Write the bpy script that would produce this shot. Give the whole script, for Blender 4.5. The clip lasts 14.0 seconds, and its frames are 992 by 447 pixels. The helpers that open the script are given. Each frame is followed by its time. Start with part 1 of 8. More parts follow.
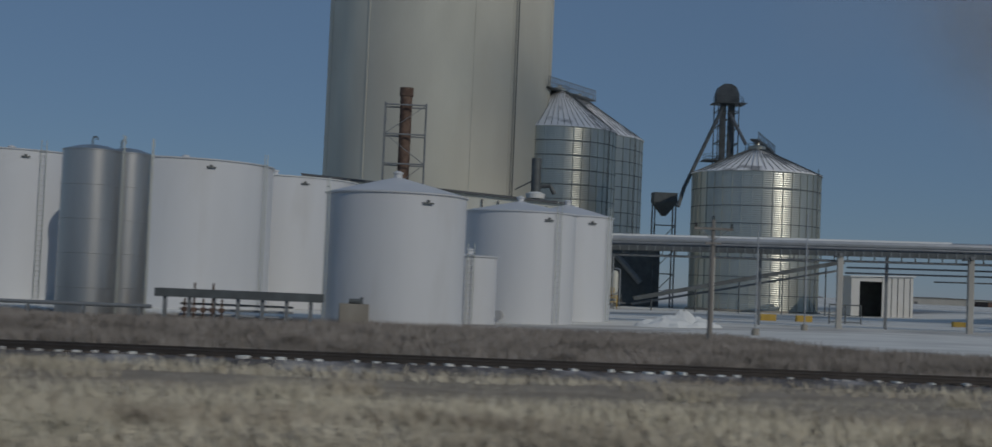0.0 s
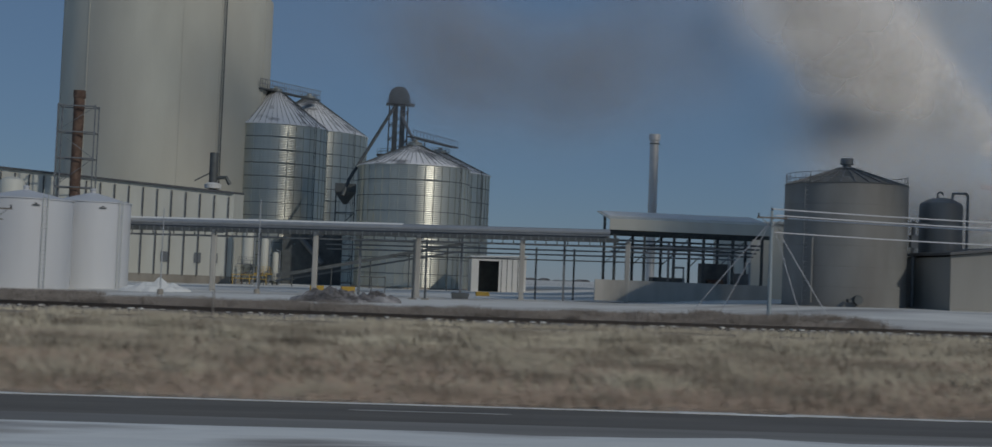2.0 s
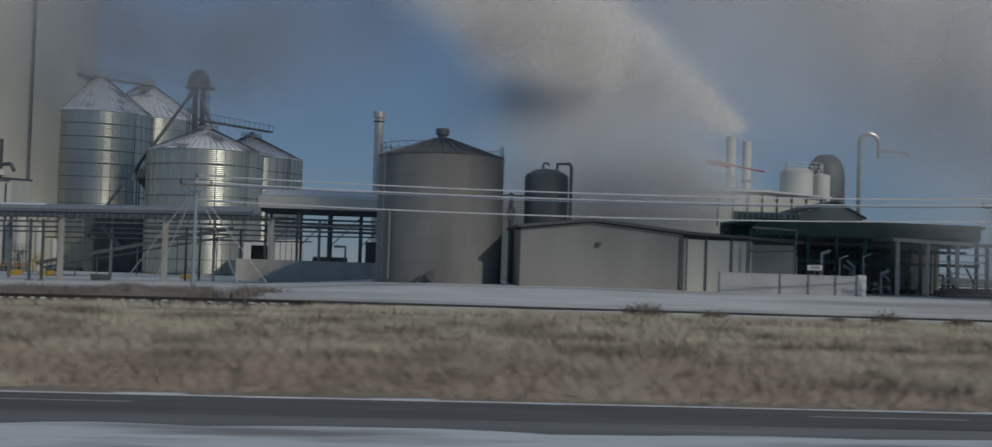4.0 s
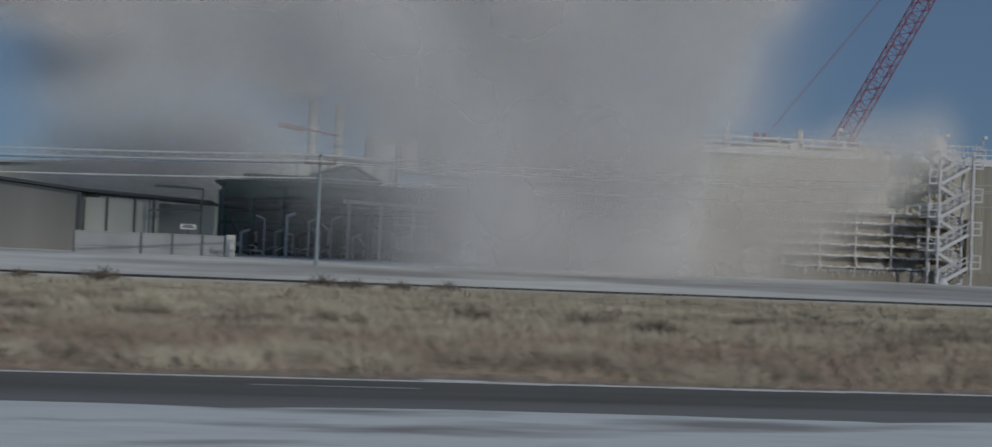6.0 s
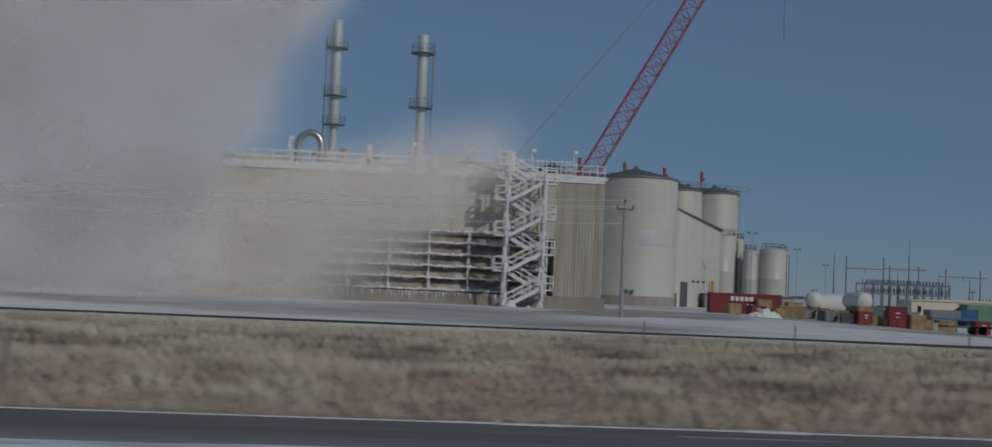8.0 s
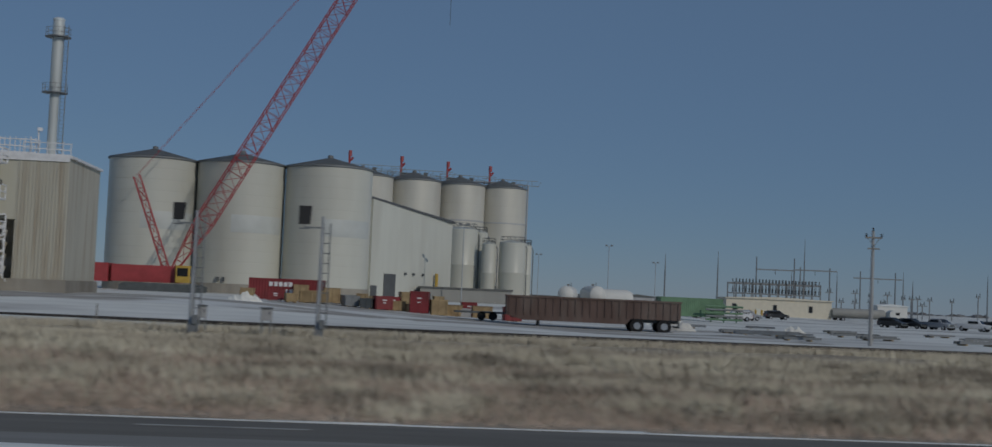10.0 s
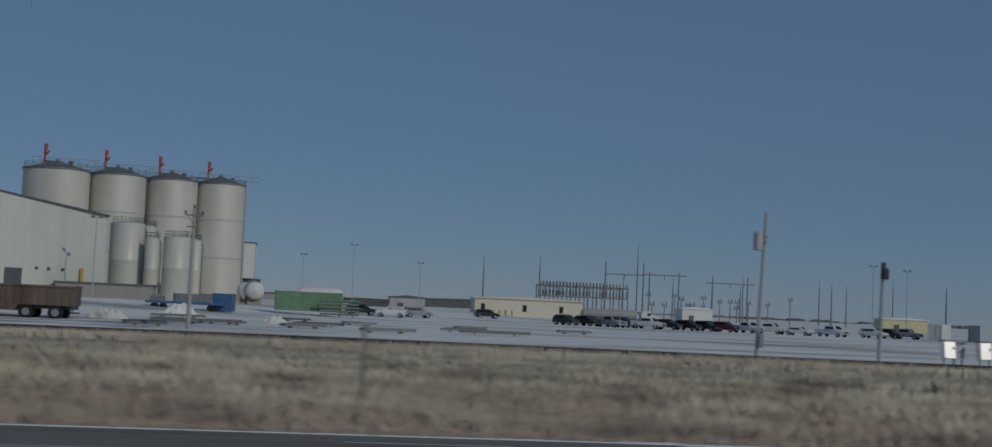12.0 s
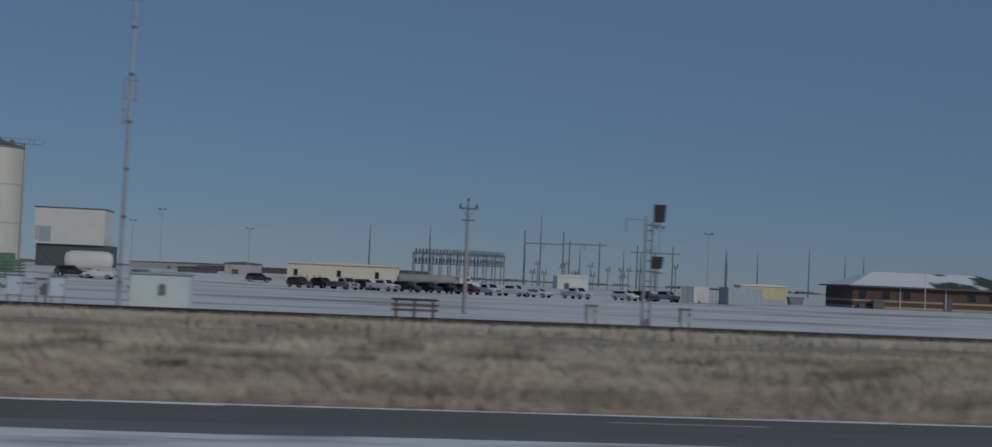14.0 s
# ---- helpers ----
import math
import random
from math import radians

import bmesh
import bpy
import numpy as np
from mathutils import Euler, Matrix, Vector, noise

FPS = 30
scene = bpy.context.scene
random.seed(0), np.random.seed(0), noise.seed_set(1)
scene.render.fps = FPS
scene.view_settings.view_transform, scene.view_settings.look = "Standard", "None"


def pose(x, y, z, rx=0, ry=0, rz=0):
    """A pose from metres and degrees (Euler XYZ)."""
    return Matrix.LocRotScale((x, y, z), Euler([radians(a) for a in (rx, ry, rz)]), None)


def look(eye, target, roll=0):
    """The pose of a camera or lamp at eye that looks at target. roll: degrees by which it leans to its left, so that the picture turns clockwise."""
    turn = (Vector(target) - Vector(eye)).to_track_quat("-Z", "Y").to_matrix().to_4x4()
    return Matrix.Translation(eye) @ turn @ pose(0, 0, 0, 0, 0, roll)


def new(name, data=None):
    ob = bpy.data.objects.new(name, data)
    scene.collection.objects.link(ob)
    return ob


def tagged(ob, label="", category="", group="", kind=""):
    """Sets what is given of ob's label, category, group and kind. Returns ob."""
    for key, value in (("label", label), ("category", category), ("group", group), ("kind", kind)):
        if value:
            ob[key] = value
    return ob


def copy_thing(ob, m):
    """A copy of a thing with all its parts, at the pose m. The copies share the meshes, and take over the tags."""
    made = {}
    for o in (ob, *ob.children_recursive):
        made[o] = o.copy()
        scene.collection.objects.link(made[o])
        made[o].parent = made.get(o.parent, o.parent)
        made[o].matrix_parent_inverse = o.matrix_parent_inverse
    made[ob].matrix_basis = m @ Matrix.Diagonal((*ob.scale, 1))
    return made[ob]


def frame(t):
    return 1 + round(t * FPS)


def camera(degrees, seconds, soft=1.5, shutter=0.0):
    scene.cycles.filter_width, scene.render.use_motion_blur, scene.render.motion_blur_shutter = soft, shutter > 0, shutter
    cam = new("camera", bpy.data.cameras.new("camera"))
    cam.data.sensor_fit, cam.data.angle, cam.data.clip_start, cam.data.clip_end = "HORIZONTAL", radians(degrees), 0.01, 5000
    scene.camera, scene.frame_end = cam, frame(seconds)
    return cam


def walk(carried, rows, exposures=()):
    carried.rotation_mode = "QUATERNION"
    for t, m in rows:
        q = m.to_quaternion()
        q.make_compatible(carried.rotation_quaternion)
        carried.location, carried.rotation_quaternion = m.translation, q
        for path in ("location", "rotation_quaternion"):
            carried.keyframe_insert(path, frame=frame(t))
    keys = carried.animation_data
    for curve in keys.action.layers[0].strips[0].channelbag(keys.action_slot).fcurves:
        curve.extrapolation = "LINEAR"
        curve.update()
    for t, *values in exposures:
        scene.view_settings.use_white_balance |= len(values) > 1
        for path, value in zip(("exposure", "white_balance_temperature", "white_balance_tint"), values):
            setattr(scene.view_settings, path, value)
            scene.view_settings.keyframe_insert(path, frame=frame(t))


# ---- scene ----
EXPO = -1.49
SKY_STRENGTH = 0.119
SUN_STRENGTH = 3.15
FOV = 40.95
# seconds, eye x y z, turn to the left, tilt up, roll
PATH = [
    (0.0, 1.53, 29.50, 2.34, -3.79, 2.56, 2.43),
    (0.5, 12.15, 30.28, 2.17, -4.73, 2.95, 2.56),
    (0.75, 17.40, 27.30, 2.25, -5.42, 2.83, 2.55),
    (1.0, 22.70, 21.70, 2.32, -6.11, 2.67, 2.53),
    (1.25, 28.20, 14.90, 2.24, -6.28, 2.56, 2.38),
    (1.5, 33.70, 8.00, 2.14, -6.40, 2.44, 2.23),
    (1.75, 39.40, 2.30, 2.14, -6.32, 2.37, 2.26),
    (2.0, 45.10, -1.20, 2.15, -6.20, 2.32, 2.29),
    (2.2, 49.50, -1.30, 2.20, -5.92, 2.26, 2.24),
    (4.4, 96.31, 0.00, 2.07, -4.63, 1.83, 1.78),
    (4.5, 98.49, 0.00, 2.07, -5.10, 1.72, 2.25),
    (5.0, 109.39, 0.00, 2.07, -6.05, 1.43, 1.82),
    (5.5, 120.28, 0.00, 2.07, -7.05, 1.24, 1.92),
    (6.0, 131.16, 0.00, 2.07, -8.51, 1.22, 2.31),
    (6.5, 142.04, 0.00, 2.07, -9.83, 1.33, 2.32),
    (7.0, 152.93, 0.00, 2.07, -11.38, 1.79, 2.63),
    (7.5, 163.85, 0.00, 2.07, -6.72, 2.84, 2.93),
    (8.0, 174.80, 0.00, 2.07, -5.39, 2.89, 2.43),
    (8.3, 181.39, 0.00, 2.07, -6.34, 3.05, 2.01),
    (8.5, 185.79, 0.00, 2.07, -6.86, 3.15, 2.20),
    (8.6, 188.00, 0.00, 2.07, -7.15, 3.15, 2.20),
    (10.9, 239.29, 0.00, 2.07, -4.44, 3.13, 2.60),
    (11.0, 241.54, 0.00, 2.07, -4.72, 3.22, 2.43),
    (11.3, 248.32, 0.00, 2.07, -5.66, 3.45, 3.08),
    (11.5, 252.85, 0.00, 2.07, -6.24, 3.42, 2.76),
    (11.8, 259.65, 0.00, 2.07, -7.16, 3.62, 3.00),
    (12.0, 264.19, 0.00, 2.07, -7.81, 3.58, 2.53),
    (12.3, 271.00, 0.00, 2.07, -7.35, 3.49, 2.69),
    (12.5, 275.54, 0.00, 2.07, -6.02, 3.55, 3.06),
    (12.8, 282.34, 0.00, 2.07, -4.60, 3.50, 3.00),
    (13.0, 286.88, 0.00, 2.07, -4.82, 3.40, 3.00),
    (13.2, 291.40, 0.00, 2.07, -5.20, 3.07, 2.70),
    (13.5, 298.18, 0.00, 2.07, -5.93, 2.83, 2.35),
    (13.6, 300.43, 0.00, 2.07, -6.19, 2.79, 2.26),
    (14.0, 309.40, 0.00, 2.07, -7.29, 2.43, 2.41),
]


def eye_pose(x, y, z, turn, tilt, roll):
    a, b = radians(turn), radians(tilt)
    ahead = Vector((-math.sin(a) * math.cos(b), math.cos(a) * math.cos(b), math.sin(b)))
    eye = Vector((x, y, z))
    return look(eye, eye + ahead * 50, roll)


cam = camera(FOV, 14.0, soft=1.45, shutter=0.2)
walk(cam, [(t, eye_pose(*r)) for t, *r in PATH], exposures=[(0.0, EXPO, 6500, 10), (9.0, EXPO, 6480, 10), (11.0, EXPO, 6330, 10), (14.0, EXPO, 6310, 10)])

# ---------------------------------------------------------------- world and sun
SUN = Vector((0.52, -0.76, 0.50)).normalized()
world = bpy.data.worlds.new("winter_sky")
scene.world = world
world.use_nodes = True
wn = world.node_tree.nodes
sky = wn.new("ShaderNodeTexSky")
sky.sky_type, sky.sun_disc = "NISHITA", False
sky.sun_elevation = math.asin(SUN.z)
sky.sun_rotation = math.atan2(SUN.x, SUN.y)
sky.air_density, sky.dust_density, sky.ozone_density, sky.altitude = 1.0, 0.0, 6.0, 900
wn["Background"].inputs["Strength"].default_value = SKY_STRENGTH
haze = wn.new("ShaderNodeMix")
haze.data_type = "RGBA"
haze.inputs[0].default_value = 0.66
haze.inputs[7].default_value = (2.1, 3.4, 5.4, 1)
world.node_tree.links.new(sky.outputs["Color"], haze.inputs[6])
world.node_tree.links.new(haze.outputs[2], wn["Background"].inputs["Color"])
sun_data = bpy.data.lights.new("sun", "SUN")
sun_data.energy, sun_data.angle, sun_data.color = SUN_STRENGTH, radians(0.9), (1.0, 0.925, 0.81)
sun = new("sun", sun_data)
sun.matrix_world = look(SUN * 300, (0, 0, 0))
scene.cycles.transparent_max_bounces = 96


# ---------------------------------------------------------------- materials
def mat(name, base, rough=0.7, metal=0.0, vary=0.12, scale=0.6, stain=None, stain_scale=0.08, stain_at=0.6, stain_soft=0.12,
        stretch=(1, 1, 1), bump=0.0, bump_scale=8.0, island=0.0, piece=0.0, nap=None):
    """Base colour with fine grain, a stain colour in patches, bump, and a shift for each island or piece."""
    m = bpy.data.materials.new(name)
    m.use_nodes = True
    n, l = m.node_tree.nodes, m.node_tree.links
    p = n["Principled BSDF"]
    p.inputs["Roughness"].default_value, p.inputs["Metallic"].default_value = rough, metal
    if rough >= 0.8:
        p.inputs["Specular IOR Level"].default_value = 0.15
    geo = n.new("ShaderNodeNewGeometry")
    mp = n.new("ShaderNodeMapping")
    mp.inputs["Scale"].default_value = stretch
    l.new(geo.outputs["Position"], mp.inputs["Vector"])
    grain = n.new("ShaderNodeTexNoise")
    grain.inputs["Scale"].default_value, grain.inputs["Detail"].default_value = scale, 6.0
    l.new(mp.outputs["Vector"], grain.inputs["Vector"])
    low = n.new("ShaderNodeMapRange")
    low.inputs["From Min"].default_value, low.inputs["From Max"].default_value = 0.25, 0.75
    low.inputs["To Min"].default_value, low.inputs["To Max"].default_value = 1 - vary, 1 + vary
    l.new(grain.outputs["Fac"], low.inputs["Value"])
    value = low.outputs["Result"]
    for amount, source in ((island, geo.outputs["Random Per Island"]), (piece, None)):
        if amount:
            if source is None:
                source = n.new("ShaderNodeObjectInfo").outputs["Random"]
            r = n.new("ShaderNodeMapRange")
            r.inputs["To Min"].default_value, r.inputs["To Max"].default_value = 1 - amount, 1 + amount
            l.new(source, r.inputs["Value"])
            mul = n.new("ShaderNodeMath")
            mul.operation = "MULTIPLY"
            l.new(value, mul.inputs[0])
            l.new(r.outputs["Result"], mul.inputs[1])
            value = mul.outputs[0]
    col = n.new("ShaderNodeVectorMath")
    col.operation = "SCALE"
    col.inputs[0].default_value = base
    l.new(value, col.inputs["Scale"])
    out = col.outputs["Vector"]
    if stain:
        sn = n.new("ShaderNodeTexNoise")
        sn.inputs["Scale"].default_value, sn.inputs["Detail"].default_value = stain_scale, 7.0
        l.new(mp.outputs["Vector"], sn.inputs["Vector"])
        sr = n.new("ShaderNodeMapRange")
        sr.inputs["From Min"].default_value, sr.inputs["From Max"].default_value = stain_at - stain_soft, stain_at + stain_soft
        l.new(sn.outputs["Fac"], sr.inputs["Value"])
        mix = n.new("ShaderNodeMix")
        mix.data_type = "RGBA"
        l.new(sr.outputs["Result"], mix.inputs[0])
        l.new(out, mix.inputs[6])
        mix.inputs[7].default_value = (*stain, 1)
        out = mix.outputs[2]
    l.new(out, p.inputs["Base Color"])
    if nap:
        up = n.new("ShaderNodeCombineXYZ")
        for i in range(3):
            up.inputs[i].default_value = nap[i]
        l.new(up.outputs[0], p.inputs["Normal"])
    if bump:
        bn = n.new("ShaderNodeTexNoise")
        bn.inputs["Scale"].default_value, bn.inputs["Detail"].default_value = bump_scale, 5.0
        l.new(mp.outputs["Vector"], bn.inputs["Vector"])
        b = n.new("ShaderNodeBump")
        b.inputs["Strength"].default_value, b.inputs["Distance"].default_value = bump, 0.1
        l.new(bn.outputs["Fac"], b.inputs["Height"])
        l.new(b.outputs["Normal"], p.inputs["Normal"])
    return m


SNOW = mat("snow", (0.77, 0.765, 0.715), 0.9, vary=0.14, scale=0.35, stain=(0.27, 0.25, 0.235), stain_scale=0.06, stain_at=0.61, stain_soft=0.13, stretch=(0.5, 1, 1), bump=0.4, bump_scale=0.9)
ROOF_SNOW = mat("roof_snow", (0.72, 0.745, 0.74), 0.85, vary=0.08, scale=0.6, bump=0.3)
SHOULDER = mat("shoulder_snow", (0.86, 0.87, 0.83), 0.9, vary=0.10, scale=0.8, stain=(0.38, 0.36, 0.335), stain_scale=0.8, stain_at=0.57, stain_soft=0.09, stretch=(0.3, 1, 1), bump=0.5, bump_scale=2.0)
ASPHALT = mat("asphalt", (0.18, 0.17, 0.152), 0.85, vary=0.2, scale=1.5, stain=(0.19, 0.19, 0.19), stain_scale=0.12, stain_at=0.62, stretch=(0.15, 1, 1), bump=0.2, bump_scale=40)
DUST = mat("dusty_asphalt", (0.31, 0.302, 0.28), 0.9, vary=0.2, scale=1.5, stain=(0.17, 0.168, 0.162), stain_scale=0.3, stain_at=0.55, stain_soft=0.15, stretch=(0.1, 1, 1))
LINE = mat("road_paint", (0.36, 0.36, 0.345), 0.6, vary=0.15, scale=3, stain=(0.2, 0.2, 0.2), stain_scale=1.2, stain_at=0.68)
SOIL = mat("dry_soil", (0.36, 0.305, 0.235), 0.95, vary=0.2, scale=0.7, stain=(0.5, 0.5, 0.5), stain_scale=0.22, stain_at=0.72, stain_soft=0.05, bump=0.6, bump_scale=2)
GRASS = mat("dry_grass", (0.67, 0.625, 0.495), 0.95, vary=0.2, scale=0.3, stain=(0.46, 0.405, 0.325), stain_scale=0.2, stain_at=0.55, stain_soft=0.12, stretch=(0.3, 1, 1), island=0.2, nap=(0.3, -0.6, 0.74))
FAR_SOIL = mat("weedy_soil", (0.235, 0.225, 0.215), 0.95, vary=0.2, scale=0.7, stain=(0.5, 0.5, 0.5), stain_scale=0.22, stain_at=0.51, stain_soft=0.07, stretch=(0.4, 1, 1), bump=0.6, bump_scale=2)
RED_GRASS = mat("russet_grass", (0.545, 0.43, 0.345), 0.95, vary=0.2, scale=0.3, stretch=(0.25, 1, 1), island=0.25, nap=(0.1, -0.5, 0.86))
SAGE = mat("dark_sage", (0.35, 0.31, 0.25), 0.95, vary=0.25, scale=0.5, island=0.3, nap=(0.1, -0.5, 0.86))
WEED = mat("brown_weed", (0.26, 0.215, 0.17), 0.95, vary=0.25, scale=0.5, island=0.4, nap=(0.1, -0.5, 0.86))
FAR_WEED = mat("grey_weed", (0.34, 0.31, 0.28), 0.95, vary=0.4, scale=0.25, island=0.4, nap=(0.1, -0.5, 0.86))
BRUSH = mat("dry_brush", (0.25, 0.21, 0.17), 0.95, vary=0.3, scale=1.5, island=0.4)
BALLAST = mat("ballast", (0.125, 0.12, 0.12), 0.95, vary=0.35, scale=4, stain=(0.45, 0.45, 0.46), stain_scale=0.5, stain_at=0.6, bump=0.8, bump_scale=10)
TIE = mat("tie_timber", (0.10, 0.08, 0.065), 0.95, vary=0.3, scale=4, piece=0.35, island=0.3, stain=(0.5, 0.5, 0.52), stain_scale=0.7, stain_at=0.62, stain_soft=0.04)
RAIL = mat("rail_steel", (0.07, 0.062, 0.057), 0.6, 0.5, vary=0.2, scale=2)
WHITE_TANK = mat("white_tank_paint", (0.60, 0.62, 0.64), 0.45, vary=0.05, scale=0.25, stain=(0.47, 0.47, 0.46), stain_scale=0.18, stain_at=0.68, stretch=(1, 1, 0.25), bump=0.05, bump_scale=1.0)
STAINLESS = mat("stainless_steel", (0.50, 0.49, 0.47), 0.33, 0.85, vary=0.12, scale=0.5, stretch=(1, 1, 0.2), bump=0.08, bump_scale=2.0)
STACK_STEEL = mat("dull_stack_steel", (0.62, 0.63, 0.63), 0.42, 0.45, vary=0.08, scale=0.5, stretch=(1, 1, 0.2))
GALV = mat("galvanized_steel", (0.56, 0.575, 0.52), 0.35, 0.8, vary=0.10, scale=0.5, stain=(0.46, 0.49, 0.47), stain_scale=0.3, stain_at=0.6, stretch=(1, 1, 0.2))
BIN_ROOF = mat("bin_roof_snow", (0.30, 0.31, 0.32), 0.6, 0.05, vary=0.15, scale=0.7, stain=(0.88, 0.89, 0.90), stain_scale=0.22, stain_at=0.40, stain_soft=0.05)
CONCRETE = mat("silo_concrete", (0.555, 0.555, 0.485), 0.9, vary=0.13, scale=0.12, stain=(0.485, 0.47, 0.41), stain_scale=0.07, stain_at=0.55, stain_soft=0.2, stretch=(1, 1, 0.35), bump=0.2, bump_scale=3)
PALE_CONCRETE = mat("pale_concrete", (0.45, 0.44, 0.405), 0.9, vary=0.12, scale=0.8, stain=(0.34, 0.325, 0.29), stain_scale=0.3, stain_at=0.6, stretch=(1, 1, 0.4), bump=0.2)
SLUSH = mat("trodden_slush", (0.40, 0.375, 0.34), 0.95, vary=0.2, scale=0.5, stain=(0.72, 0.72, 0.69), stain_scale=0.14, stain_at=0.55, stain_soft=0.06, stretch=(0.5, 1, 1), bump=0.5, bump_scale=1.5)
CONCRETE_WALL = mat("concrete_wall", (0.33, 0.31, 0.27), 0.9, vary=0.12, scale=0.8, stain=(0.22, 0.2, 0.17), stain_scale=0.3, stain_at=0.6, stretch=(1, 1, 0.4), bump=0.2)
SHED = mat("shed_siding", (0.60, 0.61, 0.55), 0.6, vary=0.05, scale=0.6, stain=(0.54, 0.54, 0.48), stain_scale=0.25, stain_at=0.62, stretch=(1, 1, 0.2))
WARE = mat("warehouse_siding", (0.31, 0.31, 0.29), 0.65, vary=0.06, scale=0.5, stain=(0.25, 0.25, 0.235), stain_scale=0.2, stain_at=0.6, stretch=(1, 1, 0.2))
TRIM = mat("dark_trim", (0.10, 0.105, 0.11), 0.6, vary=0.15)
STEEL = mat("painted_steel", (0.20, 0.215, 0.225), 0.55, 0.3, vary=0.15, scale=2)
DARK = mat("dark_steel", (0.105, 0.118, 0.122), 0.6, 0.3, vary=0.25, scale=1)
RUST = mat("rusty_steel", (0.165, 0.115, 0.09), 0.8, 0.2, vary=0.3, scale=1.2, stain=(0.09, 0.06, 0.05), stain_scale=0.8, stain_at=0.55)
PIPE = mat("jacketed_pipe", (0.42, 0.44, 0.46), 0.4, 0.6, vary=0.1, scale=1)
BROWN_TANK = mat("brown_tank_paint", (0.255, 0.26, 0.25), 0.5, vary=0.08, scale=0.4, stain=(0.15, 0.145, 0.135), stain_scale=0.25, stain_at=0.56, stain_soft=0.2, stretch=(1, 1, 0.3))
PANEL = mat("grey_panel", (0.43, 0.44, 0.45), 0.6, vary=0.06, scale=1, stain=(0.33, 0.33, 0.33), stain_scale=0.5, stain_at=0.62, stretch=(1, 1, 0.3))
FROST = mat("frosted_steel", (0.74, 0.75, 0.76), 0.8, vary=0.12, scale=2, bump=0.4, bump_scale=6)
TOWER = mat("tower_cladding", (0.50, 0.485, 0.39), 0.75, vary=0.07, scale=0.4, stain=(0.55, 0.55, 0.50), stain_scale=0.25, stain_at=0.62, stretch=(1, 1, 0.15))
LOUVRE = mat("louvre_slat", (0.34, 0.31, 0.24), 0.8, vary=0.3, scale=1.0, stain=(0.6, 0.6, 0.6), stain_scale=0.6, stain_at=0.6)
STREAKED = mat("streaked_cladding", (0.50, 0.485, 0.415), 0.8, vary=0.06, scale=0.5, stain=(0.37, 0.31, 0.235), stain_scale=0.9, stain_at=0.62, stain_soft=0.14, stretch=(2.0, 2.0, 0.12))
COLUMN_STEEL = mat("column_steel", (0.60, 0.645, 0.645), 0.45, 0.15, vary=0.1, scale=0.4, stain=(0.50, 0.54, 0.54), stain_scale=0.3, stain_at=0.6, stretch=(1, 1, 0.2))
TRAILER_BROWN = mat("faded_trailer_brown", (0.135, 0.095, 0.082), 0.8, vary=0.2, scale=1.2, stain=(0.20, 0.17, 0.15), stain_scale=0.5, stain_at=0.58, stretch=(1, 1, 0.3))
POLE_GREY = mat("grey_pole", (0.36, 0.36, 0.355), 0.9, vary=0.2, scale=2, stretch=(1, 1, 0.1))
GREEN_FRAME = mat("green_paint", (0.07, 0.15, 0.125), 0.6, 0.1, vary=0.2)
CRANE_RED = mat("crane_red", (0.36, 0.055, 0.06), 0.5, vary=0.15, scale=1)
BOX_RED = mat("container_red", (0.24, 0.03, 0.035), 0.55, vary=0.12, scale=1, stain=(0.16, 0.03, 0.03), stain_scale=0.6, stain_at=0.6, piece=0.1)
YELLOW = mat("machine_yellow", (0.50, 0.33, 0.06), 0.55, vary=0.15, scale=1)
CRATE = mat("crate_plywood", (0.36, 0.27, 0.155), 0.85, vary=0.2, scale=1.5, stain=(0.24, 0.17, 0.1), stain_scale=0.8, stain_at=0.6, piece=0.2)
SILO_WHITE = mat("silo_cream_paint", (0.57, 0.575, 0.515), 0.38, vary=0.05, scale=0.3, stain=(0.46, 0.455, 0.40), stain_scale=0.15, stain_at=0.58, stain_soft=0.15, stretch=(1, 1, 0.3))
PATCH = mat("silo_patch_paint", (0.51, 0.535, 0.515), 0.5, vary=0.06, scale=0.6)
SILO_STEEL = mat("silo_steel_skin", (0.58, 0.565, 0.50), 0.5, 0.12, vary=0.07, scale=0.3, stretch=(1, 1, 0.3), stain=(0.50, 0.48, 0.42), stain_scale=0.2, stain_at=0.6)
GREY_ROOF = mat("grey_roof", (0.12, 0.125, 0.12), 0.7, vary=0.2, scale=1)
CONT_GREEN = mat("container_green", (0.13, 0.24, 0.14), 0.6, vary=0.2, scale=1)
CONT_BLUE = mat("container_blue", (0.05, 0.13, 0.28), 0.6, vary=0.2, scale=1)
CONT_WHITE = mat("container_white", (0.64, 0.64, 0.61), 0.6, vary=0.05, scale=0.3)
CONT_GREY = mat("container_bluegrey", (0.33, 0.39, 0.42), 0.6, vary=0.08, scale=1)
CONT_YELLOW = mat("container_yellow", (0.56, 0.50, 0.30), 0.6, vary=0.1, scale=1)
CREAM = mat("cream_siding", (0.62, 0.58, 0.475), 0.7, vary=0.06, scale=1)
WOOD_POLE = mat("weathered_pole", (0.25, 0.235, 0.215), 0.9, vary=0.25, scale=2, stretch=(1, 1, 0.1), stain=(0.12, 0.1, 0.085), stain_scale=1, stain_at=0.6)
MAST = mat("mast_steel", (0.40, 0.42, 0.44), 0.5, 0.4, vary=0.15)
GLASS_DARK = mat("dark_glass", (0.02, 0.022, 0.025), 0.08, vary=0.1)
TYRE = mat("tyre_rubber", (0.025, 0.025, 0.026), 0.9, vary=0.2)
RIM = mat("wheel_rim", (0.45, 0.46, 0.47), 0.35, 0.8)
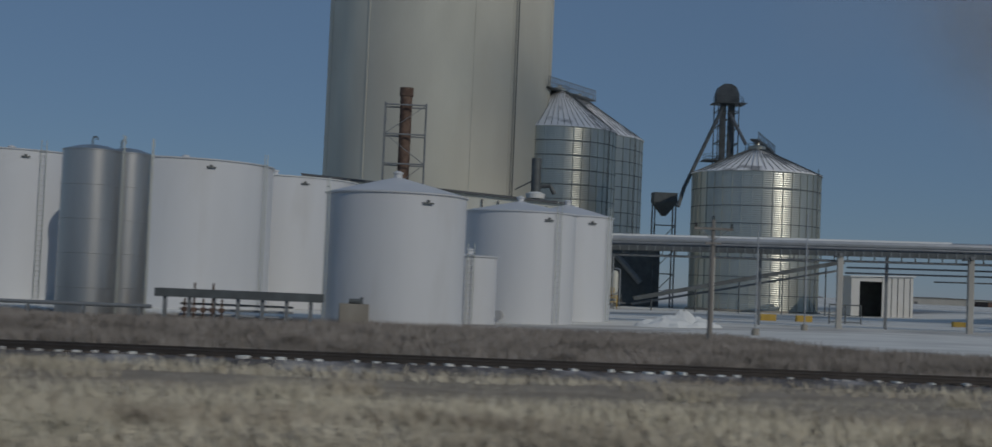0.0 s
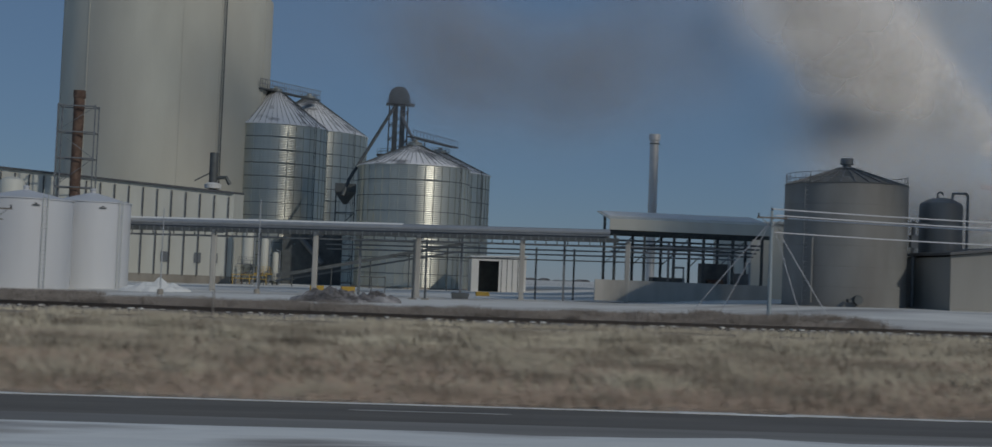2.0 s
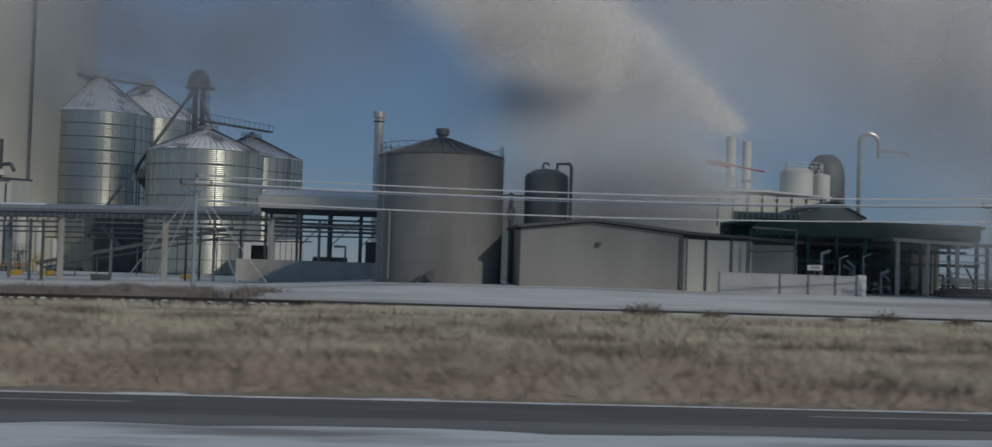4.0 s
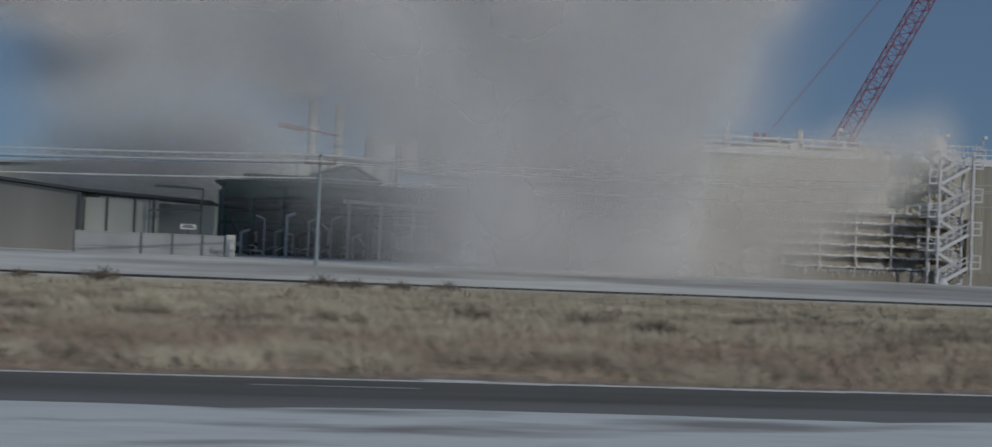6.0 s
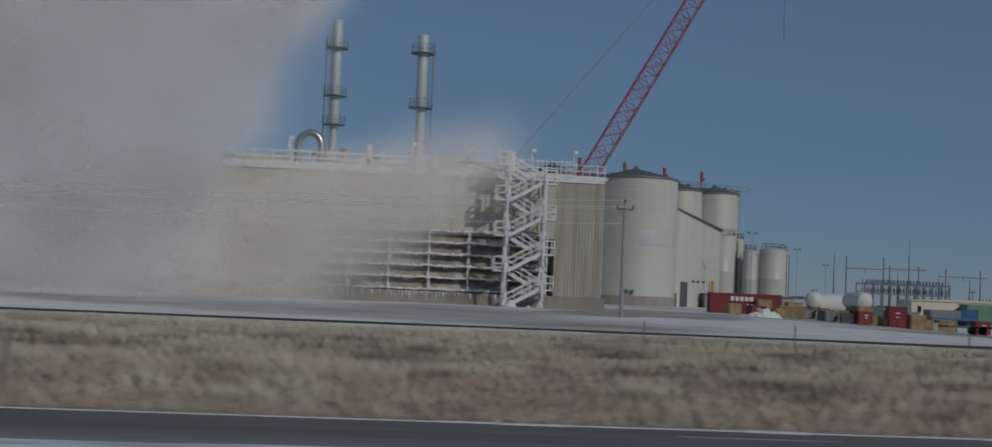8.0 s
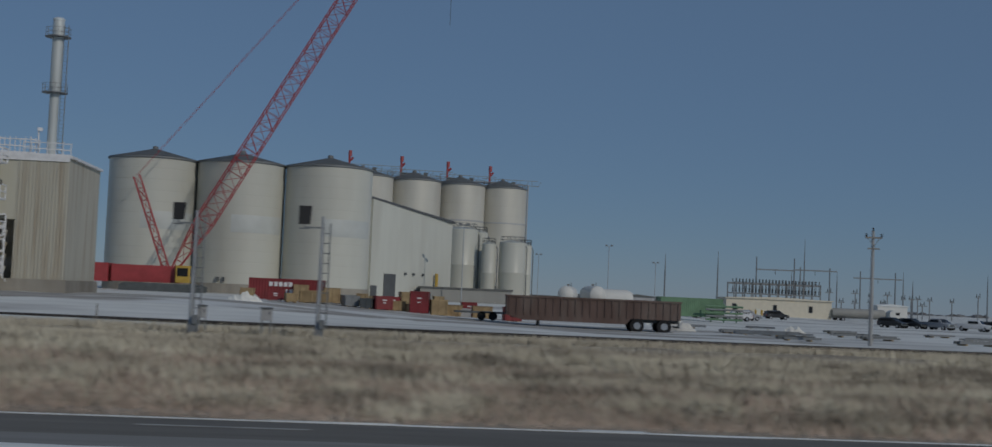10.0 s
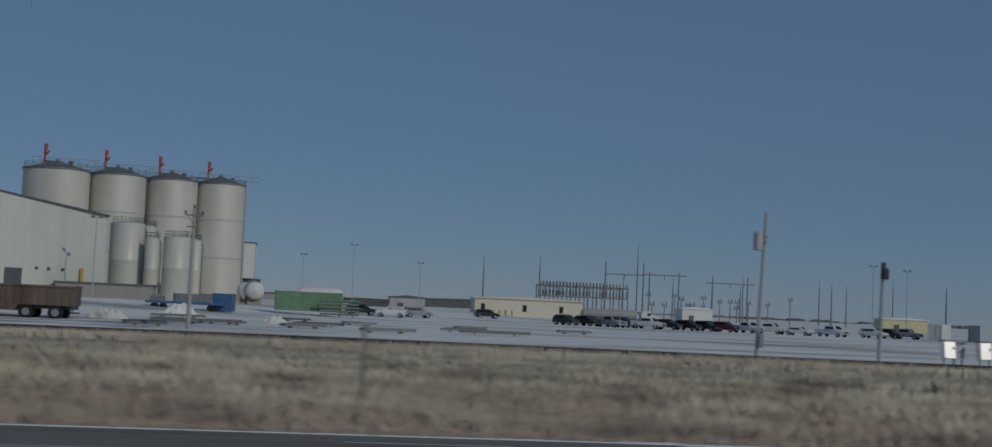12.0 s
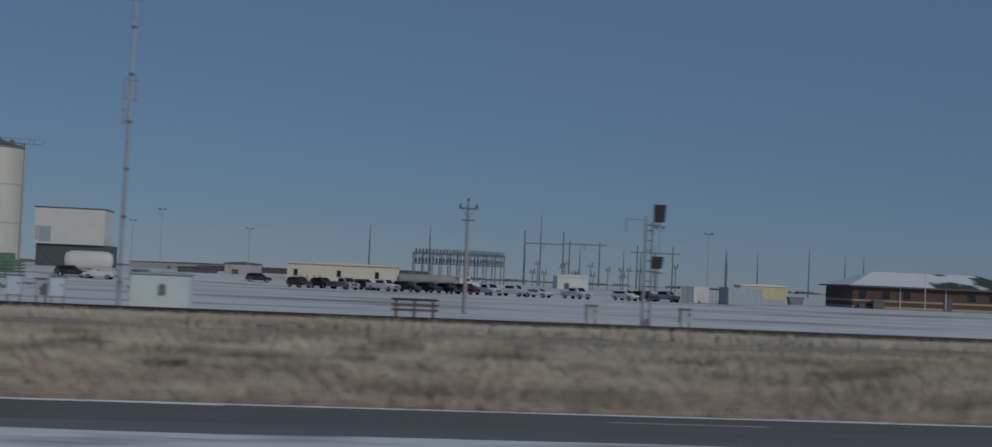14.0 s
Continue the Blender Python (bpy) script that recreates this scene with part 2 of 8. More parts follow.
BRICK = mat("brown_brick", (0.13, 0.085, 0.068), 0.9, vary=0.2, scale=6, stain=(0.10, 0.065, 0.053), stain_scale=2, stain_at=0.55)
BRICK_LIGHT = mat("light_brick", (0.36, 0.30, 0.24), 0.9, vary=0.1, scale=4)
SIGNAL = mat("signal_black", (0.022, 0.022, 0.024), 0.6, vary=0.2)
HUT = mat("hut_steel", (0.60, 0.67, 0.65), 0.5, vary=0.05, scale=1)
BRIGHT = mat("bare_aluminium", (0.92, 0.90, 0.84), 0.36, 1.0, vary=0.04)
MARK_WHITE = mat("white_lettering", (0.75, 0.75, 0.75), 0.6)
WIRE = mat("frosted_wire", (0.62, 0.63, 0.65), 0.7)
SNOWY_BALLAST = mat("snowy_ballast", (0.64, 0.665, 0.64), 0.95, vary=0.2, scale=1.5, stain=(0.2, 0.185, 0.17), stain_scale=0.6, stain_at=0.62, stretch=(0.5, 1, 1), bump=0.5, bump_scale=6)
PLANT_FAR = mat("far_trees", (0.17, 0.17, 0.17), 0.95, vary=0.3, scale=0.05, island=0.3)


# ---------------------------------------------------------------- mesh tools
class Shape:
    """Collects boxes, tubes and plates as one mesh."""

    def __init__(self):
        self.v, self.f = [], []

    def add(self, verts, faces):
        k = len(self.v)
        self.v.extend(tuple(p) for p in verts)
        self.f.extend(tuple(i + k for i in f) for f in faces)
        return self

    def box(self, x, y, z, sx, sy, sz, turn=0.0, bevel=0.0):
        """A box on its base centre, with its long edges bevelled."""
        hx, hy = sx / 2, sy / 2
        b = min(bevel, hx * 0.45, hy * 0.45)
        ring = [(-hx + b, -hy), (hx - b, -hy), (hx, -hy + b), (hx, hy - b), (hx - b, hy), (-hx + b, hy), (-hx, hy - b), (-hx, -hy + b)] if b else [(-hx, -hy), (hx, -hy), (hx, hy), (-hx, hy)]
        c, s = math.cos(turn), math.sin(turn)
        n = len(ring)
        pts = [(x + px * c - py * s, y + px * s + py * c, zz) for zz in (z, z + sz) for px, py in ring]
        faces = [tuple(reversed(range(n))), tuple(range(n, 2 * n))] + [(i, (i + 1) % n, n + (i + 1) % n, n + i) for i in range(n)]
        return self.add(pts, faces)

    def prism(self, outline, y0, y1):
        """An outline in x and z, drawn out from y0 to y1."""
        n = len(outline)
        pts = [(px, yy, pz) for yy in (y0, y1) for px, pz in outline]
        faces = [tuple(range(n)), tuple(reversed(range(n, 2 * n)))] + [(i, n + i, n + (i + 1) % n, (i + 1) % n) for i in range(n)]
        return self.add(pts, faces)

    def turned(self, x, y, profile, seg=48, a0=0.0, a1=2 * math.pi, cap=True):
        """A profile of (radius, z) turned about an upright axis."""
        n = len(profile)
        full = abs(a1 - a0 - 2 * math.pi) < 1e-6
        cols = seg if full else seg + 1
        pts = []
        for j in range(cols):
            a = a0 + (a1 - a0) * j / seg
            pts += [(x + r * math.cos(a), y + r * math.sin(a), z) for r, z in profile]
        faces = []
        for j in range(seg):
            j2 = (j + 1) % cols
            faces += [(j * n + i, j2 * n + i, j2 * n + i + 1, j * n + i + 1) for i in range(n - 1)]
        if cap and full:
            faces.append(tuple(j * n + n - 1 for j in range(cols)))
            faces.append(tuple(j * n for j in reversed(range(cols))))
        return self.add(pts, faces)

    def tube(self, p, q, r, seg=8, r2=None):
        """A round bar from p to q."""
        p, q = Vector(p), Vector(q)
        d = (q - p)
        if d.length < 1e-6:
            return self
        m = d.to_track_quat("Z", "Y").to_matrix()
        r2 = r if r2 is None else r2
        pts = []
        for c, rr in ((p, r), (q, r2)):
            pts += [c + m @ Vector((rr * math.cos(2 * math.pi * i / seg), rr * math.sin(2 * math.pi * i / seg), 0)) for i in range(seg)]
        faces = [tuple(reversed(range(seg))), tuple(range(seg, 2 * seg))] + [(i, (i + 1) % seg, seg + (i + 1) % seg, seg + i) for i in range(seg)]
        return self.add(pts, faces)

    def path(self, pts, r, seg=8):
        """A bent round bar through the points, in one piece."""
        pts = [Vector(p) for p in pts]
        n, ringed = len(pts), []
        for i, c in enumerate(pts):
            d = (pts[min(i + 1, n - 1)] - c).normalized() + (c - pts[max(i - 1, 0)]).normalized()
            d = d.normalized()
            side = Vector((0, 1, 0)) if abs(d.y) < 0.9 else Vector((1, 0, 0))
            u = d.cross(side).normalized()
            w = d.cross(u)
            ringed += [c + (u * math.cos(2 * math.pi * k / seg) + w * math.sin(2 * math.pi * k / seg)) * r for k in range(seg)]
        faces = [(i * seg + k, i * seg + (k + 1) % seg, (i + 1) * seg + (k + 1) % seg, (i + 1) * seg + k) for i in range(n - 1) for k in range(seg)]
        faces += [tuple(reversed(range(seg))), tuple((n - 1) * seg + k for k in range(seg))]
        return self.add(ringed, faces)

    def heap(self, rx, ry, h, seed, rings=9, seg=26):
        """A lumpy low mound."""
        pts = [(0, 0, h * 0.95)]
        for i in range(1, rings + 1):
            f = i / rings
            for k in range(seg):
                a = 2 * math.pi * k / seg
                wob = noise.noise(Vector((math.cos(a) * 2 * f * 2.2, math.sin(a) * 2 * f * 2.2, seed * 3.7)))
                out = 1 + 0.22 * noise.noise(Vector((math.cos(a) * 1.5, math.sin(a) * 1.5, seed)))
                pts.append((rx * f * out * math.cos(a), ry * f * out * math.sin(a), max(h * (1 - f ** 1.6) * (1 + 0.9 * wob) + 0.16 * h * wob, 0) if i < rings else -0.35))
        faces = [(0, 1 + k, 1 + (k + 1) % seg) for k in range(seg)]
        for i in range(rings - 1):
            faces += [(1 + i * seg + k, 1 + (i + 1) * seg + k, 1 + (i + 1) * seg + (k + 1) % seg, 1 + i * seg + (k + 1) % seg) for k in range(seg)]
        return self.add(pts, faces)

    def bar(self, p, q, w, h):
        """A flat bar of section w by h from p to q."""
        p, q = Vector(p), Vector(q)
        m = (q - p).to_track_quat("Y", "Z").to_matrix()
        pts = []
        for c in (p, q):
            pts += [c + m @ Vector((sx * w / 2, 0, sz * h / 2)) for sx, sz in ((-1, -1), (1, -1), (1, 1), (-1, 1))]
        return self.add(pts, [(3, 2, 1, 0), (4, 5, 6, 7), (0, 1, 5, 4), (1, 2, 6, 5), (2, 3, 7, 6), (3, 0, 4, 7)])

    def mesh(self, name, material, smooth=False):
        me = bpy.data.meshes.new(name)
        me.from_pydata(self.v, [], self.f)
        me.materials.append(material)
        if smooth:
            me.polygons.foreach_set("use_smooth", [True] * len(me.polygons))
            me.set_sharp_from_angle(angle=radians(32))
        me.update()
        return me


def thing(name, label, category, group="", kind="", at=(0, 0, 0)):
    ob = new(name)
    ob.location = at
    ob.empty_display_size = 0.2
    return tagged(ob, label, category, group, kind)


def part(name, shape, material, parent, label="", smooth=False, at=(0, 0, 0)):
    ob = new(name, shape.mesh(name, material, smooth))
    ob.parent = parent
    ob.location = at
    if label:
        ob["label"] = label
    return ob


def solo(name, shape, material, label, category, group="", kind="", smooth=False, at=(0, 0, 0)):
    ob = new(name, shape.mesh(name, material, smooth))
    ob.location = at
    return tagged(ob, label, category, group, kind)


def ease(v, a, b):
    s = np.clip((v - a) / (b - a), 0.0, 1.0)
    return s * s * (3 - 2 * s)


def ground_z(x, y):
    """The plant stands on a pad a little higher than the track."""
    edge = 203 + max(0.0, y - 110) * 0.5
    pad = 0.8 * ease(y, 82, 103) * ease(x, 72, 92) * (1 - ease(x, edge, edge + 24))
    dip = 0.45 * ease(x, edge + 10, edge + 40) * ease(y, 77, 90)
    return pad - dip + sunk(x, y)


def sunk(x, y):
    """The land falls away towards the tank farm in the west, and the track lies in a shallow swale."""
    swale = -0.3 * ease(x, 45, 88) * (1 - ease(x, 200, 300)) * ease(y, 56, 66) * (1 - ease(y, 76, 84))
    return swale - 0.5 * (1 - ease(x, 45, 88)) * ease(y, 48, 70) - 0.4 * (1 - ease(x, 12, 42)) * ease(y, 95, 112)


def track_y(x):
    """The railway bends towards the road in the east."""
    return 71.5 - 18.0 * ease(x, 190, 312)


# ---------------------------------------------------------------- ground, road, track
def sheet(name, xs, ys, height, material, label, category, kind="structure", across=lambda x, y: y):
    nx, ny = len(xs), len(ys)
    sh = Shape()
    sh.v = [(x, across(x, y), height(x, y)) for y in ys for x in xs]
    sh.f = [(j * nx + i, j * nx + i + 1, (j + 1) * nx + i + 1, (j + 1) * nx + i) for j in range(ny - 1) for i in range(nx - 1)]
    return solo(name, sh, material, label, category, kind=kind, smooth=True)


def lumps(x, y, s, a):
    return a * noise.noise(Vector((x * s, y * s, 3.1)))


gx = [-3000, -1500, -700, -300, -150] + [-100 + 6 * i for i in range(92)] + [500, 700, 1100, 1900, 3500]
gy = [-900, -400, -150, -60, -25, 0, 8, 16, 17, 20.1, 23, 40, 46, 50, 53, 56, 60, 63, 66, 69, 74, 78] + [82 + 4 * i for i in range(30)] + [215, 240, 280, 340, 450, 600, 900, 1400, 2300, 4500]
sheet("ground", gx, gy, lambda x, y: ground_z(x, y) + (lumps(x, y, 0.09, 0.10) if 78 < y < 300 else 0.0) - (0.05 if y < 78 else 0.0) - (0.7 if 20.4 < y < track_y(x) - 5 else 0.0), SNOW,
      "flat snow-dusted gravel ground reaching the horizon", "ground")
def verge_y(x, y):
    """Rows of the verge, drawn in to end at the ballast."""
    return 20.05 + (y - 20.05) * (track_y(x) - 2.5 - 20.05) / 48.0


def verge_z(x, y):
    y = verge_y(x, y)
    return 0.03 - 0.30 * ease(y, 20.3, 26) * (1 - ease(y, track_y(x) - 16, track_y(x) - 6)) + lumps(x, y, 0.2, 0.1) * ease(y, 20.5, 24) + sunk(x, y)


sheet("verge", [-160 + 4 * i for i in range(165)], [20.05, 20.5] + [21.3 + 1.2 * i for i in range(40)], verge_z, SOIL,
      "bare brown soil under dry prairie grass beside the road", "verge", across=verge_y)
ROAD_Z = 0.06
sheet("road", [-400, -200, 0, 200, 400, 600, 900], [15.8, 17.0, 18.2, 19.2, 20.3], lambda x, y: ROAD_Z, ASPHALT, "dark asphalt road lane with worn surface", "road")
sheet("shoulder", [-200 + 1.4 * i for i in range(500)], [-30 + 1.0 * i for i in range(46)] + [15.5, 16.0, 16.5, 17.0, 17.5], lambda x, y: 0.10 + lumps(x, y, 0.35, 0.03) + lumps(x, y, 0.9, 0.03) - 0.12 * ease(y, 16.0, 17.5), SHOULDER,
      "snow-covered roadside with dirty wind-packed patches", "snow cover")
sheet("dusty_lane_edge", [-400, -200, 0, 200, 400, 600, 900], [15.9, 16.8, 17.65], lambda x, y: ROAD_Z + 0.004, DUST, "asphalt edge dusted grey with blown snow", "road")
dash = Shape().box(0, 0, 0, 2.4, 0.10, 0.006)
first = solo("lane_dash", dash, LINE, "worn white painted lane dash on the asphalt", "road marking", "lane dashes", at=(-26.8, 19.05, ROAD_Z + 0.004))
for i in range(1, 30):
    copy_thing(first, pose(-26.8 + 12.2 * i, 19.05, ROAD_Z + 0.004))
ridge = Shape()
rnd = random.Random(5)
for i in range(600):
    x0 = -120 + i * 0.95
    w, h = rnd.uniform(0.06, 0.2), rnd.uniform(0.015, 0.045)
    ridge.box(x0, 20.10, ROAD_Z - 0.02, 0.97, 0.07, 0.034)
    if noise.noise(Vector((x0 * 0.12, 7.0, 0))) < 0.0:
        continue
    ridge.box(x0, 20.12 + rnd.uniform(-0.08, 0.1), ROAD_Z - 0.02, 1.05, w, h, rnd.uniform(-0.1, 0.1), 0.05)
solo("snow_ridge", ridge, ROOF_SNOW, "thin broken ridge of ploughed snow along the road edge", "snow", kind="stuff")

bal = Shape()
xs_b = [-200 + 4 * i for i in range(175)]
prof = [(-2.6, -0.12), (-1.6, 0.24), (1.6, 0.24), (2.6, -0.05)]


def drifted(x):
    """How deep the blown snow lies on the track."""
    return 0.10 * ease(x, 80, 92) * (1 - ease(x, 200, 214))


bal.v = [(x, track_y(x) + dy, z + drifted(x) + sunk(x, track_y(x)) + lumps(x, dy, 0.8, 0.04)) for x in xs_b for dy, z in prof]
bal.f = [(i * 4 + k, (i + 1) * 4 + k, (i + 1) * 4 + k + 1, i * 4 + k + 1) for i in range(len(xs_b) - 1) for k in range(3)]
track = thing("railway_track", "single railway track on dark ballast with snow between the timber ties", "railway track", kind="structure")
cut = [i for i in range(len(xs_b) - 1) if xs_b[i] > 84]
drift = Shape()
drift.v, drift.f = bal.v, [f for f in bal.f if f[0] // 4 in cut]
bal2 = Shape()
bal2.v, bal2.f = bal.v, [f for f in bal.f if f[0] // 4 not in cut]
part("ballast_bed", bal2, BALLAST, track, "dark crushed stone ballast dusted with snow")
part("drifted_ballast_bed", drift, SNOWY_BALLAST, track, "ballast drifted over with snow")
rail_profile = [(-0.07, 0.0), (-0.07, 0.02), (-0.012, 0.04), (-0.012, 0.13), (-0.036, 0.14), (-0.036, 0.18), (0.036, 0.18), (0.036, 0.14), (0.012, 0.13), (0.012, 0.04), (0.07, 0.02), (0.07, 0.0)]
for dy in (-0.75, 0.75):
    sh = Shape()
    n = len(rail_profile)
    sh.v = [(x, track_y(x) + dy + px, 0.24 + pz + sunk(x, track_y(x))) for x in xs_b for px, pz in rail_profile]
    sh.f = [(k * n + i, k * n + (i + 1) % n, (k + 1) * n + (i + 1) % n, (k + 1) * n + i) for k in range(len(xs_b) - 1) for i in range(n)]
    part("rail", sh, RAIL, track, "rusty steel rail")
tie_mesh = Shape().box(0, 0, 0, 0.23, 2.6, 0.17, 0, 0.02).mesh("tie", TIE)
rest = Shape()
for i in range(1100):
    x = -130 + 0.56 * i
    if 30 <= x < 196:
        t = new("tie", tie_mesh)
        t.parent, t.location, t.rotation_euler = track, (x, track_y(x) + rnd.uniform(-0.05, 0.05), 0.09 + sunk(x, track_y(x))), (0, 0, rnd.uniform(-0.03, 0.03))
    else:
        rest.box(x, track_y(x) + rnd.uniform(-0.05, 0.05), 0.09 + sunk(x, track_y(x)), 0.23, 2.6, 0.17, rnd.uniform(-0.03, 0.03), 0.02)
tagged(part("tie_rows", rest, TIE, track), kind="stuff")
crust = Shape()
for i in range(310):
    x = -90 + 0.56 * i
    if rnd.random() < 0.7:
        crust.box(x + rnd.uniform(-0.06, 0.06), track_y(x) - rnd.uniform(1.12, 1.3), 0.24 + sunk(x, track_y(x)), rnd.uniform(0.12, 0.28), rnd.uniform(0.15, 0.4), rnd.uniform(0.03, 0.09), rnd.uniform(-0.4, 0.4), 0.03)
tagged(part("snow_crust", crust, SHOULDER, track, "lumps of snow left on the tie ends"), kind="stuff")


def grass_field(name, count, seed, x0, x1, y0, y1, tall, material, label, wide=0.02, base=0.0, patchy=0.0, skew=1.1, clumps=0, spread=1.0):
    """Single dry blades, each one slim leaning triangle, in drifts that run along the road."""
    g = np.random.default_rng(seed)
    bx, by = g.uniform(x0, x1, count), y0 + (y1 - y0) * g.uniform(0, 1, count) ** skew
    if clumps:
        pick = g.integers(0, clumps, count)
        size = g.uniform(0.25, 0.75, clumps)[pick]
        bx, by = bx[:clumps][pick] + g.normal(0, 1.5 * spread, count) * size, by[:clumps][pick] + g.normal(0, 0.7, count) * size
    drift = np.sin(bx * 0.05 + 2.2 * np.sin(by * 0.31) + seed) * np.sin(by * 0.62 + 1.5 * np.sin(bx * 0.045)) + 0.5 * np.sin(bx * 0.37 + by * 0.9) * np.sin(by * 1.7 - bx * 0.11)
    if y1 < 70:
        by = 20.0 + (by - 20.0) * (track_y(bx) - 20.0) / 51.5
    keep = g.uniform(-1.2, 1.2, count) < drift + 1.2 - 1.6 * patchy
    bx, by, drift = bx[keep], by[keep], drift[keep]
    m = len(bx)
    bh = tall * g.uniform(0.6, 1.15, m) * (0.9 + 0.16 * drift)
    lean = g.normal(0, 0.45, (m, 2)) * bh[:, None] + np.array([-0.15, 0.0]) * bh[:, None]
    a = g.uniform(-0.9, 0.9, m)
    w = wide * g.uniform(0.6, 1.5, m)
    dx, dy = np.cos(a) * w, np.sin(a) * w
    z0 = base + sunk(bx, by)
    v = np.empty((m, 3, 3), np.float32)
    v[:, 0] = np.stack([bx - dx, by - dy, z0], -1)
    v[:, 1] = np.stack([bx + dx, by + dy, z0], -1)
    v[:, 2] = np.stack([bx + lean[:, 0], by + lean[:, 1], z0 + bh], -1)
    me = bpy.data.meshes.new(name)
    me.vertices.add(3 * m)
    me.vertices.foreach_set("co", v.ravel())
    me.loops.add(3 * m)
    me.loops.foreach_set("vertex_index", np.arange(3 * m, dtype=np.int32))
    me.polygons.add(m)
    me.polygons.foreach_set("loop_start", np.arange(0, 3 * m, 3, dtype=np.int32))
    me.update(calc_edges=True)
    me.materials.append(material)
    return tagged(new(name, me), label, "grass", kind="stuff")


grass_field("prairie_grass", 1250000, 11, -75, 395, 20.5, 68.0, 0.36, GRASS, "dry tan prairie grass between road and railway", base=-0.28)
grass_field("russet_grass", 330000, 15, -75, 395, 20.5, 42.0, 0.42, RED_GRASS, "patches of reddish-brown dry grass nearer the road", base=-0.28, patchy=0.3, skew=1.5)
grass_field("roadside_grass", 240000, 17, -75, 395, 20.4, 31.0, 0.40, RED_GRASS, "reddish-brown dry grass lining the road", base=-0.2, patchy=0.35, skew=1.4)
grass_field("sage_tufts", 330000, 18, -75, 395, 22.0, 54.0, 0.50, SAGE, "dark low sage tufts scattered in the grass", base=-0.28, patchy=0.2, clumps=1250, spread=0.85, skew=1.35)
grass_field("pale_tufts", 260000, 19, -75, 395, 21.5, 67.0, 0.62, GRASS, "paler taller tufts of dry grass", base=-0.28, patchy=0.2, clumps=1000, spread=0.5, skew=1.3)
grass_field("seed_stalks", 16000, 16, -75, 395, 22.0, 68.0, 0.75, WEED, "sparse taller dry stalks standing out of the grass", wide=0.016, base=-0.28, patchy=0.4)
grass_field("track_weeds", 60000, 12, -75, 395, 66.0, 69.6, 0.40, GRASS, "thin dry weeds along the railway ballast", base=-0.03, patchy=0.3)
grass_field("track_edge_grass", 110000, 27, 84, 395, 64.5, 69.8, 0.52, GRASS, "pale dry grass growing up to the railway ballast", base=-0.05, patchy=0.15)
grass_field("far_weeds", 230000, 14, -75, 76, 74.5, 94.0, 0.5, FAR_WEED, "dry brown weeds in snow behind the railway", base=-0.03, patchy=0.7)


def far_verge_z(x, y):
    reach = 92 + 14 * (1 - ease(x, 12, 34))
    return ground_z(x, y) + lumps(x, y, 0.09, 0.10) + lumps(x, y, 0.3, 0.08) - 0.25 + 0.22 * ease(y, 73, 77) * (1 - ease(y, reach - 5, reach)) * (1 - ease(x, 44, 80))


sheet("far_verge", [-160 + 4 * i for i in range(61)], [74.0, 76, 78] + [81 + 3 * i for i in range(16)], far_verge_z, FAR_SOIL,
      "weedy brown ground with thin snow behind the railway", "verge")
def trodden_z(x, y):
    inner = min(ease(x, 178, 192), 1 - ease(x, 248, 268), ease(y, 88, 98), 1 - ease(y, 120, 136))
    return ground_z(x, y) + lumps(x, y, 0.09, 0.10) - 0.3 + 0.33 * inner + lumps(x, y, 0.22, 0.16) * min(1.0, 2.2 * (1 - inner) + 0.25)


sheet("trodden_yard", [176 + 1.5 * i for i in range(62)], [87 + 1.2 * i for i in range(42)], trodden_z, SLUSH, "brown trodden slush and soil round the stored material", "dirt")
grass_field("weed_clumps", 90000, 23, -75, 80, 74.5, 92.0, 0.75, FAR_WEED, "taller grey-brown weed clumps behind the railway", base=-0.03, clumps=260, spread=0.8)
grass_field("tank_weeds", 100000, 21, -75, 24, 94.0, 120.0, 0.55, FAR_WEED, "dry brown weeds growing up to the tanks", base=0.0, patchy=0.2)

def brush(x, y, r, h, seed, z=0.0):
    g = random.Random(seed)
    sh = Shape()
    for _ in range(150):
        a, b = g.uniform(0, 2 * math.pi), g.uniform(0.15, 1.0)
        px, py = r * b * math.cos(a), r * b * math.sin(a)
        q = Vector((px + g.uniform(-0.2, 0.2), py + g.uniform(-0.2, 0.2), h * g.uniform(0.4, 1.0) * (1.1 - 0.5 * b)))
        sh.tube((px * 0.3, py * 0.3, 0), q, 0.012, 3, 0.004)
        for _ in range(3):
            c = q * g.uniform(0.5, 1.0)
            sh.tube(c, c + Vector((g.uniform(-0.22, 0.22), g.uniform(-0.22, 0.22), g.uniform(0.0, 0.25))), 0.014, 3, 0.006)
    return solo("tumbleweed_bush", sh, BRUSH, "dark leafless tumbleweed bush beside the railway", "bush", "bushes by the railway", at=(x, y, z))


for i, (x, w) in enumerate(((101.1, 1.3), (104.8, 0.8), (111.1, 0.6), (114.0, 1.1), (118.0, 0.8), (121.9, 1.2), (132.6, 1.1), (134.3, 0.9), (136.5, 0.9), (138.9, 0.9))):
    y = 67.6 + 0.5 * math.sin(i * 2.3)
    brush(x, y, 1.15 * w, 0.8 * w, 40 + i, sunk(x, y) - 0.02)


# ---------------------------------------------------------------- storage tanks of the tank farm
def ladder(sh, x, y, z0, z1, w=0.5, a=0.0):
    ux, uy = math.cos(a) * w / 2, math.sin(a) * w / 2
    sh.tube((x - ux, y - uy, z0), (x - ux, y - uy, z1), 0.035, 5)
    sh.tube((x + ux, y + uy, z0), (x + ux, y + uy, z1), 0.035, 5)
    k = int((z1 - z0) / 0.45)
    for i in range(k):
        z = z0 + 0.3 + 0.45 * i
        sh.tube((x - ux, y - uy, z), (x + ux, y + uy, z), 0.02, 4)
    return sh


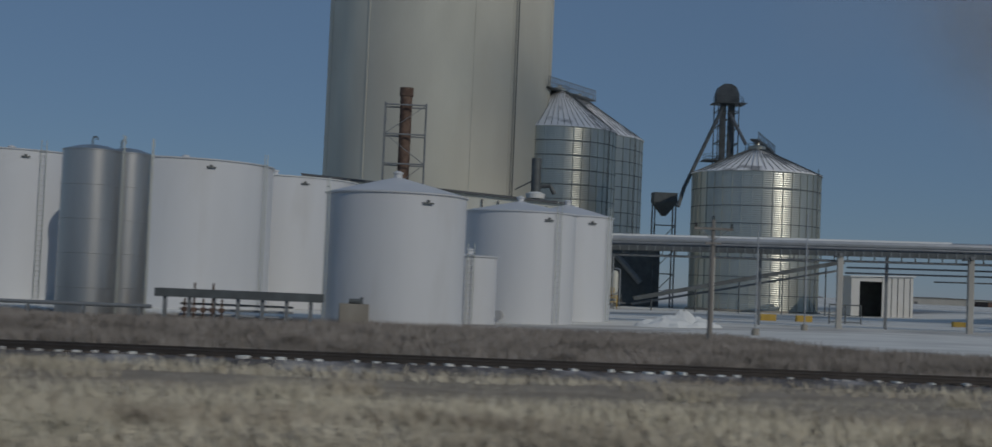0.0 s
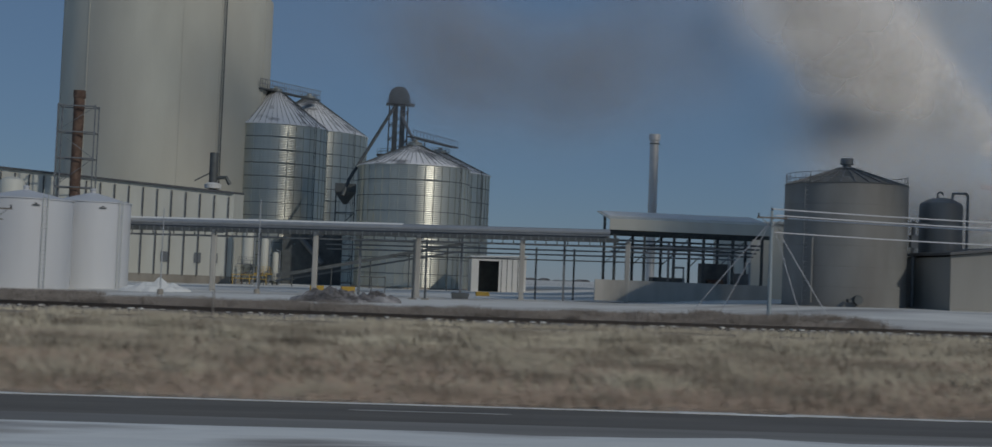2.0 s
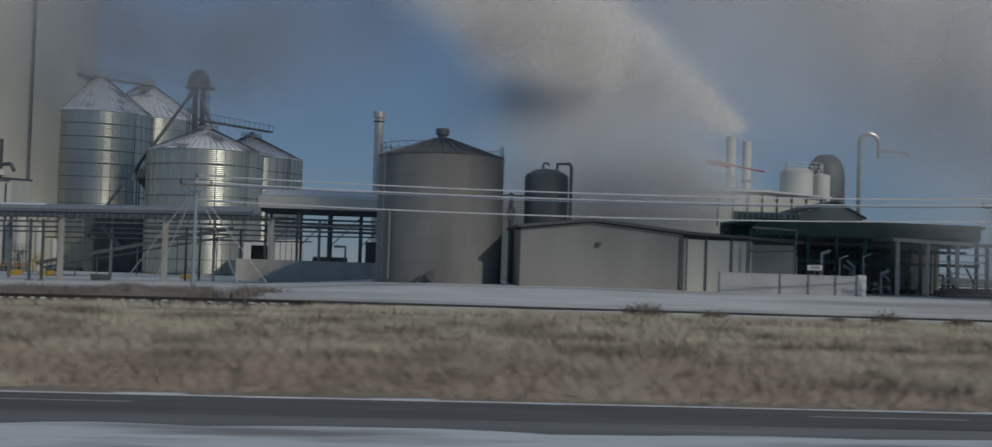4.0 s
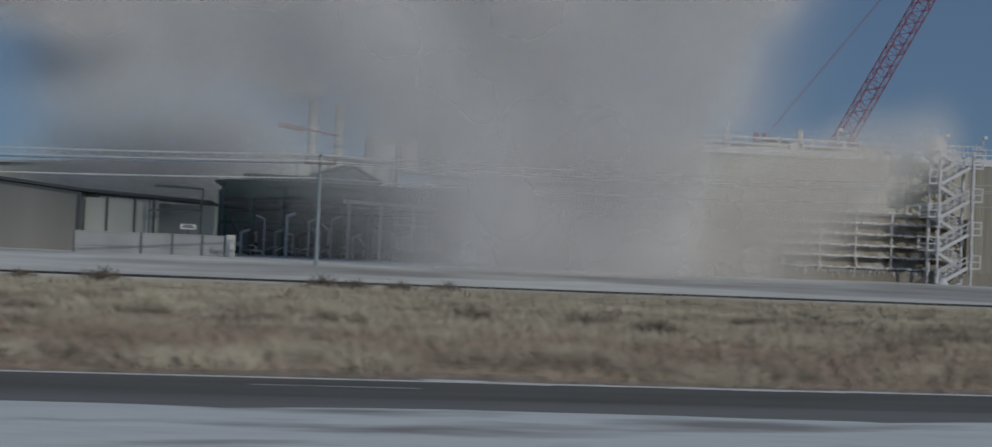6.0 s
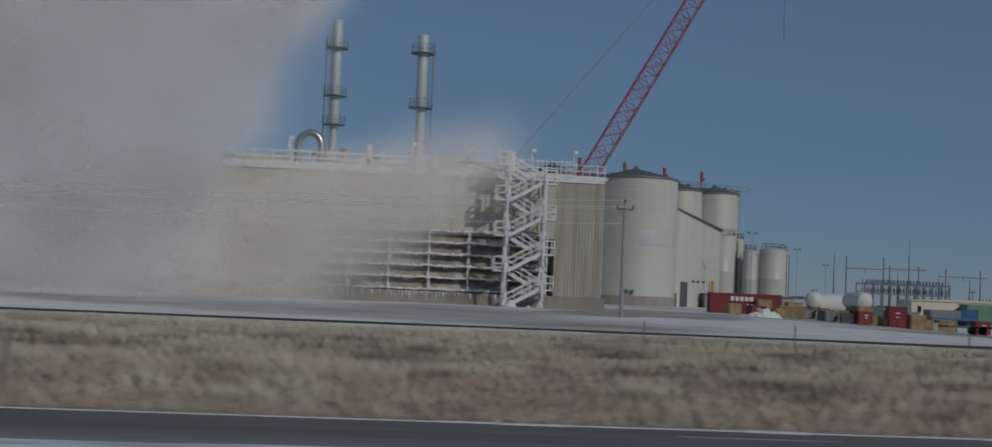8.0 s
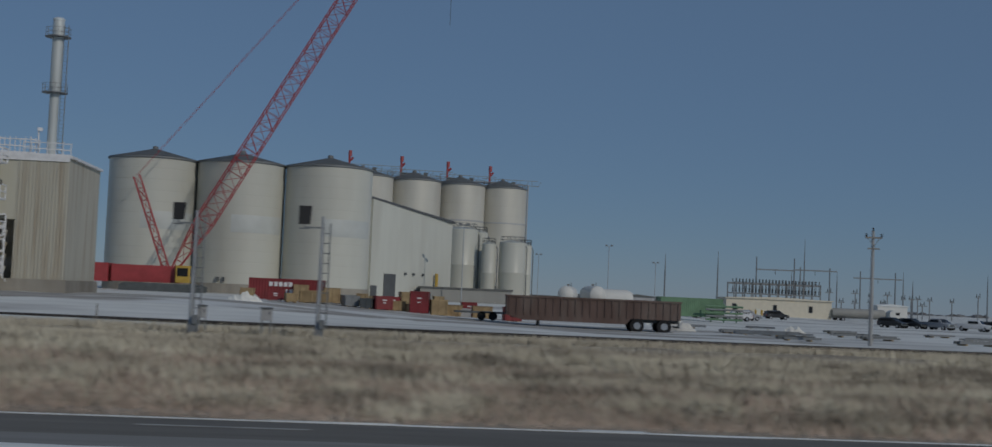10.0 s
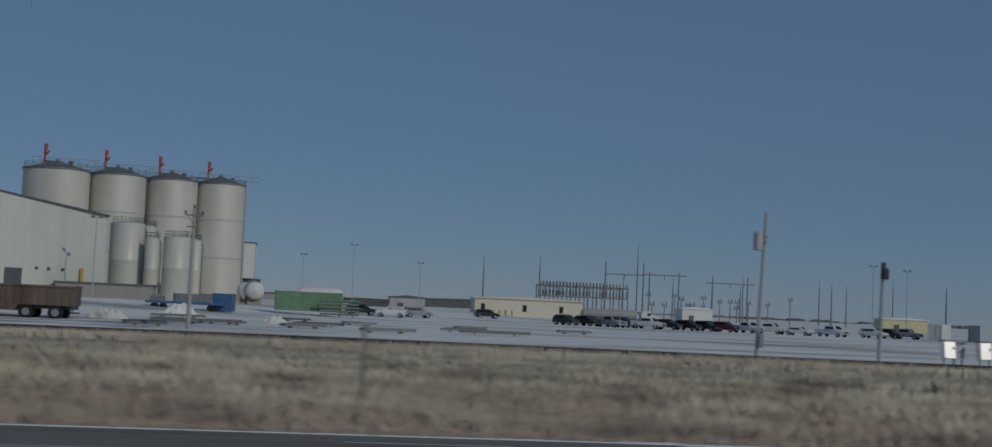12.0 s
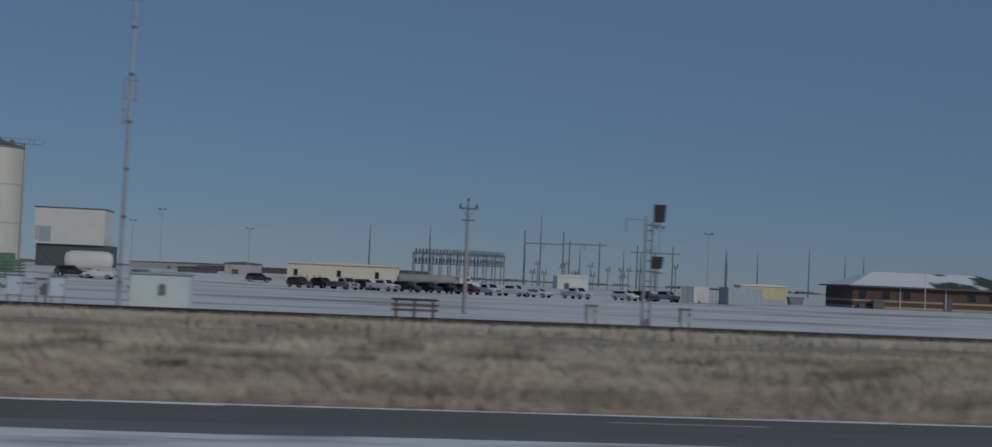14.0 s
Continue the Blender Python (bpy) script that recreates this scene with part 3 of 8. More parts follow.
def rail_ring(sh, x, y, r, z, a0, a1, k, h=1.05, t=0.03):
    pts = [(x + r * math.cos(a0 + (a1 - a0) * i / k), y + r * math.sin(a0 + (a1 - a0) * i / k)) for i in range(k + 1)]
    for px, py in pts:
        sh.tube((px, py, z), (px, py, z + h), t, 5)
    for f in (0.5, 1.0):
        sh.path([(px, py, z + h * f) for px, py in pts], t, 5)
    return sh


def storage_tank(x, y, r, h, rise, material, label, group="", z=0.0, roof=None, courses=6, mark=True, side=0.5, seg=64):
    """An upright welded tank: shell with weld seams, cone roof, roof hatch, ladder, manway, foundation."""
    tk = thing("storage_tank", label, "tank", group, at=(x, y, z))
    prof = [(r, h * i / courses) for i in range(courses + 1)]
    part("shell", Shape().turned(0, 0, prof, seg, cap=False), material, tk, smooth=True)
    part("roof", Shape().turned(0, 0, [(r + 0.12, h - 0.08), (r + 0.14, h + 0.02), (r * 0.55, h + rise * 0.52), (0.35, h + rise), (0.3, h + rise + 0.02)], seg), roof or material, tk, smooth=True)
    part("roof_hatch", Shape().turned(0, 0, [(0.28, h + rise - 0.1), (0.28, h + rise + 0.28), (0.36, h + rise + 0.3), (0.36, h + rise + 0.4), (0.1, h + rise + 0.5)], 16), material, tk)
    part("foundation_ring", Shape().turned(0, 0, [(r + 0.35, -0.4), (r + 0.35, 0.08), (r + 0.02, 0.1)], seg, cap=False), CONCRETE_WALL, tk, "low concrete foundation ring")
    a = -math.pi * side
    lx, ly = (r + 0.25) * math.cos(a), (r + 0.25) * math.sin(a)
    part("ladder", ladder(Shape(), lx, ly, 0.2, h + 0.9, 0.5, a + math.pi / 2), GALV, tk, "thin steel ladder")
    b = -math.pi * 0.62
    part("manway", Shape().tube((r * 0.98 * math.cos(b), r * 0.98 * math.sin(b), 0.8), ((r + 0.3) * math.cos(b), (r + 0.3) * math.sin(b), 0.8), 0.38, 16), PANEL, tk, "round bolted manway cover")
    if mark:
        c = -math.pi * 0.36
        mx, my = (r + 0.06) * math.cos(c), (r + 0.06) * math.sin(c)
        part("overflow_bracket", Shape().box(mx, my, h - 0.75, 0.75, 0.25, 0.12, c + math.pi / 2).box(mx, my, h - 0.63, 0.18, 0.2, 0.16, c + math.pi / 2), DARK, tk, "small dark bracket below the rim")
    return tk


LOW = -1.05
storage_tank(0.7, 122.9, 4.91, 9.2, 1.25, WHITE_TANK, "white welded steel storage tank with a low cone roof", "white tanks", z=LOW, side=0.86)
storage_tank(11.05, 142.5, 4.8, 9.4, 1.0, WHITE_TANK, "white welded steel storage tank standing behind a smaller one", "white tanks", z=LOW, side=0.3)
storage_tank(16.2, 151.5, 4.2, 9.75, 1.1, WHITE_TANK, "white steel storage tank tucked behind its neighbour", "white tanks", z=LOW, side=0.2)
storage_tank(6.45, 133.5, 2.2, 5.4, 0.15, WHITE_TANK, "small white flat-topped steel tank", "white tanks", z=LOW, mark=False, courses=3, seg=40)
storage_tank(-18.1, 147, 7.6, 12.6, 0.35, WHITE_TANK, "large white steel tank with a nearly flat roof", "large white tanks", z=LOW, side=0.12)
storage_tank(-11.8, 162.3, 8.3, 12.6, 0.6, WHITE_TANK, "large white steel tank with snow on its flat roof", "large white tanks", z=LOW, roof=ROOF_SNOW, side=0.9)
storage_tank(-36.3, 158, 8.0, 13.6, 0.4, WHITE_TANK, "large white steel tank at the end of the tank farm", "large white tanks", z=LOW, side=0.3)
storage_tank(-50.3, 156, 8.0, 15.5, 0.4, WHITE_TANK, "tall white steel tank at the end of the tank farm", "large white tanks", z=LOW, side=0.3)


def steel_column_tank(x, y, r, h, label, gooseneck):
    tk = thing("steel_tank", label, "tank", "stainless tanks", at=(x, y, LOW))
    prof = []
    for i in range(5):
        a, b = h * i / 5, h * (i + 1) / 5
        prof += [(r, a), (r, b - 0.1), (r + 0.03, b - 0.08), (r + 0.03, b)]
    part("shell", Shape().turned(0, 0, prof, 48, cap=False), STAINLESS, tk, smooth=True)
    part("roof", Shape().turned(0, 0, [(r + 0.05, h), (r * 0.5, h + 0.28), (0.0, h + 0.4)], 40), STAINLESS, tk, smooth=True)
    if gooseneck:
        pts = [(gooseneck + 0.14 * math.cos(a), 0, h + 0.75 + 0.14 * math.sin(a)) for a in [math.pi - i * math.pi / 6 for i in range(8)]]
        part("vent_pipe", Shape().path([(gooseneck - 0.14, 0, h + 0.2)] + pts, 0.05, 6), DARK, tk, "bent dark vent pipe")
    part("ladder", ladder(Shape(), r + 0.15, -0.6, 0.3, h + 1.0, 0.45, math.pi / 2), GALV, tk)
    return tk


steel_column_tank(-18.3, 114, 1.85, 10.6, "tall slender stainless steel tank with horizontal weld bands", 0.05)
steel_column_tank(-16.7, 116.5, 1.55, 10.7, "tall slender stainless steel tank behind its twin", -0.3)

rk = thing("loading_rack", "low steel loading rack with a dark deck before the tanks", "pipe rack", at=(-8.4, 111, LOW))
part("deck", Shape().box(0, 0, 1.75, 10.0, 1.6, 0.5), DARK, rk, "dark steel deck edge")
for i in range(7):
    part("leg", Shape().box(-4.4 + 1.45 * i, -0.5, -0.1, 0.22, 0.22, 1.9), STEEL, rk)
for i in range(4):
    part("pipe", Shape().tube((-3.6, -0.2 + 0.15 * i, 0.4 + 0.32 * i), (3.2, -0.2 + 0.15 * i, 0.4 + 0.32 * i), 0.07, 8), PIPE, rk)
for i in range(5):
    part("valve", Shape().tube((-3.2 + 0.55 * i, -0.6, 0.2), (-3.2 + 0.55 * i, -0.6, 2.65 if i in (1, 3) else 1.7), 0.06, 6).box(-3.2 + 0.55 * i, -0.6, 0.9, 0.3, 0.3, 0.25), RUST, rk, "rusty valve stem")
wl = thing("low_pipe_line", "low horizontal pipe line on short posts along the tank farm", "pipe", at=(-18.3, 109, LOW))
part("pipe", Shape().tube((-9.0, 0, 1.15), (5.0, 0, 1.15), 0.12, 8), STEEL, wl)
for i in range(5):
    part("post", Shape().box(-8.5 + 3.2 * i, 0, -0.1, 0.16, 0.16, 1.2), STEEL, wl)
pb = thing("pump_box", "grey concrete pump box with a small motor on top", "pump box", at=(-1.7, 116.2, LOW))
part("body", Shape().box(0, 0, -0.1, 1.9, 1.5, 1.75, 0, 0.06), CONCRETE_WALL, pb)
part("motor", Shape().tube((-0.35, 0, 1.82), (0.35, 0, 1.82), 0.17, 10).box(0.45, 0, 1.65, 0.2, 0.2, 0.45), DARK, pb, "dark pump motor")


# ---------------------------------------------------------------- grain storage
def concrete_silo(x, y, r, h):
    s = thing("concrete_silo", "huge round slip-formed concrete grain silo with vertical joints", "silo", at=(x, y, -1))
    prof = [(r, -0.5), (r, h * 0.25), (r, h * 0.5), (r, h * 0.75), (r, h)]
    part("wall", Shape().turned(0, 0, prof, 128, cap=True), CONCRETE, s, smooth=True)
    for a in (-0.715, -0.415, -0.3, -0.10, -0.9):
        part("joint_strip", Shape().box((r + 0.02) * math.cos(a * math.pi), (r + 0.02) * math.sin(a * math.pi), 0, 0.12, 0.35, h - 0.5, a * math.pi), CONCRETE, s, "faint vertical joint strip")
    a = -0.292 * math.pi
    part("caged_ladder", ladder(Shape(), (r + 0.4) * math.cos(a), (r + 0.4) * math.sin(a), 0.5, h, 0.6, a + math.pi / 2)
         .tube(((r + 0.7) * math.cos(a), (r + 0.7) * math.sin(a), 3), ((r + 0.7) * math.cos(a), (r + 0.7) * math.sin(a), h), 0.09, 6), DARK, s, "dark ladder running up the wall")
    return s


concrete_silo(6.2, 276, 20.8, 58)


def grain_bin(x, y, r, eave, peak, group="corrugated grain bins", z=0.0, label="corrugated galvanized grain bin with a snowy ribbed cone roof"):
    b = thing("grain_bin", label, "grain bin", group, at=(x, y, z))
    prof = []
    n = int(eave / 0.32)
    for i in range(n):
        a = eave * i / n
        prof += [(r + dr, a + f * eave / n) for f, dr in ((0, 0.0), (0.25, 0.02), (0.5, 0.04), (0.75, 0.02))]
    prof.append((r, eave))
    part("wall", Shape().turned(0, 0, prof, 96, cap=False), GALV, b, smooth=True)
    rings = max(6, int(eave / 2.45))
    for i in range(1, rings):
        zz = eave * i / rings
        part("wind_ring", Shape().turned(0, 0, [(r + 0.03, zz - 0.05), (r + 0.15, zz - 0.05), (r + 0.15, zz + 0.05), (r + 0.03, zz + 0.05)], 72, cap=False), DARK, b, "dark stiffening ring")
    st = Shape().box(0, 0, 0, 0.1, 0.14, eave - 0.1).mesh("stiffener", GALV)
    for i in range(40):
        a = 2 * math.pi * i / 40
        o = new("stiffener", st)
        o.parent, o.location, o.rotation_euler = b, ((r + 0.09) * math.cos(a), (r + 0.09) * math.sin(a), 0), (0, 0, a)
    part("roof", Shape().turned(0, 0, [(r + 0.3, eave - 0.12), (r + 0.3, eave), (r * 0.5, eave + (peak - eave) * 0.52), (1.3, peak - 0.35), (1.25, peak - 0.3)], 96), BIN_ROOF, b, "snow-patched steel cone roof", smooth=True)
    rb = Shape()
    for i in range(56):
        a = 2 * math.pi * i / 56
        c, s = math.cos(a), math.sin(a)
        rb.bar(((r + 0.25) * c, (r + 0.25) * s, eave + 0.05), (1.4 * c, 1.4 * s, peak - 0.26), 0.045, 0.09)
    part("roof_ribs", rb, DARK, b, "dark raised roof ribs")
    cap = Shape().turned(0, 0, [(1.3, peak - 0.4), (1.3, peak + 0.25), (0.5, peak + 0.5), (0.4, peak + 0.8)], 20)
    part("peak_cap", cap, GALV, b)
    part("peak_railing", rail_ring(Shape(), 0, 0, 1.9, peak - 0.5, 0, 2 * math.pi, 12), DARK, b)
    part("foundation", Shape().turned(0, 0, [(r + 0.5, -0.5), (r + 0.5, 0.35), (r, 0.4)], 64, cap=False), CONCRETE_WALL, b, "concrete foundation ring")
    part("side_ladder", ladder(Shape(), (r + 0.35) * math.cos(-0.22 * math.pi), (r + 0.35) * math.sin(-0.22 * math.pi), 0.4, eave + 0.8, 0.5, 0.28 * math.pi), DARK, b)
    return b


grain_bin(55.7, 234.3, 9.87, 21.4, 25.7, z=-0.5)
grain_bin(61.4, 254, 9.7, 22.0, 26.4, z=-0.5)
grain_bin(28.5, 274, 10.8, 31.3, 39.2, z=-0.5, label="tall corrugated galvanized grain bin with a ribbed snowy roof")
grain_bin(34.6, 293, 13.0, 32.2, 40.6, z=-0.5, label="tall corrugated galvanized grain bin with a ribbed snowy roof")

cw = thing("catwalk", "open steel catwalk bridging the grain bin roofs", "catwalk", at=(0, 0, 0))
C0, C1 = Vector((25.2, 268, 38.2)), Vector((36.6, 288, 38.9))
part("walkway", Shape().bar(C0, C1, 1.6, 0.25), DARK, cw)
rl = Shape()
for i in range(27):
    q = C0.lerp(C1, i / 26) + Vector((0.5, -0.8, 0))
    rl.tube(q, q + Vector((0, 0, 1.9)), 0.07, 5)
for h in (0.95, 1.9):
    rl.bar(C0 + Vector((0.5, -0.8, h)), C1 + Vector((0.5, -0.8, h)), 0.1, 0.1)
part("railing", rl, STEEL, cw, "open steel railing")
cw2 = thing("catwalk", "open steel catwalk between two grain bin peaks", "catwalk")
C0, C1 = Vector((54.6, 232, 26.3)), Vector((64.5, 258, 27.2))
part("walkway", Shape().bar(C0, C1, 1.3, 0.25), DARK, cw2)
rl = Shape()
for i in range(15):
    q = C0.lerp(C1, i / 14) + Vector((0.6, 0, 0))
    rl.tube(q, q + Vector((0, 0, 1.2)), 0.05, 5)
rl.bar(C0 + Vector((0.6, 0, 1.2)), C1 + Vector((0.6, 0, 1.2)), 0.08, 0.08)
part("railing", rl, DARK, cw2)

lg = thing("bucket_elevator", "dark steel bucket elevator tower with a rounded head above the bins", "grain elevator", at=(52.8, 243.5, -2.1))
part("elevator_leg", Shape().box(-0.6, 0, 0, 0.9, 0.7, 36.2).box(0.75, 0, 0, 0.9, 0.7, 36.2), DARK, lg)
head = Shape().prism([(-1.9, 35.6), (1.9, 35.6), (1.9, 37.0), (1.3, 38.2), (0.4, 38.6), (-0.6, 38.6), (-1.5, 38.0), (-1.9, 37.0)], -0.8, 0.8)
part("head", head, DARK, lg, "rounded elevator head housing")
tw = Shape()
for sx in (-1.7, 1.7):
    for sy in (-1.5, 1.5):
        tw.tube((sx, sy, 20), (sx, sy, 35.4), 0.09, 5)
for i in range(6):
    z = 21 + 2.6 * i
    for sy in (-1.5, 1.5):
        tw.tube((-1.7, sy, z), (1.7, sy, z + 2.6), 0.06, 4).tube((-1.7, sy, z), (1.7, sy, z), 0.06, 4)
    for sx in (-1.7, 1.7):
        tw.tube((sx, -1.5, z), (sx, 1.5, z), 0.06, 4)
part("support_tower", tw, DARK, lg, "braced steel support tower")
part("head_platform", rail_ring(Shape().box(0.3, 0, 35.3, 5.2, 4.0, 0.15), 0.3, 0, 2.5, 35.4, 0, 2 * math.pi, 8), DARK, lg)
part("lower_platform", rail_ring(Shape().box(-1.2, 0, 25.8, 5.0, 4.0, 0.15), -1.2, 0, 2.4, 25.9, 0, 2 * math.pi, 8), DARK, lg)
part("down_spout", Shape().tube((-0.8, -1, 34.8), (-8.5, -9, 20.5), 0.3, 8).tube((-8.5, -9, 20.5), (-9.5, -10, 17.5), 0.3, 8), DARK, lg, "long sloping dark grain spout")
part("cross_spout", Shape().tube((0.5, -0.8, 33.5), (2.8, -2.4, 28.6), 0.28, 8), STEEL, lg)

hp = thing("hopper", "dark steel truck hopper on legs beside the bins", "hopper", at=(43.7, 247, 1.0))
hp.scale = (0.72, 0.72, 1.0)
part("bin", Shape().box(0, 0, 15.8, 5.4, 4, 1.6).add([(-2.7, -2, 15.8), (2.7, -2, 15.8), (2.7, 2, 15.8), (-2.7, 2, 15.8), (-0.5, -0.5, 13.6), (0.5, -0.5, 13.6), (0.5, 0.5, 13.6), (-0.5, 0.5, 13.6)],
     [(0, 1, 5, 4), (1, 2, 6, 5), (2, 3, 7, 6), (3, 0, 4, 7), (4, 5, 6, 7)]), DARK, hp)
for sx in (-2.4, 2.4):
    for sy in (-1.7, 1.7):
        part("leg", Shape().box(sx, sy, -2.4, 0.3, 0.3, 18.2), DARK, hp)
br = Shape()
for z in (4, 8, 12):
    br.tube((-2.4, -1.7, z), (2.4, -1.7, z), 0.1, 5).tube((-2.4, -1.7, z - 3.5), (2.4, -1.7, z), 0.08, 5)
part("bracing", br, DARK, hp)
eq = thing("receiving_house", "dark steel receiving house with open sides below the bins", "machine house", at=(38, 248, -0.6))
part("body", Shape().box(0, 4, 0, 11, 8, 9.5), DARK, eq)
part("roof", Shape().prism([(-6, 9.5), (6, 9.5), (6, 9.8), (0, 11.2), (-6, 9.8)], 0, 8.4), DARK, eq)
part("chute", Shape().tube((-2, -1, 8.5), (2, -2, 4), 0.5, 8), STEEL, eq)
cv = thing("conveyor", "long dark inclined grain conveyor on legs in front of the bins", "conveyor", at=(0, 0, 0))
part("gallery", Shape().bar((33.5, 214, 1.0), (63.3, 214, 7.4), 0.9, 0.55), DARK, cv)
part("second_gallery", Shape().bar((33.5, 215.5, 0.2), (63.3, 215.5, 6.2), 0.5, 0.3), STEEL, cv)
for i in range(5):
    part("leg", Shape().tube((36 + 6.2 * i, 214, -0.7), (36 + 6.2 * i, 214, 1.4 + 1.33 * i), 0.1, 6), DARK, cv)

# ---------------------------------------------------------------- ribbed shed with stacks
sb = thing("process_shed", "long pale metal-sided process building with dark ribs", "industrial building", at=(0, 0, 0))
A0, A1 = Vector((-14.7, 230)), Vector((25.2, 226))
dirn = (A1 - A0).normalized()
side = Vector((-dirn.y, dirn.x))
o = [A0, A1, A1 + side * 9, A0 + side * 9]
w = Shape()
w.add([(p.x, p.y, 0.5) for p in o] + [(o[0].x, o[0].y, 17.2), (o[1].x, o[1].y, 14.4), (o[2].x, o[2].y, 14.8), (o[3].x, o[3].y, 17.6)], [(0, 1, 5, 4), (1, 2, 6, 5), (2, 3, 7, 6), (3, 0, 4, 7)])
part("siding", w, SHED, sb)
w = Shape().add([(p.x, p.y, -0.9) for p in o] + [(p.x, p.y, 0.5) for p in o], [(0, 1, 5, 4), (1, 2, 6, 5), (2, 3, 7, 6), (3, 0, 4, 7), (4, 5, 6, 7)])
part("plinth", w, CONCRETE_WALL, sb, "concrete plinth")
r4 = [o[0] - side * 0.5, o[1] - side * 0.5, o[2] + side * 0.5, o[3] + side * 0.5]
w = Shape().add([(r4[0].x, r4[0].y, 17.2), (r4[1].x, r4[1].y, 14.4), (r4[2].x, r4[2].y, 14.8), (r4[3].x, r4[3].y, 17.6)] + [(r4[0].x, r4[0].y, 17.55), (r4[1].x, r4[1].y, 14.75), (r4[2].x, r4[2].y, 15.15), (r4[3].x, r4[3].y, 17.95)],
                [(3, 2, 1, 0), (4, 5, 6, 7), (0, 1, 5, 4), (1, 2, 6, 5), (2, 3, 7, 6), (3, 0, 4, 7)])
part("roof", w, TRIM, sb, "dark roof edge")
for i in range(17):
    p = A0 + (A1 - A0) * (0.02 + 0.96 * i / 16) - side * 0.12
    part("wall_rib", Shape().box(p.x, p.y, 0.5, 0.17, 0.28, 16.2 - 2.8 * i / 16, math.atan2(dirn.y, dirn.x)), TRIM, sb, "dark vertical wall rib")
for f in (0.72, 0.86, 0.93):
    p = A0 + (A1 - A0) * f - side * 0.1
    part("door", Shape().box(p.x, p.y, 2.6, 1.1, 0.16, 1.7, math.atan2(dirn.y, dirn.x)), STEEL, sb, "grey hatch")

cs = thing("caged_stack", "rusty exhaust stack inside an open steel cage tower", "exhaust stack", at=(0.5, 218.8, -2.6))
part("stack", Shape().turned(0, 0, [(0.85, 1.6), (0.85, 31.0), (0.98, 31.0), (0.98, 32.2), (0.8, 32.2)], 24), RUST, cs, "dull brown stack", smooth=True)
cg = Shape()
for sx in (-2.9, 2.9):
    for sy in (-1.6, 1.6):
        cg.tube((sx, sy, 1.6), (sx, sy, 29.9), 0.12, 6)
for z in (16.5, 21.2, 25.4, 29.6):
    cg.tube((-2.9, -1.6, z), (2.9, -1.6, z), 0.12, 5).tube((-2.9, 1.6, z), (2.9, 1.6, z), 0.12, 5).tube((-2.9, -1.6, z), (-2.9, 1.6, z), 0.1, 5).tube((2.9, -1.6, z), (2.9, 1.6, z), 0.1, 5)
part("cage", cg, STEEL, cs, "open grey steel cage")
part("cage_cross_braces", Shape().tube((-2.9, -1.6, 16.5), (2.9, -1.6, 21.2), 0.05, 4).tube((2.9, -1.6, 21.2), (-2.9, -1.6, 25.4), 0.05, 4).tube((-2.9, -1.6, 25.4), (2.9, -1.6, 29.6), 0.05, 4), STEEL, cs)
ss = thing("roof_stack", "short dark exhaust stack with a side duct on the shed roof", "exhaust stack", at=(20.9, 233, -0.6))
part("stack", Shape().turned(0, 0, [(0.75, 16), (0.75, 22.4), (0.6, 22.4)], 20), DARK, ss, smooth=True)
part("duct", Shape().path([(0, 0, 18), (2.2, -0.3, 18.2), (2.9, -0.4, 17.0)], 0.35, 8).path([(0, 0, 19.2), (-3.2, 0, 17.4)], 0.12, 6), DARK, ss)
part("collar", Shape().turned(0, 0, [(1.4, 16.2), (1.5, 16.9), (0.8, 17.2)], 20), ROOF_SNOW, ss, "snowy roof collar")
vt = thing("vertical_vessel", "pale upright process vessel with a domed top beside the shed", "vessel", at=(-8.3, 215, 0.6))
for sx in (-1.5, 1.5):
    for sy in (-1.2, 1.2):
        part("leg", Shape().box(sx, sy, -1.4, 0.3, 0.3, 10.2), DARK, vt)
part("cross_brace", Shape().tube((-1.5, -1.2, 1), (1.5, -1.2, 7.5), 0.08, 5).tube((1.5, -1.2, 1), (-1.5, -1.2, 7.5), 0.08, 5), STEEL, vt)
part("shell", Shape().turned(0, 0, [(0.6, 8.2), (1.9, 8.8), (1.95, 13.4), (1.7, 13.9), (0.9, 14.3), (0.0, 14.4)], 36), SHED, vt, smooth=True)
part("platform", rail_ring(Shape().box(0, -0.5, 7.6, 7.5, 3.0, 0.25), 0, 0, 3.2, 7.8, -math.pi, 0, 8), STEEL, vt)
part("duct", Shape().path([(-9, 0, 7.0), (-6, 0, 11.5), (-3, 0, 12.5)], 0.7, 10), RUST, vt, "brown bent duct")
part("blower", Shape().tube((-10, -0.6, 6.5), (-10, 0.8, 6.5), 1.5, 20).box(-10, 0.1, 4.0, 2.2, 1.8, 2.5), RUST, vt, "rusty round blower")

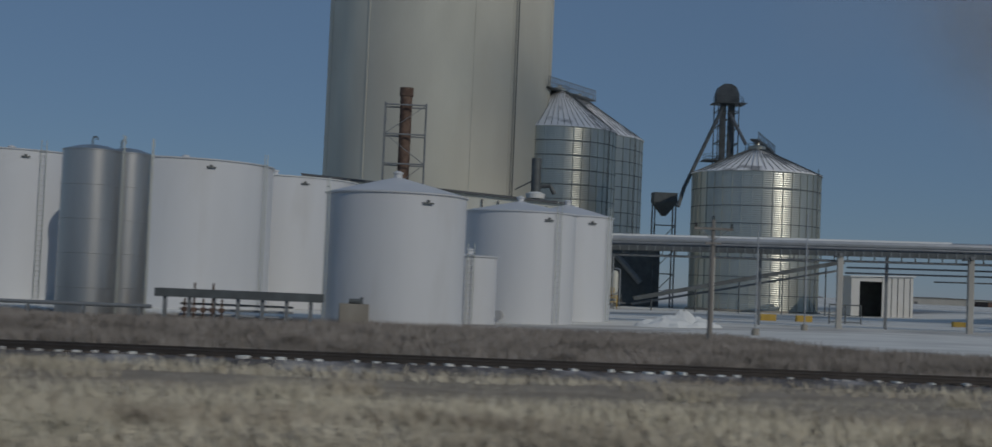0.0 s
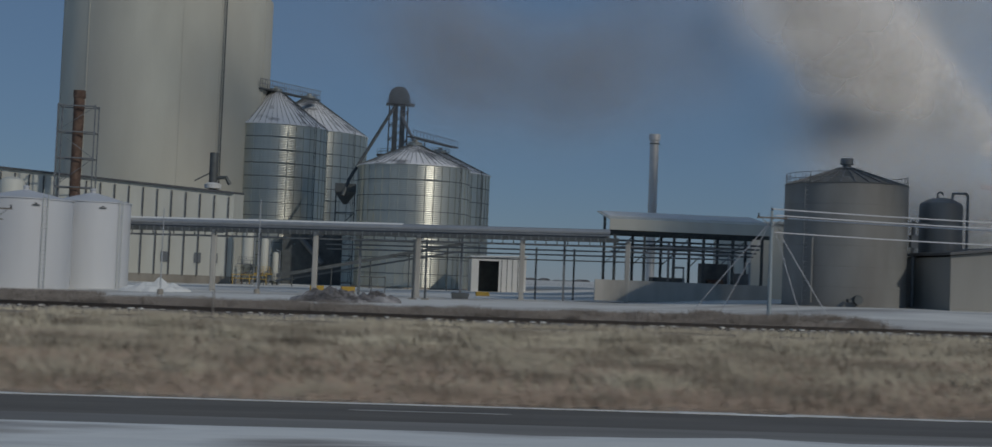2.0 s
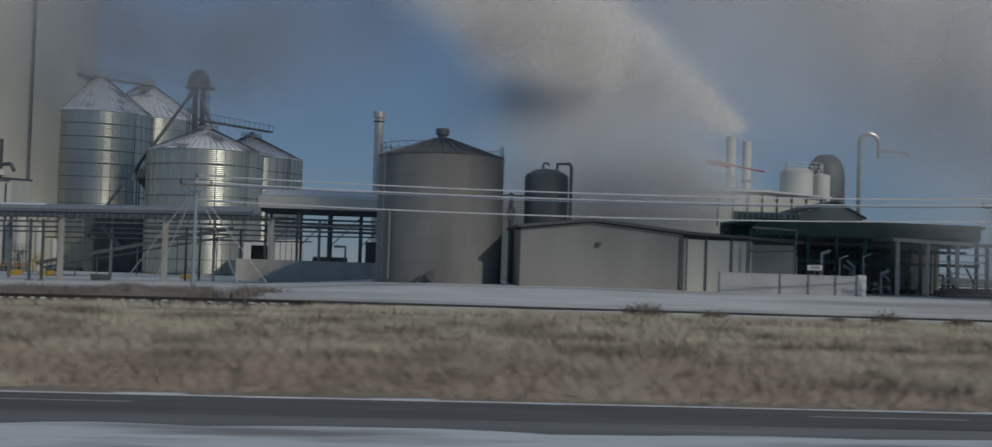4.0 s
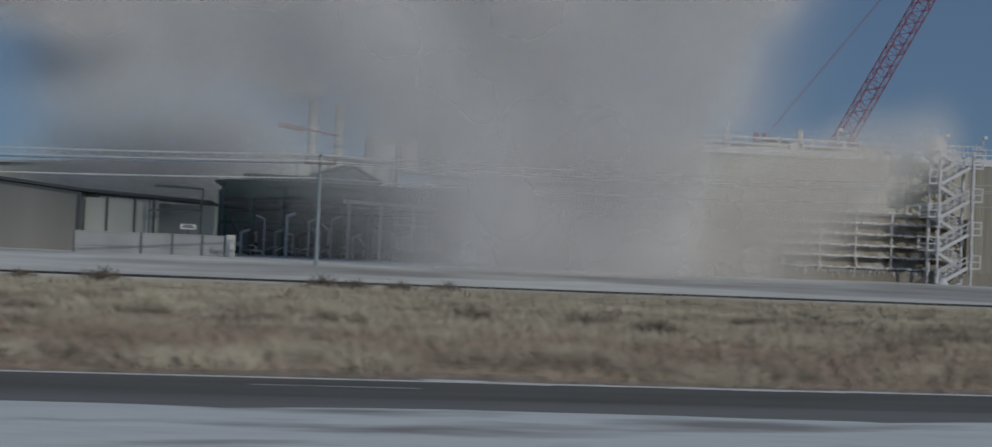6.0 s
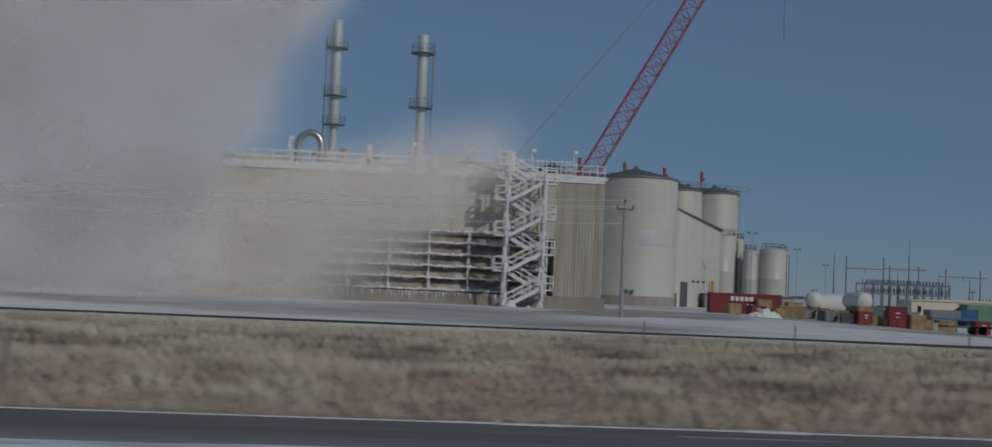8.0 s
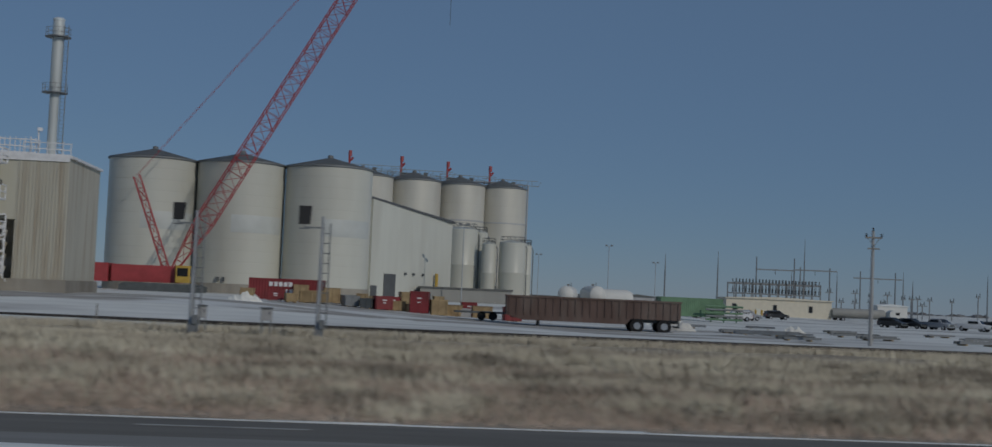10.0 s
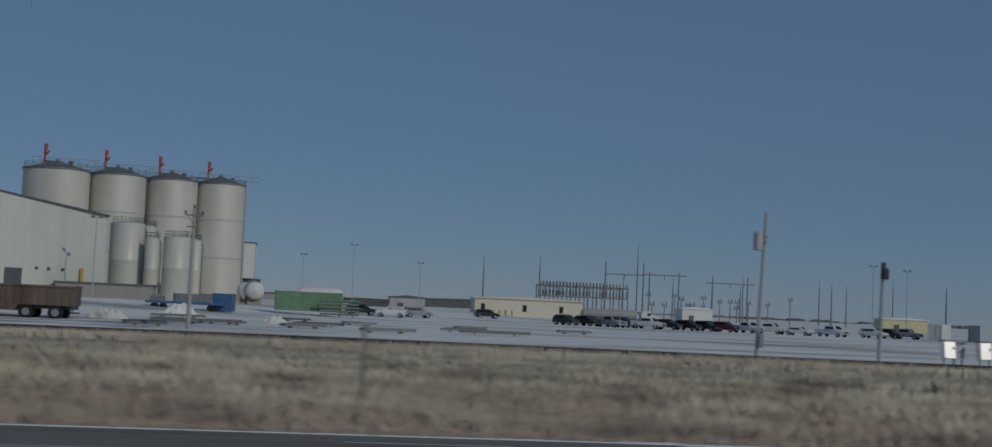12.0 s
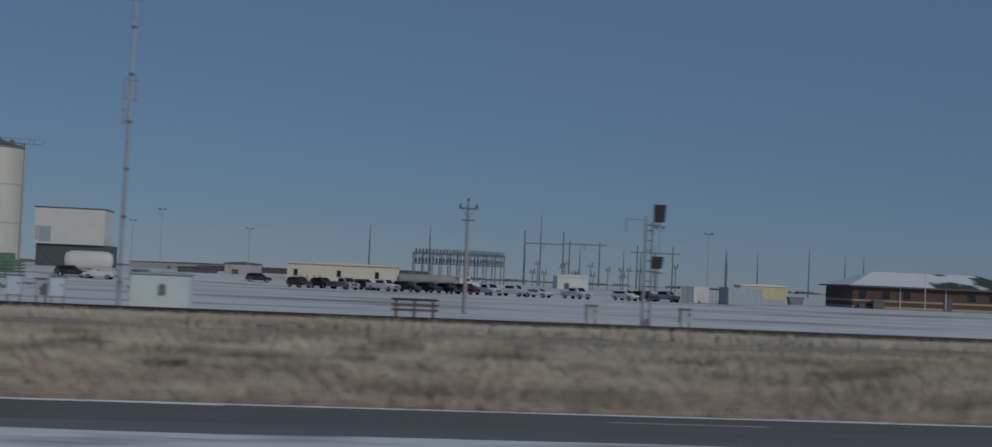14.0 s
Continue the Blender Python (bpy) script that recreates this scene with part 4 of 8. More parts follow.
# vessels and pipework at the end of the shed
for i, (x, y, r, z0, z1) in enumerate(((28.2, 222, 0.95, 3.5, 10.2), (30.9, 223, 0.7, 2.0, 7.4), (32.6, 226, 0.55, 1.0, 5.2))):
    k = thing("process_vessel", "pale upright process vessel on legs beside the shed", "vessel", "shed vessels", at=(x, y, -0.7))
    part("shell", Shape().turned(0, 0, [(0.15, z0 - 0.8), (r, z0), (r, z1), (r * 0.7, z1 + 0.35), (0.0, z1 + 0.5)], 24), SHED, k, smooth=True)
    for a in range(4):
        part("leg", Shape().tube((r * math.cos(a * 1.571 + 0.7), r * math.sin(a * 1.571 + 0.7), 0), (r * math.cos(a * 1.571 + 0.7), r * math.sin(a * 1.571 + 0.7), z0 + 0.4), 0.07, 6), STEEL, k)
    part("platform", rail_ring(Shape().box(0, -r, z0 - 0.2, 3.0, 2.2, 0.15), 0, -0.3, r + 0.5, z0, -math.pi, 0, 6), YELLOW if i == 1 else STEEL, k, "railed working platform")
    part("downcomer", Shape().path([(r + 0.2, -0.4, 0.2), (r + 0.2, -0.4, z1 + 0.6), (0, 0, z1 + 0.8)], 0.1, 6), PIPE, k)
k = thing("pipe_manifold", "yellow-railed pipe manifold beside the process shed", "pipework", at=(29.0, 218, -0.7))
for i in range(6):
    part("pipe", Shape().path([(-2.2 + 0.9 * i, 0, 0), (-2.2 + 0.9 * i, 0, 1.2 + 0.45 * (i % 3)), (-1.5 + 0.9 * i, 0, 1.6 + 0.45 * (i % 3))], 0.09, 6), (PIPE, RUST, STEEL)[i % 3], k)
part("rail", Shape().box(0, -0.5, 1.0, 5.6, 0.08, 0.1).box(0, -0.5, 1.6, 5.6, 0.08, 0.1), YELLOW, k, "yellow guard rail")
for sx in (-2.7, 0, 2.7):
    part("post", Shape().box(sx, -0.5, 0, 0.1, 0.1, 1.7), YELLOW, k)

# ---------------------------------------------------------------- pipe rack
pr = thing("pipe_rack", "long overhead steel pipe rack on columns crossing the yard", "pipe rack", at=(18.4, 153.2, -0.6))
pr.rotation_euler = (0, 0, radians(-10.6))


def rise(u):
    """The rack climbs a little towards the canopy."""
    return 0.0105 * u


for i in range(5):
    u = 11.6 * (i + 1)
    part("column", Shape().box(u, 0, -0.3, 0.55, 0.5, 6.9 + rise(u), 0, 0.06), PALE_CONCRETE, pr, "pale concrete rack column")
    part("rear_column", Shape().box(u + 4.6, 2.6, -0.2, 0.26, 0.26, 7.0 + rise(u)), STEEL, pr)
    part("cross_beam", Shape().box(u, 1.3, 6.45 + rise(u), 0.32, 3.6, 0.32), STEEL, pr)
for yy, zz, r, u0, u1, m in ((-0.1, 7.6, 0.34, 0, 56, PIPE), (0.6, 7.0, 0.15, 0, 56, STEEL), (1.2, 7.0, 0.15, 0, 56, STEEL), (1.8, 6.95, 0.11, 0, 56, STEEL), (2.4, 7.3, 0.27, 0, 56, PIPE),
                             (0.3, 6.05, 0.11, 0, 70, STEEL), (1.5, 5.5, 0.09, 24, 70, STEEL), (2.3, 5.0, 0.09, 24, 70, STEEL), (2.0, 4.4, 0.07, 32, 62, DARK)):
    part("pipe", Shape().tube((u0, yy, zz + rise(u0)), (u1, yy, zz + rise(u1)), r, 10), m, pr)
part("top_snow", Shape().tube((0, -0.1, 7.76), (33, -0.1, 7.76 + rise(33)), 0.26, 8), ROOF_SNOW, pr, "snow lying along the top pipe")
part("side_beam", Shape().bar((0, -0.3, 6.75), (57, -0.3, 6.75 + rise(57)), 0.14, 0.42).bar((0, 2.8, 6.75), (57, 2.8, 6.75 + rise(57)), 0.14, 0.36), DARK, pr, "dark long side beam")
hg = Shape()
for i in range(46):
    hg.box(1.0 + 1.2 * i, -0.32, 6.1 + rise(1.2 * i), 0.1, 0.1, 0.55)
tagged(part("pipe_hanger_row", hg, DARK, pr, "short dark pipe hangers under the side beam"), kind="stuff")
hang = Shape().box(0, 0, 0, 0.11, 0.06, 0.52).mesh("beam_stiffener", STEEL)
for i in range(68):
    o = new("beam_stiffener", hang)
    o.parent, o.location = pr, (0.6 + 0.82 * i, -0.42, 6.5 + rise(0.82 * i))
for u, w in ((35.6, -9.0), (36.9, -9.0), (46.0, 8.0), (47.6, 8.0), (52.0, 9.0)):
    part("stub_column", Shape().box(u, w, -0.2, 0.22, 0.22, 6.6), DARK, pr)
    part("stub_foot", Shape().box(u, w, -0.2, 0.7, 0.7, 0.45, 0, 0.05), CONCRETE_WALL, pr)
for x, y, h in ((27.5, 126.5, 8.2), (35.5, 140.6, 10.0)):
    p = thing("yard_lamp_post", "thin galvanized lamp post standing in the yard", "lamp post", "yard lamp posts", at=(x, y, ground_z(x, y) - 0.1))
    part("pole", Shape().tube((0, 0, 0.4), (0, 0, h), 0.075, 8, 0.05), MAST, p)
    part("base", Shape().turned(0, 0, [(0.32, 0), (0.28, 0.55), (0.1, 0.6)], 12), CONCRETE_WALL, p)

ws = thing("white_shed", "small white metal shed with a dark open doorway", "shed", at=(69.4, 215, -0.6))
part("left_wall", Shape().box(-3.95, 0, 0, 1.2, 0.25, 5.9), CONT_WHITE, ws)
part("right_wall", Shape().box(2.2, 0, 0, 4.5, 0.25, 6.2), CONT_WHITE, ws)
part("lintel", Shape().box(-1.75, 0, 5.4, 3.3, 0.25, 0.6), CONT_WHITE, ws)
part("back_wall", Shape().box(0, 6, 0, 9, 0.25, 6.2), DARK, ws)
part("end_wall", Shape().box(4.35, 3, 0, 0.25, 6, 6.2), CONT_WHITE, ws)
part("end_wall", Shape().box(-4.4, 3, 0, 0.25, 6, 6.0), CONT_WHITE, ws)
part("roof", Shape().prism([(-4.8, 5.95), (4.7, 6.25), (4.7, 6.45), (-4.8, 6.15)], -0.4, 6.4), ROOF_SNOW, ws, "snowy shed roof")
for i in range(5):
    part("siding_rib", Shape().box(0.4 + 0.9 * i, -0.16, 0, 0.08, 0.06, 6.0), TRIM, ws)

for i, (x, y, s) in enumerate(((25.0, 142, 1.15), (43.6, 113, 0.95), (47.5, 116, 0.7))):
    pile = Shape().heap(3.4 * s, 1.8 * s, (0.8 if i == 0 else 1.1) * s, 70 + i)
    solo("snow_heap", pile, BALLAST if i in (1, 2) else ROOF_SNOW, "heap of rubble dusted with snow" if i in (1, 2) else "heap of dirty ploughed snow on the yard", "rubble" if i in (1, 2) else "snow heap", at=(x, y, ground_z(x, y) + 0.05))
fr = thing("empty_steel_frame", "low black steel frame stand on the yard", "frame", at=(47.9, 167, -0.6))
part("frame", Shape().box(-1.7, 0, 0, 0.12, 0.12, 2.2).box(1.7, 0, 0, 0.12, 0.12, 2.2).box(0, 0, 0, 0.12, 0.12, 2.2).box(0, 0, 2.1, 3.5, 0.14, 0.14).box(0, 0, 1.0, 3.5, 0.1, 0.1).box(0, 0, 0.3, 3.5, 0.1, 0.1), DARK, fr)
for i, x in enumerate((41.0, 45.0, 62.5)):
    b = thing("yellow_barrier", "short yellow concrete barrier on the snow", "barrier", "yard barriers", at=(x, 172, -0.6))
    part("body", Shape().box(0, 0, 0, 1.8, 0.6, 0.8, 0, 0.1), YELLOW, b)
dr = thing("black_skip", "small black steel skip on the snow", "skip", at=(57.3, 145, -0.55))
part("body", Shape().prism([(-0.8, 0.1), (0.8, 0.1), (1.0, 0.85), (-1.0, 0.85)], -0.6, 0.6), DARK, dr)

# ---------------------------------------------------------------- canopy and scrubber area
cp = thing("loading_canopy", "open steel loading canopy with a pale fascia and snow on top", "canopy", at=(3.95, 12.0, 0.7))
def pitched(x0, x1, y0, y1, z0, z1, thick):
    """A flat slab that rises from y0 to y1."""
    low = [(x0, y0, z0), (x1, y0, z0), (x1, y1, z1), (x0, y1, z1)]
    return Shape().add(low + [(x, y, z + thick) for x, y, z in low], [(3, 2, 1, 0), (4, 5, 6, 7), (0, 1, 5, 4), (1, 2, 6, 5), (2, 3, 7, 6), (3, 0, 4, 7)])


part("roof", pitched(69.8, 88.6, 132.9, 141, 8.45, 9.65, 0.1), SHED, cp, "pale sheet-metal roof")
part("fascia", Shape().box(79.2, 132.8, 7.3, 18.8, 0.2, 1.15), SHED, cp, "pale metal fascia")
part("roof_snow", pitched(70.2, 88.3, 135.2, 140.8, 8.9, 9.73, 0.06), ROOF_SNOW, cp, "snow on the canopy roof")
for i in range(6):
    part("column", Shape().box(70.6 + 3.4 * i, 133.6, -0.6, 0.28, 0.28, 8.3), DARK, cp)
    part("rear_column", Shape().box(70.6 + 3.4 * i, 140.0, -0.6, 0.28, 0.28, 9.9), DARK, cp)
part("beam", Shape().box(79.2, 133.6, 6.9, 18.4, 0.3, 0.5).box(79.2, 140, 6.9, 18.4, 0.3, 0.5), DARK, cp)
part("containment_wall", Shape().box(77.8, 130.5, -0.6, 19.8, 0.35, 2.3), PALE_CONCRETE, cp, "low concrete containment wall")
for i in range(4):
    part("hanging_pipe", Shape().tube((71, 134.6 + 1.2 * i, 6.2 - 0.4 * i), (88, 134.6 + 1.2 * i, 6.2 - 0.4 * i), 0.11, 8), STEEL, cp)
br = Shape()
for i in range(5):
    br.tube((70.6 + 3.4 * i, 140, 3.5), (74.0 + 3.4 * i, 140, 6.9), 0.06, 5)
part("bracing", br, STEEL, cp)
for i, (x, w, h, m) in enumerate(((77.5, 4.2, 2.6, DARK), (83.0, 3.6, 4.4, DARK), (86.3, 1.6, 3.4, STEEL))):
    k = thing("process_skid", "dark process equipment skid under the canopy", "machine", "process skids", at=(x + 3.95, 149, 0.3))
    part("base", Shape().box(0, 0, 0, w, 2.4, 0.5), STEEL, k)
    part("housing", Shape().box(0, 0, 0.5, w * 0.9, 2.1, h - 0.5, 0, 0.15), m, k)
    part("motor", Shape().tube((-w * 0.3, -1.3, h * 0.5), (w * 0.2, -1.3, h * 0.5), 0.4, 12), RUST, k)
    part("riser", Shape().path([(w * 0.4, -1.0, 0.6), (w * 0.4, -1.0, h + 1.2), (w * 0.1, -1.0, h + 1.2)], 0.14, 8), PIPE, k)
sk = thing("steel_stack", "tall slender stainless exhaust stack with flange bands", "exhaust stack", at=(86.1, 178, -1.0))
prof = [(0.6, 0)]
for i in range(6):
    z = 4 + 3.3 * i
    prof += [(0.6, z - 0.1), (0.68, z - 0.1), (0.68, z + 0.1), (0.6, z + 0.1)]
prof += [(0.6, 22.9), (0.78, 22.9), (0.78, 23.7), (0.56, 23.7)]
part("shell", Shape().turned(0, 0, prof, 32), STACK_STEEL, sk, smooth=True)
part("guy_band", Shape().turned(0, 0, [(0.6, 22.3), (0.8, 22.4), (0.6, 22.5)], 24, cap=False), DARK, sk)

# ---------------------------------------------------------------- brown tanks and warehouse
bt = thing("brown_tank", "large dull brown-grey steel tank with a low railed cone roof", "tank", at=(92.5, 122.7, 0.6))
R, HH = 5.8, 11.65
prof = []
for i in range(6):
    a, b = HH * i / 6, HH * (i + 1) / 6
    prof += [(R, a), (R, b - 0.04), (R + 0.015, b - 0.03), (R + 0.015, b)]
part("shell", Shape().turned(0, 0, prof, 72, cap=False), BROWN_TANK, bt, smooth=True)
part("roof", Shape().turned(0, 0, [(R + 0.1, HH), (R * 0.5, HH + 1.0), (0.7, HH + 1.75)], 56), GREY_ROOF, bt, "dark cone roof", smooth=True)
rf = Shape()
for i in range(28):
    a = 2 * math.pi * i / 28
    rf.bar(((R + 0.05) * math.cos(a), (R + 0.05) * math.sin(a), HH + 0.06), (0.8 * math.cos(a), 0.8 * math.sin(a), HH + 1.8), 0.08, 0.08)
part("roof_ribs", rf, STEEL, bt)
part("vent_cap", Shape().turned(0, 0, [(0.42, HH + 1.6), (0.42, HH + 2.1), (0.62, HH + 2.15), (0.62, HH + 2.7), (0.5, HH + 2.75), (0.4, HH + 2.5)], 24), STEEL, bt, "round roof vent")
part("railing", rail_ring(Shape(), 0, 0, R - 0.1, HH, 0.62 * math.pi, 1.42 * math.pi, 14).add([], []), STEEL, bt)
part("railing", rail_ring(Shape(), 0, 0, R - 0.1, HH, -0.12 * math.pi, 0.2 * math.pi, 7), STEEL, bt)
part("ladder", ladder(Shape(), -R * 0.86, -R * 0.55, 0.3, HH + 0.8, 0.5, 0.2), STEEL, bt)
part("riser_pipe", Shape().path([(-R * 0.8, -R * 0.68, 0.4), (-R * 0.8, -R * 0.68, HH * 0.55)], 0.1, 8), BROWN_TANK, bt)
part("manway", Shape().tube((-0.9, -R, 0.8), (-0.9, -R - 0.5, 0.8), 0.42, 16).tube((-1.8, -R, 0.7), (-1.8, -R - 0.7, 0.7), 0.16, 10), DARK, bt)
part("foundation_ring", Shape().turned(0, 0, [(R + 0.3, -0.5), (R + 0.3, 0.1), (R, 0.12)], 56, cap=False), CONCRETE_WALL, bt)
sm = thing("brown_tank", "small dark domed tank with a gooseneck vent beside the warehouse", "tank", at=(102.4, 123.3, 0.6))
part("shell", Shape().turned(0, 0, [(2.05, 0), (2.05, 3.4), (2.07, 3.42), (2.07, 3.5), (2.05, 3.52), (2.05, 10.2), (1.9, 10.5), (1.1, 10.95), (0.0, 11.1)], 40), BROWN_TANK, sm, smooth=True)
pts = [(-0.1 + 0.28 * math.cos(a), 0, 11.35 + 0.28 * math.sin(a)) for a in [math.pi * 1.15 - i * 0.45 for i in range(9)]]
part("gooseneck_vent", Shape().path([(-0.38, 0, 10.8)] + pts, 0.09, 8), STEEL, sm)
part("downcomer", Shape().path([(0.9, -0.6, 11.0), (0.9, -0.6, 11.5), (1.95, -1.2, 11.5), (2.15, -1.2, 11.2), (2.15, -1.2, 0.3)], 0.15, 8), STEEL, sm, "square-bent side pipe")
part("pipe_bridge", Shape().tube((-5, -1.5, 8.3), (-2, -1.5, 8.3), 0.15, 8).tube((-3.4, -1.5, 0.3), (-3.4, -1.5, 8.6), 0.2, 8).box(-3.4, -1.6, 6.0, 0.7, 0.5, 1.2), STEEL, sm)

wh = thing("warehouse", "low grey metal-sided warehouse with a shallow dark roof", "warehouse", at=(0, 0, 0.45))
part("front_wall", Shape().prism([(99.2, -0.1), (113.4, -0.1), (113.4, 5.2), (105.5, 6.0), (99.2, 5.3)], 114, 114.3), WARE, wh)
part("plinth", Shape().box(106.3, 113.95, -0.6, 14.2, 0.3, 0.75), CONCRETE_WALL, wh)
part("left_wall", Shape().box(99.3, 119, -0.1, 0.25, 9.7, 5.3), WARE, wh)
part("right_wall", Shape().box(113.3, 119.2, -0.1, 0.25, 9.7, 5.3), WARE, wh)
part("back_wall", Shape().prism([(99.2, -0.1), (113.4, -0.1), (113.4, 5.2), (105.5, 6.0), (99.2, 5.3)], 124, 124.3), WARE, wh)
part("roof", Shape().prism([(98.9, 5.35), (105.5, 6.08), (113.7, 5.25), (124.0, 4.75), (124.0, 4.95), (113.7, 5.5), (105.5, 6.35), (98.9, 5.6)], 113.5, 124.6), TRIM, wh, "dark shallow roof")
part("wall_lamp", Shape().box(106.0, 113.8, 4.0, 0.35, 0.35, 0.28), DARK, wh)
part("annex_wall", Shape().box(116.5, 114.2, -0.1, 6.2, 0.25, 4.9).box(121.8, 116.6, -0.1, 4.6, 0.25, 4.7), SHED, wh, "paler side wall")
for x in (113.3, 113.7, 115.5, 117.75, 119.3):
    part("downpipe", Shape().box(x, 113.75 if x < 114.5 else 113.98, -0.1, 0.14, 0.14, 5.1), TRIM, wh)
for x, wdt in ((114.4, 5.0), (119.4, 2.35), (121.75, 2.25), (124.0, 1.7)):
    f = thing("screen_panel", "pale grey steel screen wall panel along the yard", "wall panel", "screen panels", at=(x + wdt / 2, 105, 0.35))
    part("panel", Shape().box(0, 0, 0.0, wdt - 0.08, 0.12, 2.0, 0, 0.02), PANEL, f)
    part("top_rail", Shape().box(0, 0, 2.0, wdt - 0.02, 0.2, 0.1), PANEL, f)
    part("post", Shape().box(-wdt / 2, -0.08, 0, 0.14, 0.14, 2.15), STEEL, f)
    part("mid_rail", Shape().box(0, -0.08, 1.0, wdt - 0.1, 0.05, 0.08), PANEL, f)
    part("foot", Shape().box(0, 0, -0.5, wdt - 0.1, 0.3, 0.5), CONCRETE_WALL, f)
f = thing("screen_panel", "bright end panel closing the steel screen wall", "wall panel", "screen panels", at=(126.1, 105.2, 0.35))
part("panel", Shape().box(0, 0, -0.4, 0.7, 1.0, 2.6, 0.1, 0.03), CONT_WHITE, f)

# ---------------------------------------------------------------- process building
pf = thing("pump_hall", "dark green open steel pump hall filled with pipes and pumps", "process structure", at=(0, 0, 0.45))
part("roof_beam", Shape().box(135.7, 129.3, 5.95, 23.0, 0.5, 1.6).box(135.7, 139.5, 6.2, 23.0, 0.5, 1.2), GREEN_FRAME, pf, "deep dark green roof beam")
part("roof_deck", Shape().box(135.5, 134.5, 7.2, 24.4, 10.8, 0.25), GREEN_FRAME, pf)
for i in range(9):
    part("column", Shape().box(123.8 + 2.9 * i, 129.5, -0.6, 0.3, 0.3, 7.1), GREEN_FRAME, pf)
    part("rear_column", Shape().box(123.8 + 2.9 * i, 139.5, -0.6, 0.3, 0.3, 7.1), GREEN_FRAME, pf)
part("middle_beam", Shape().box(135.5, 129.5, 3.3, 23.6, 0.25, 0.3), GREEN_FRAME, pf)
part("back_wall", Shape().box(135.5, 140.2, -0.6, 24.4, 0.2, 8.0), WARE, pf, "dull grey back wall")
for i in range(6):
    part("pipe_run", Shape().tube((124, 130.2 + 0.9 * i, 5.9 - 0.55 * (i % 3)), (147, 130.2 + 0.9 * i, 5.9 - 0.55 * (i % 3)), 0.14, 8), (STEEL, PIPE, DARK)[i % 3], pf)
g = random.Random(9)
for i in range(13):
    x, y = 125.2 + 1.7 * i, 128.2 + g.uniform(-0.8, 2.0)
    k = thing("pump_unit", "small process pump with pale insulated piping", "pump", "process pumps", at=(x, y, 0.5))
    part("base", Shape().box(0, 0, -0.3, 1.1, 0.8, 0.55), CONCRETE_WALL, k)
    part("motor", Shape().tube((-0.45, 0, 0.65), (0.4, 0, 0.65), 0.26, 12), (DARK, STEEL, GREEN_FRAME)[i % 3], k)
    part("riser", Shape().path([(0.5, 0, 0.6), (0.5, 0, g.uniform(1.6, 3.4)), (g.uniform(-0.4, 0.1), 0, g.uniform(2.2, 4.0))], 0.12, 8), FROST if i % 2 else DARK, k, "bent riser pipe")
    part("valve", Shape().box(0.5, -0.05, 1.2, 0.32, 0.32, 0.34, 0.3, 0.05), FROST if i % 3 == 0 else RUST, k)
for i in range(11):
    x, y, h = 126.0 + 1.05 * i, 127.0 + g.uniform(0, 1.5), g.uniform(2.4, 4.6)
    k = thing("riser_pipe", "frosted upright riser pipe with a side branch before the pump hall", "pipe", "pump hall risers", at=(x, y, 0.3))
    part("riser", Shape().path([(0, 0, 0), (0, 0, h), (g.choice((-0.8, 0.8)), 0, h + 0.35)], g.uniform(0.09, 0.17), 8), (FROST, RUST, FROST, PIPE)[i % 4], k)
    part("flange", Shape().turned(0, 0, [(0.12, h * 0.5), (0.26, h * 0.5), (0.26, h * 0.5 + 0.1), (0.12, h * 0.5 + 0.1)], 10, cap=False), FROST, k)
    part("branch", Shape().path([(0, -0.1, 1.0), (0.9, -0.1, 1.0 + g.uniform(-0.2, 0.9)), (1.1, -0.1, 0.2)], 0.08, 6), (PIPE, FROST)[i % 2], k)
sg = thing("notice_board", "small white notice board on a post", "sign", at=(122.75, 106.5, 0.4))
part("post", Shape().box(0, 0, 0, 0.08, 0.08, 2.6), STEEL, sg)
part("board", Shape().box(0, -0.07, 2.45, 1.25, 0.05, 0.42), MARK_WHITE, sg)
part("lettering", Shape().box(0, -0.105, 2.6, 0.9, 0.01, 0.08).box(0, -0.105, 2.74, 0.7, 0.01, 0.06), DARK, sg)
ph = thing("pipe_loop", "square-bent overhead steam pipe in front of the process frame", "pipe", at=(0, 0, 0.4))
part("pipe", Shape().path([(118.9, 113.2, 4.0), (123.2, 113.2, 4.1), (123.3, 113.2, 5.9), (121.3, 113.2, 6.0), (119.4, 113.2, 6.05)], 0.11, 8), STEEL, ph)
for x in (119.0, 123.2):
    part("support_post", Shape().box(x, 113.4, -0.6, 0.16, 0.16, 5.4), STEEL, ph)

po = thing("porch", "white-columned open porch deck with steel stairs and a sloping roof", "porch", at=(0.8, 0, 0.5))
part("roof", Shape().prism([(134.4, 5.55), (144.0, 5.2), (144.0, 5.4), (134.4, 5.8)], 121.5, 127), GREY_ROOF, po)
part("fascia", Shape().bar((134.4, 121.4, 5.6), (144.0, 121.4, 5.25), 0.1, 0.35), CONT_WHITE, po, "pale roof fascia")
for i in range(4):
    part("column", Shape().box(135.0 + 2.9 * i, 121.8, -0.4, 0.3, 0.3, 5.9), CONT_WHITE, po, "white square column")
part("deck", Shape().box(141.3, 122.5, 0.4, 4.8, 3.0, 0.2), STEEL, po)
rl = Shape()
for i in range(11):
    rl.tube((139.0 + 0.47 * i, 121.2, 1.5), (139.0 + 0.47 * i, 121.2, 2.5), 0.025, 4)
rl.box(141.3, 121.2, 2.5, 4.9, 0.07, 0.07).box(141.3, 121.2, 1.5, 4.9, 0.07, 0.07).box(141.3, 121.2, 2.0, 4.9, 0.05, 0.05)
part("railing", rl, FROST, po, "white frosted railing")
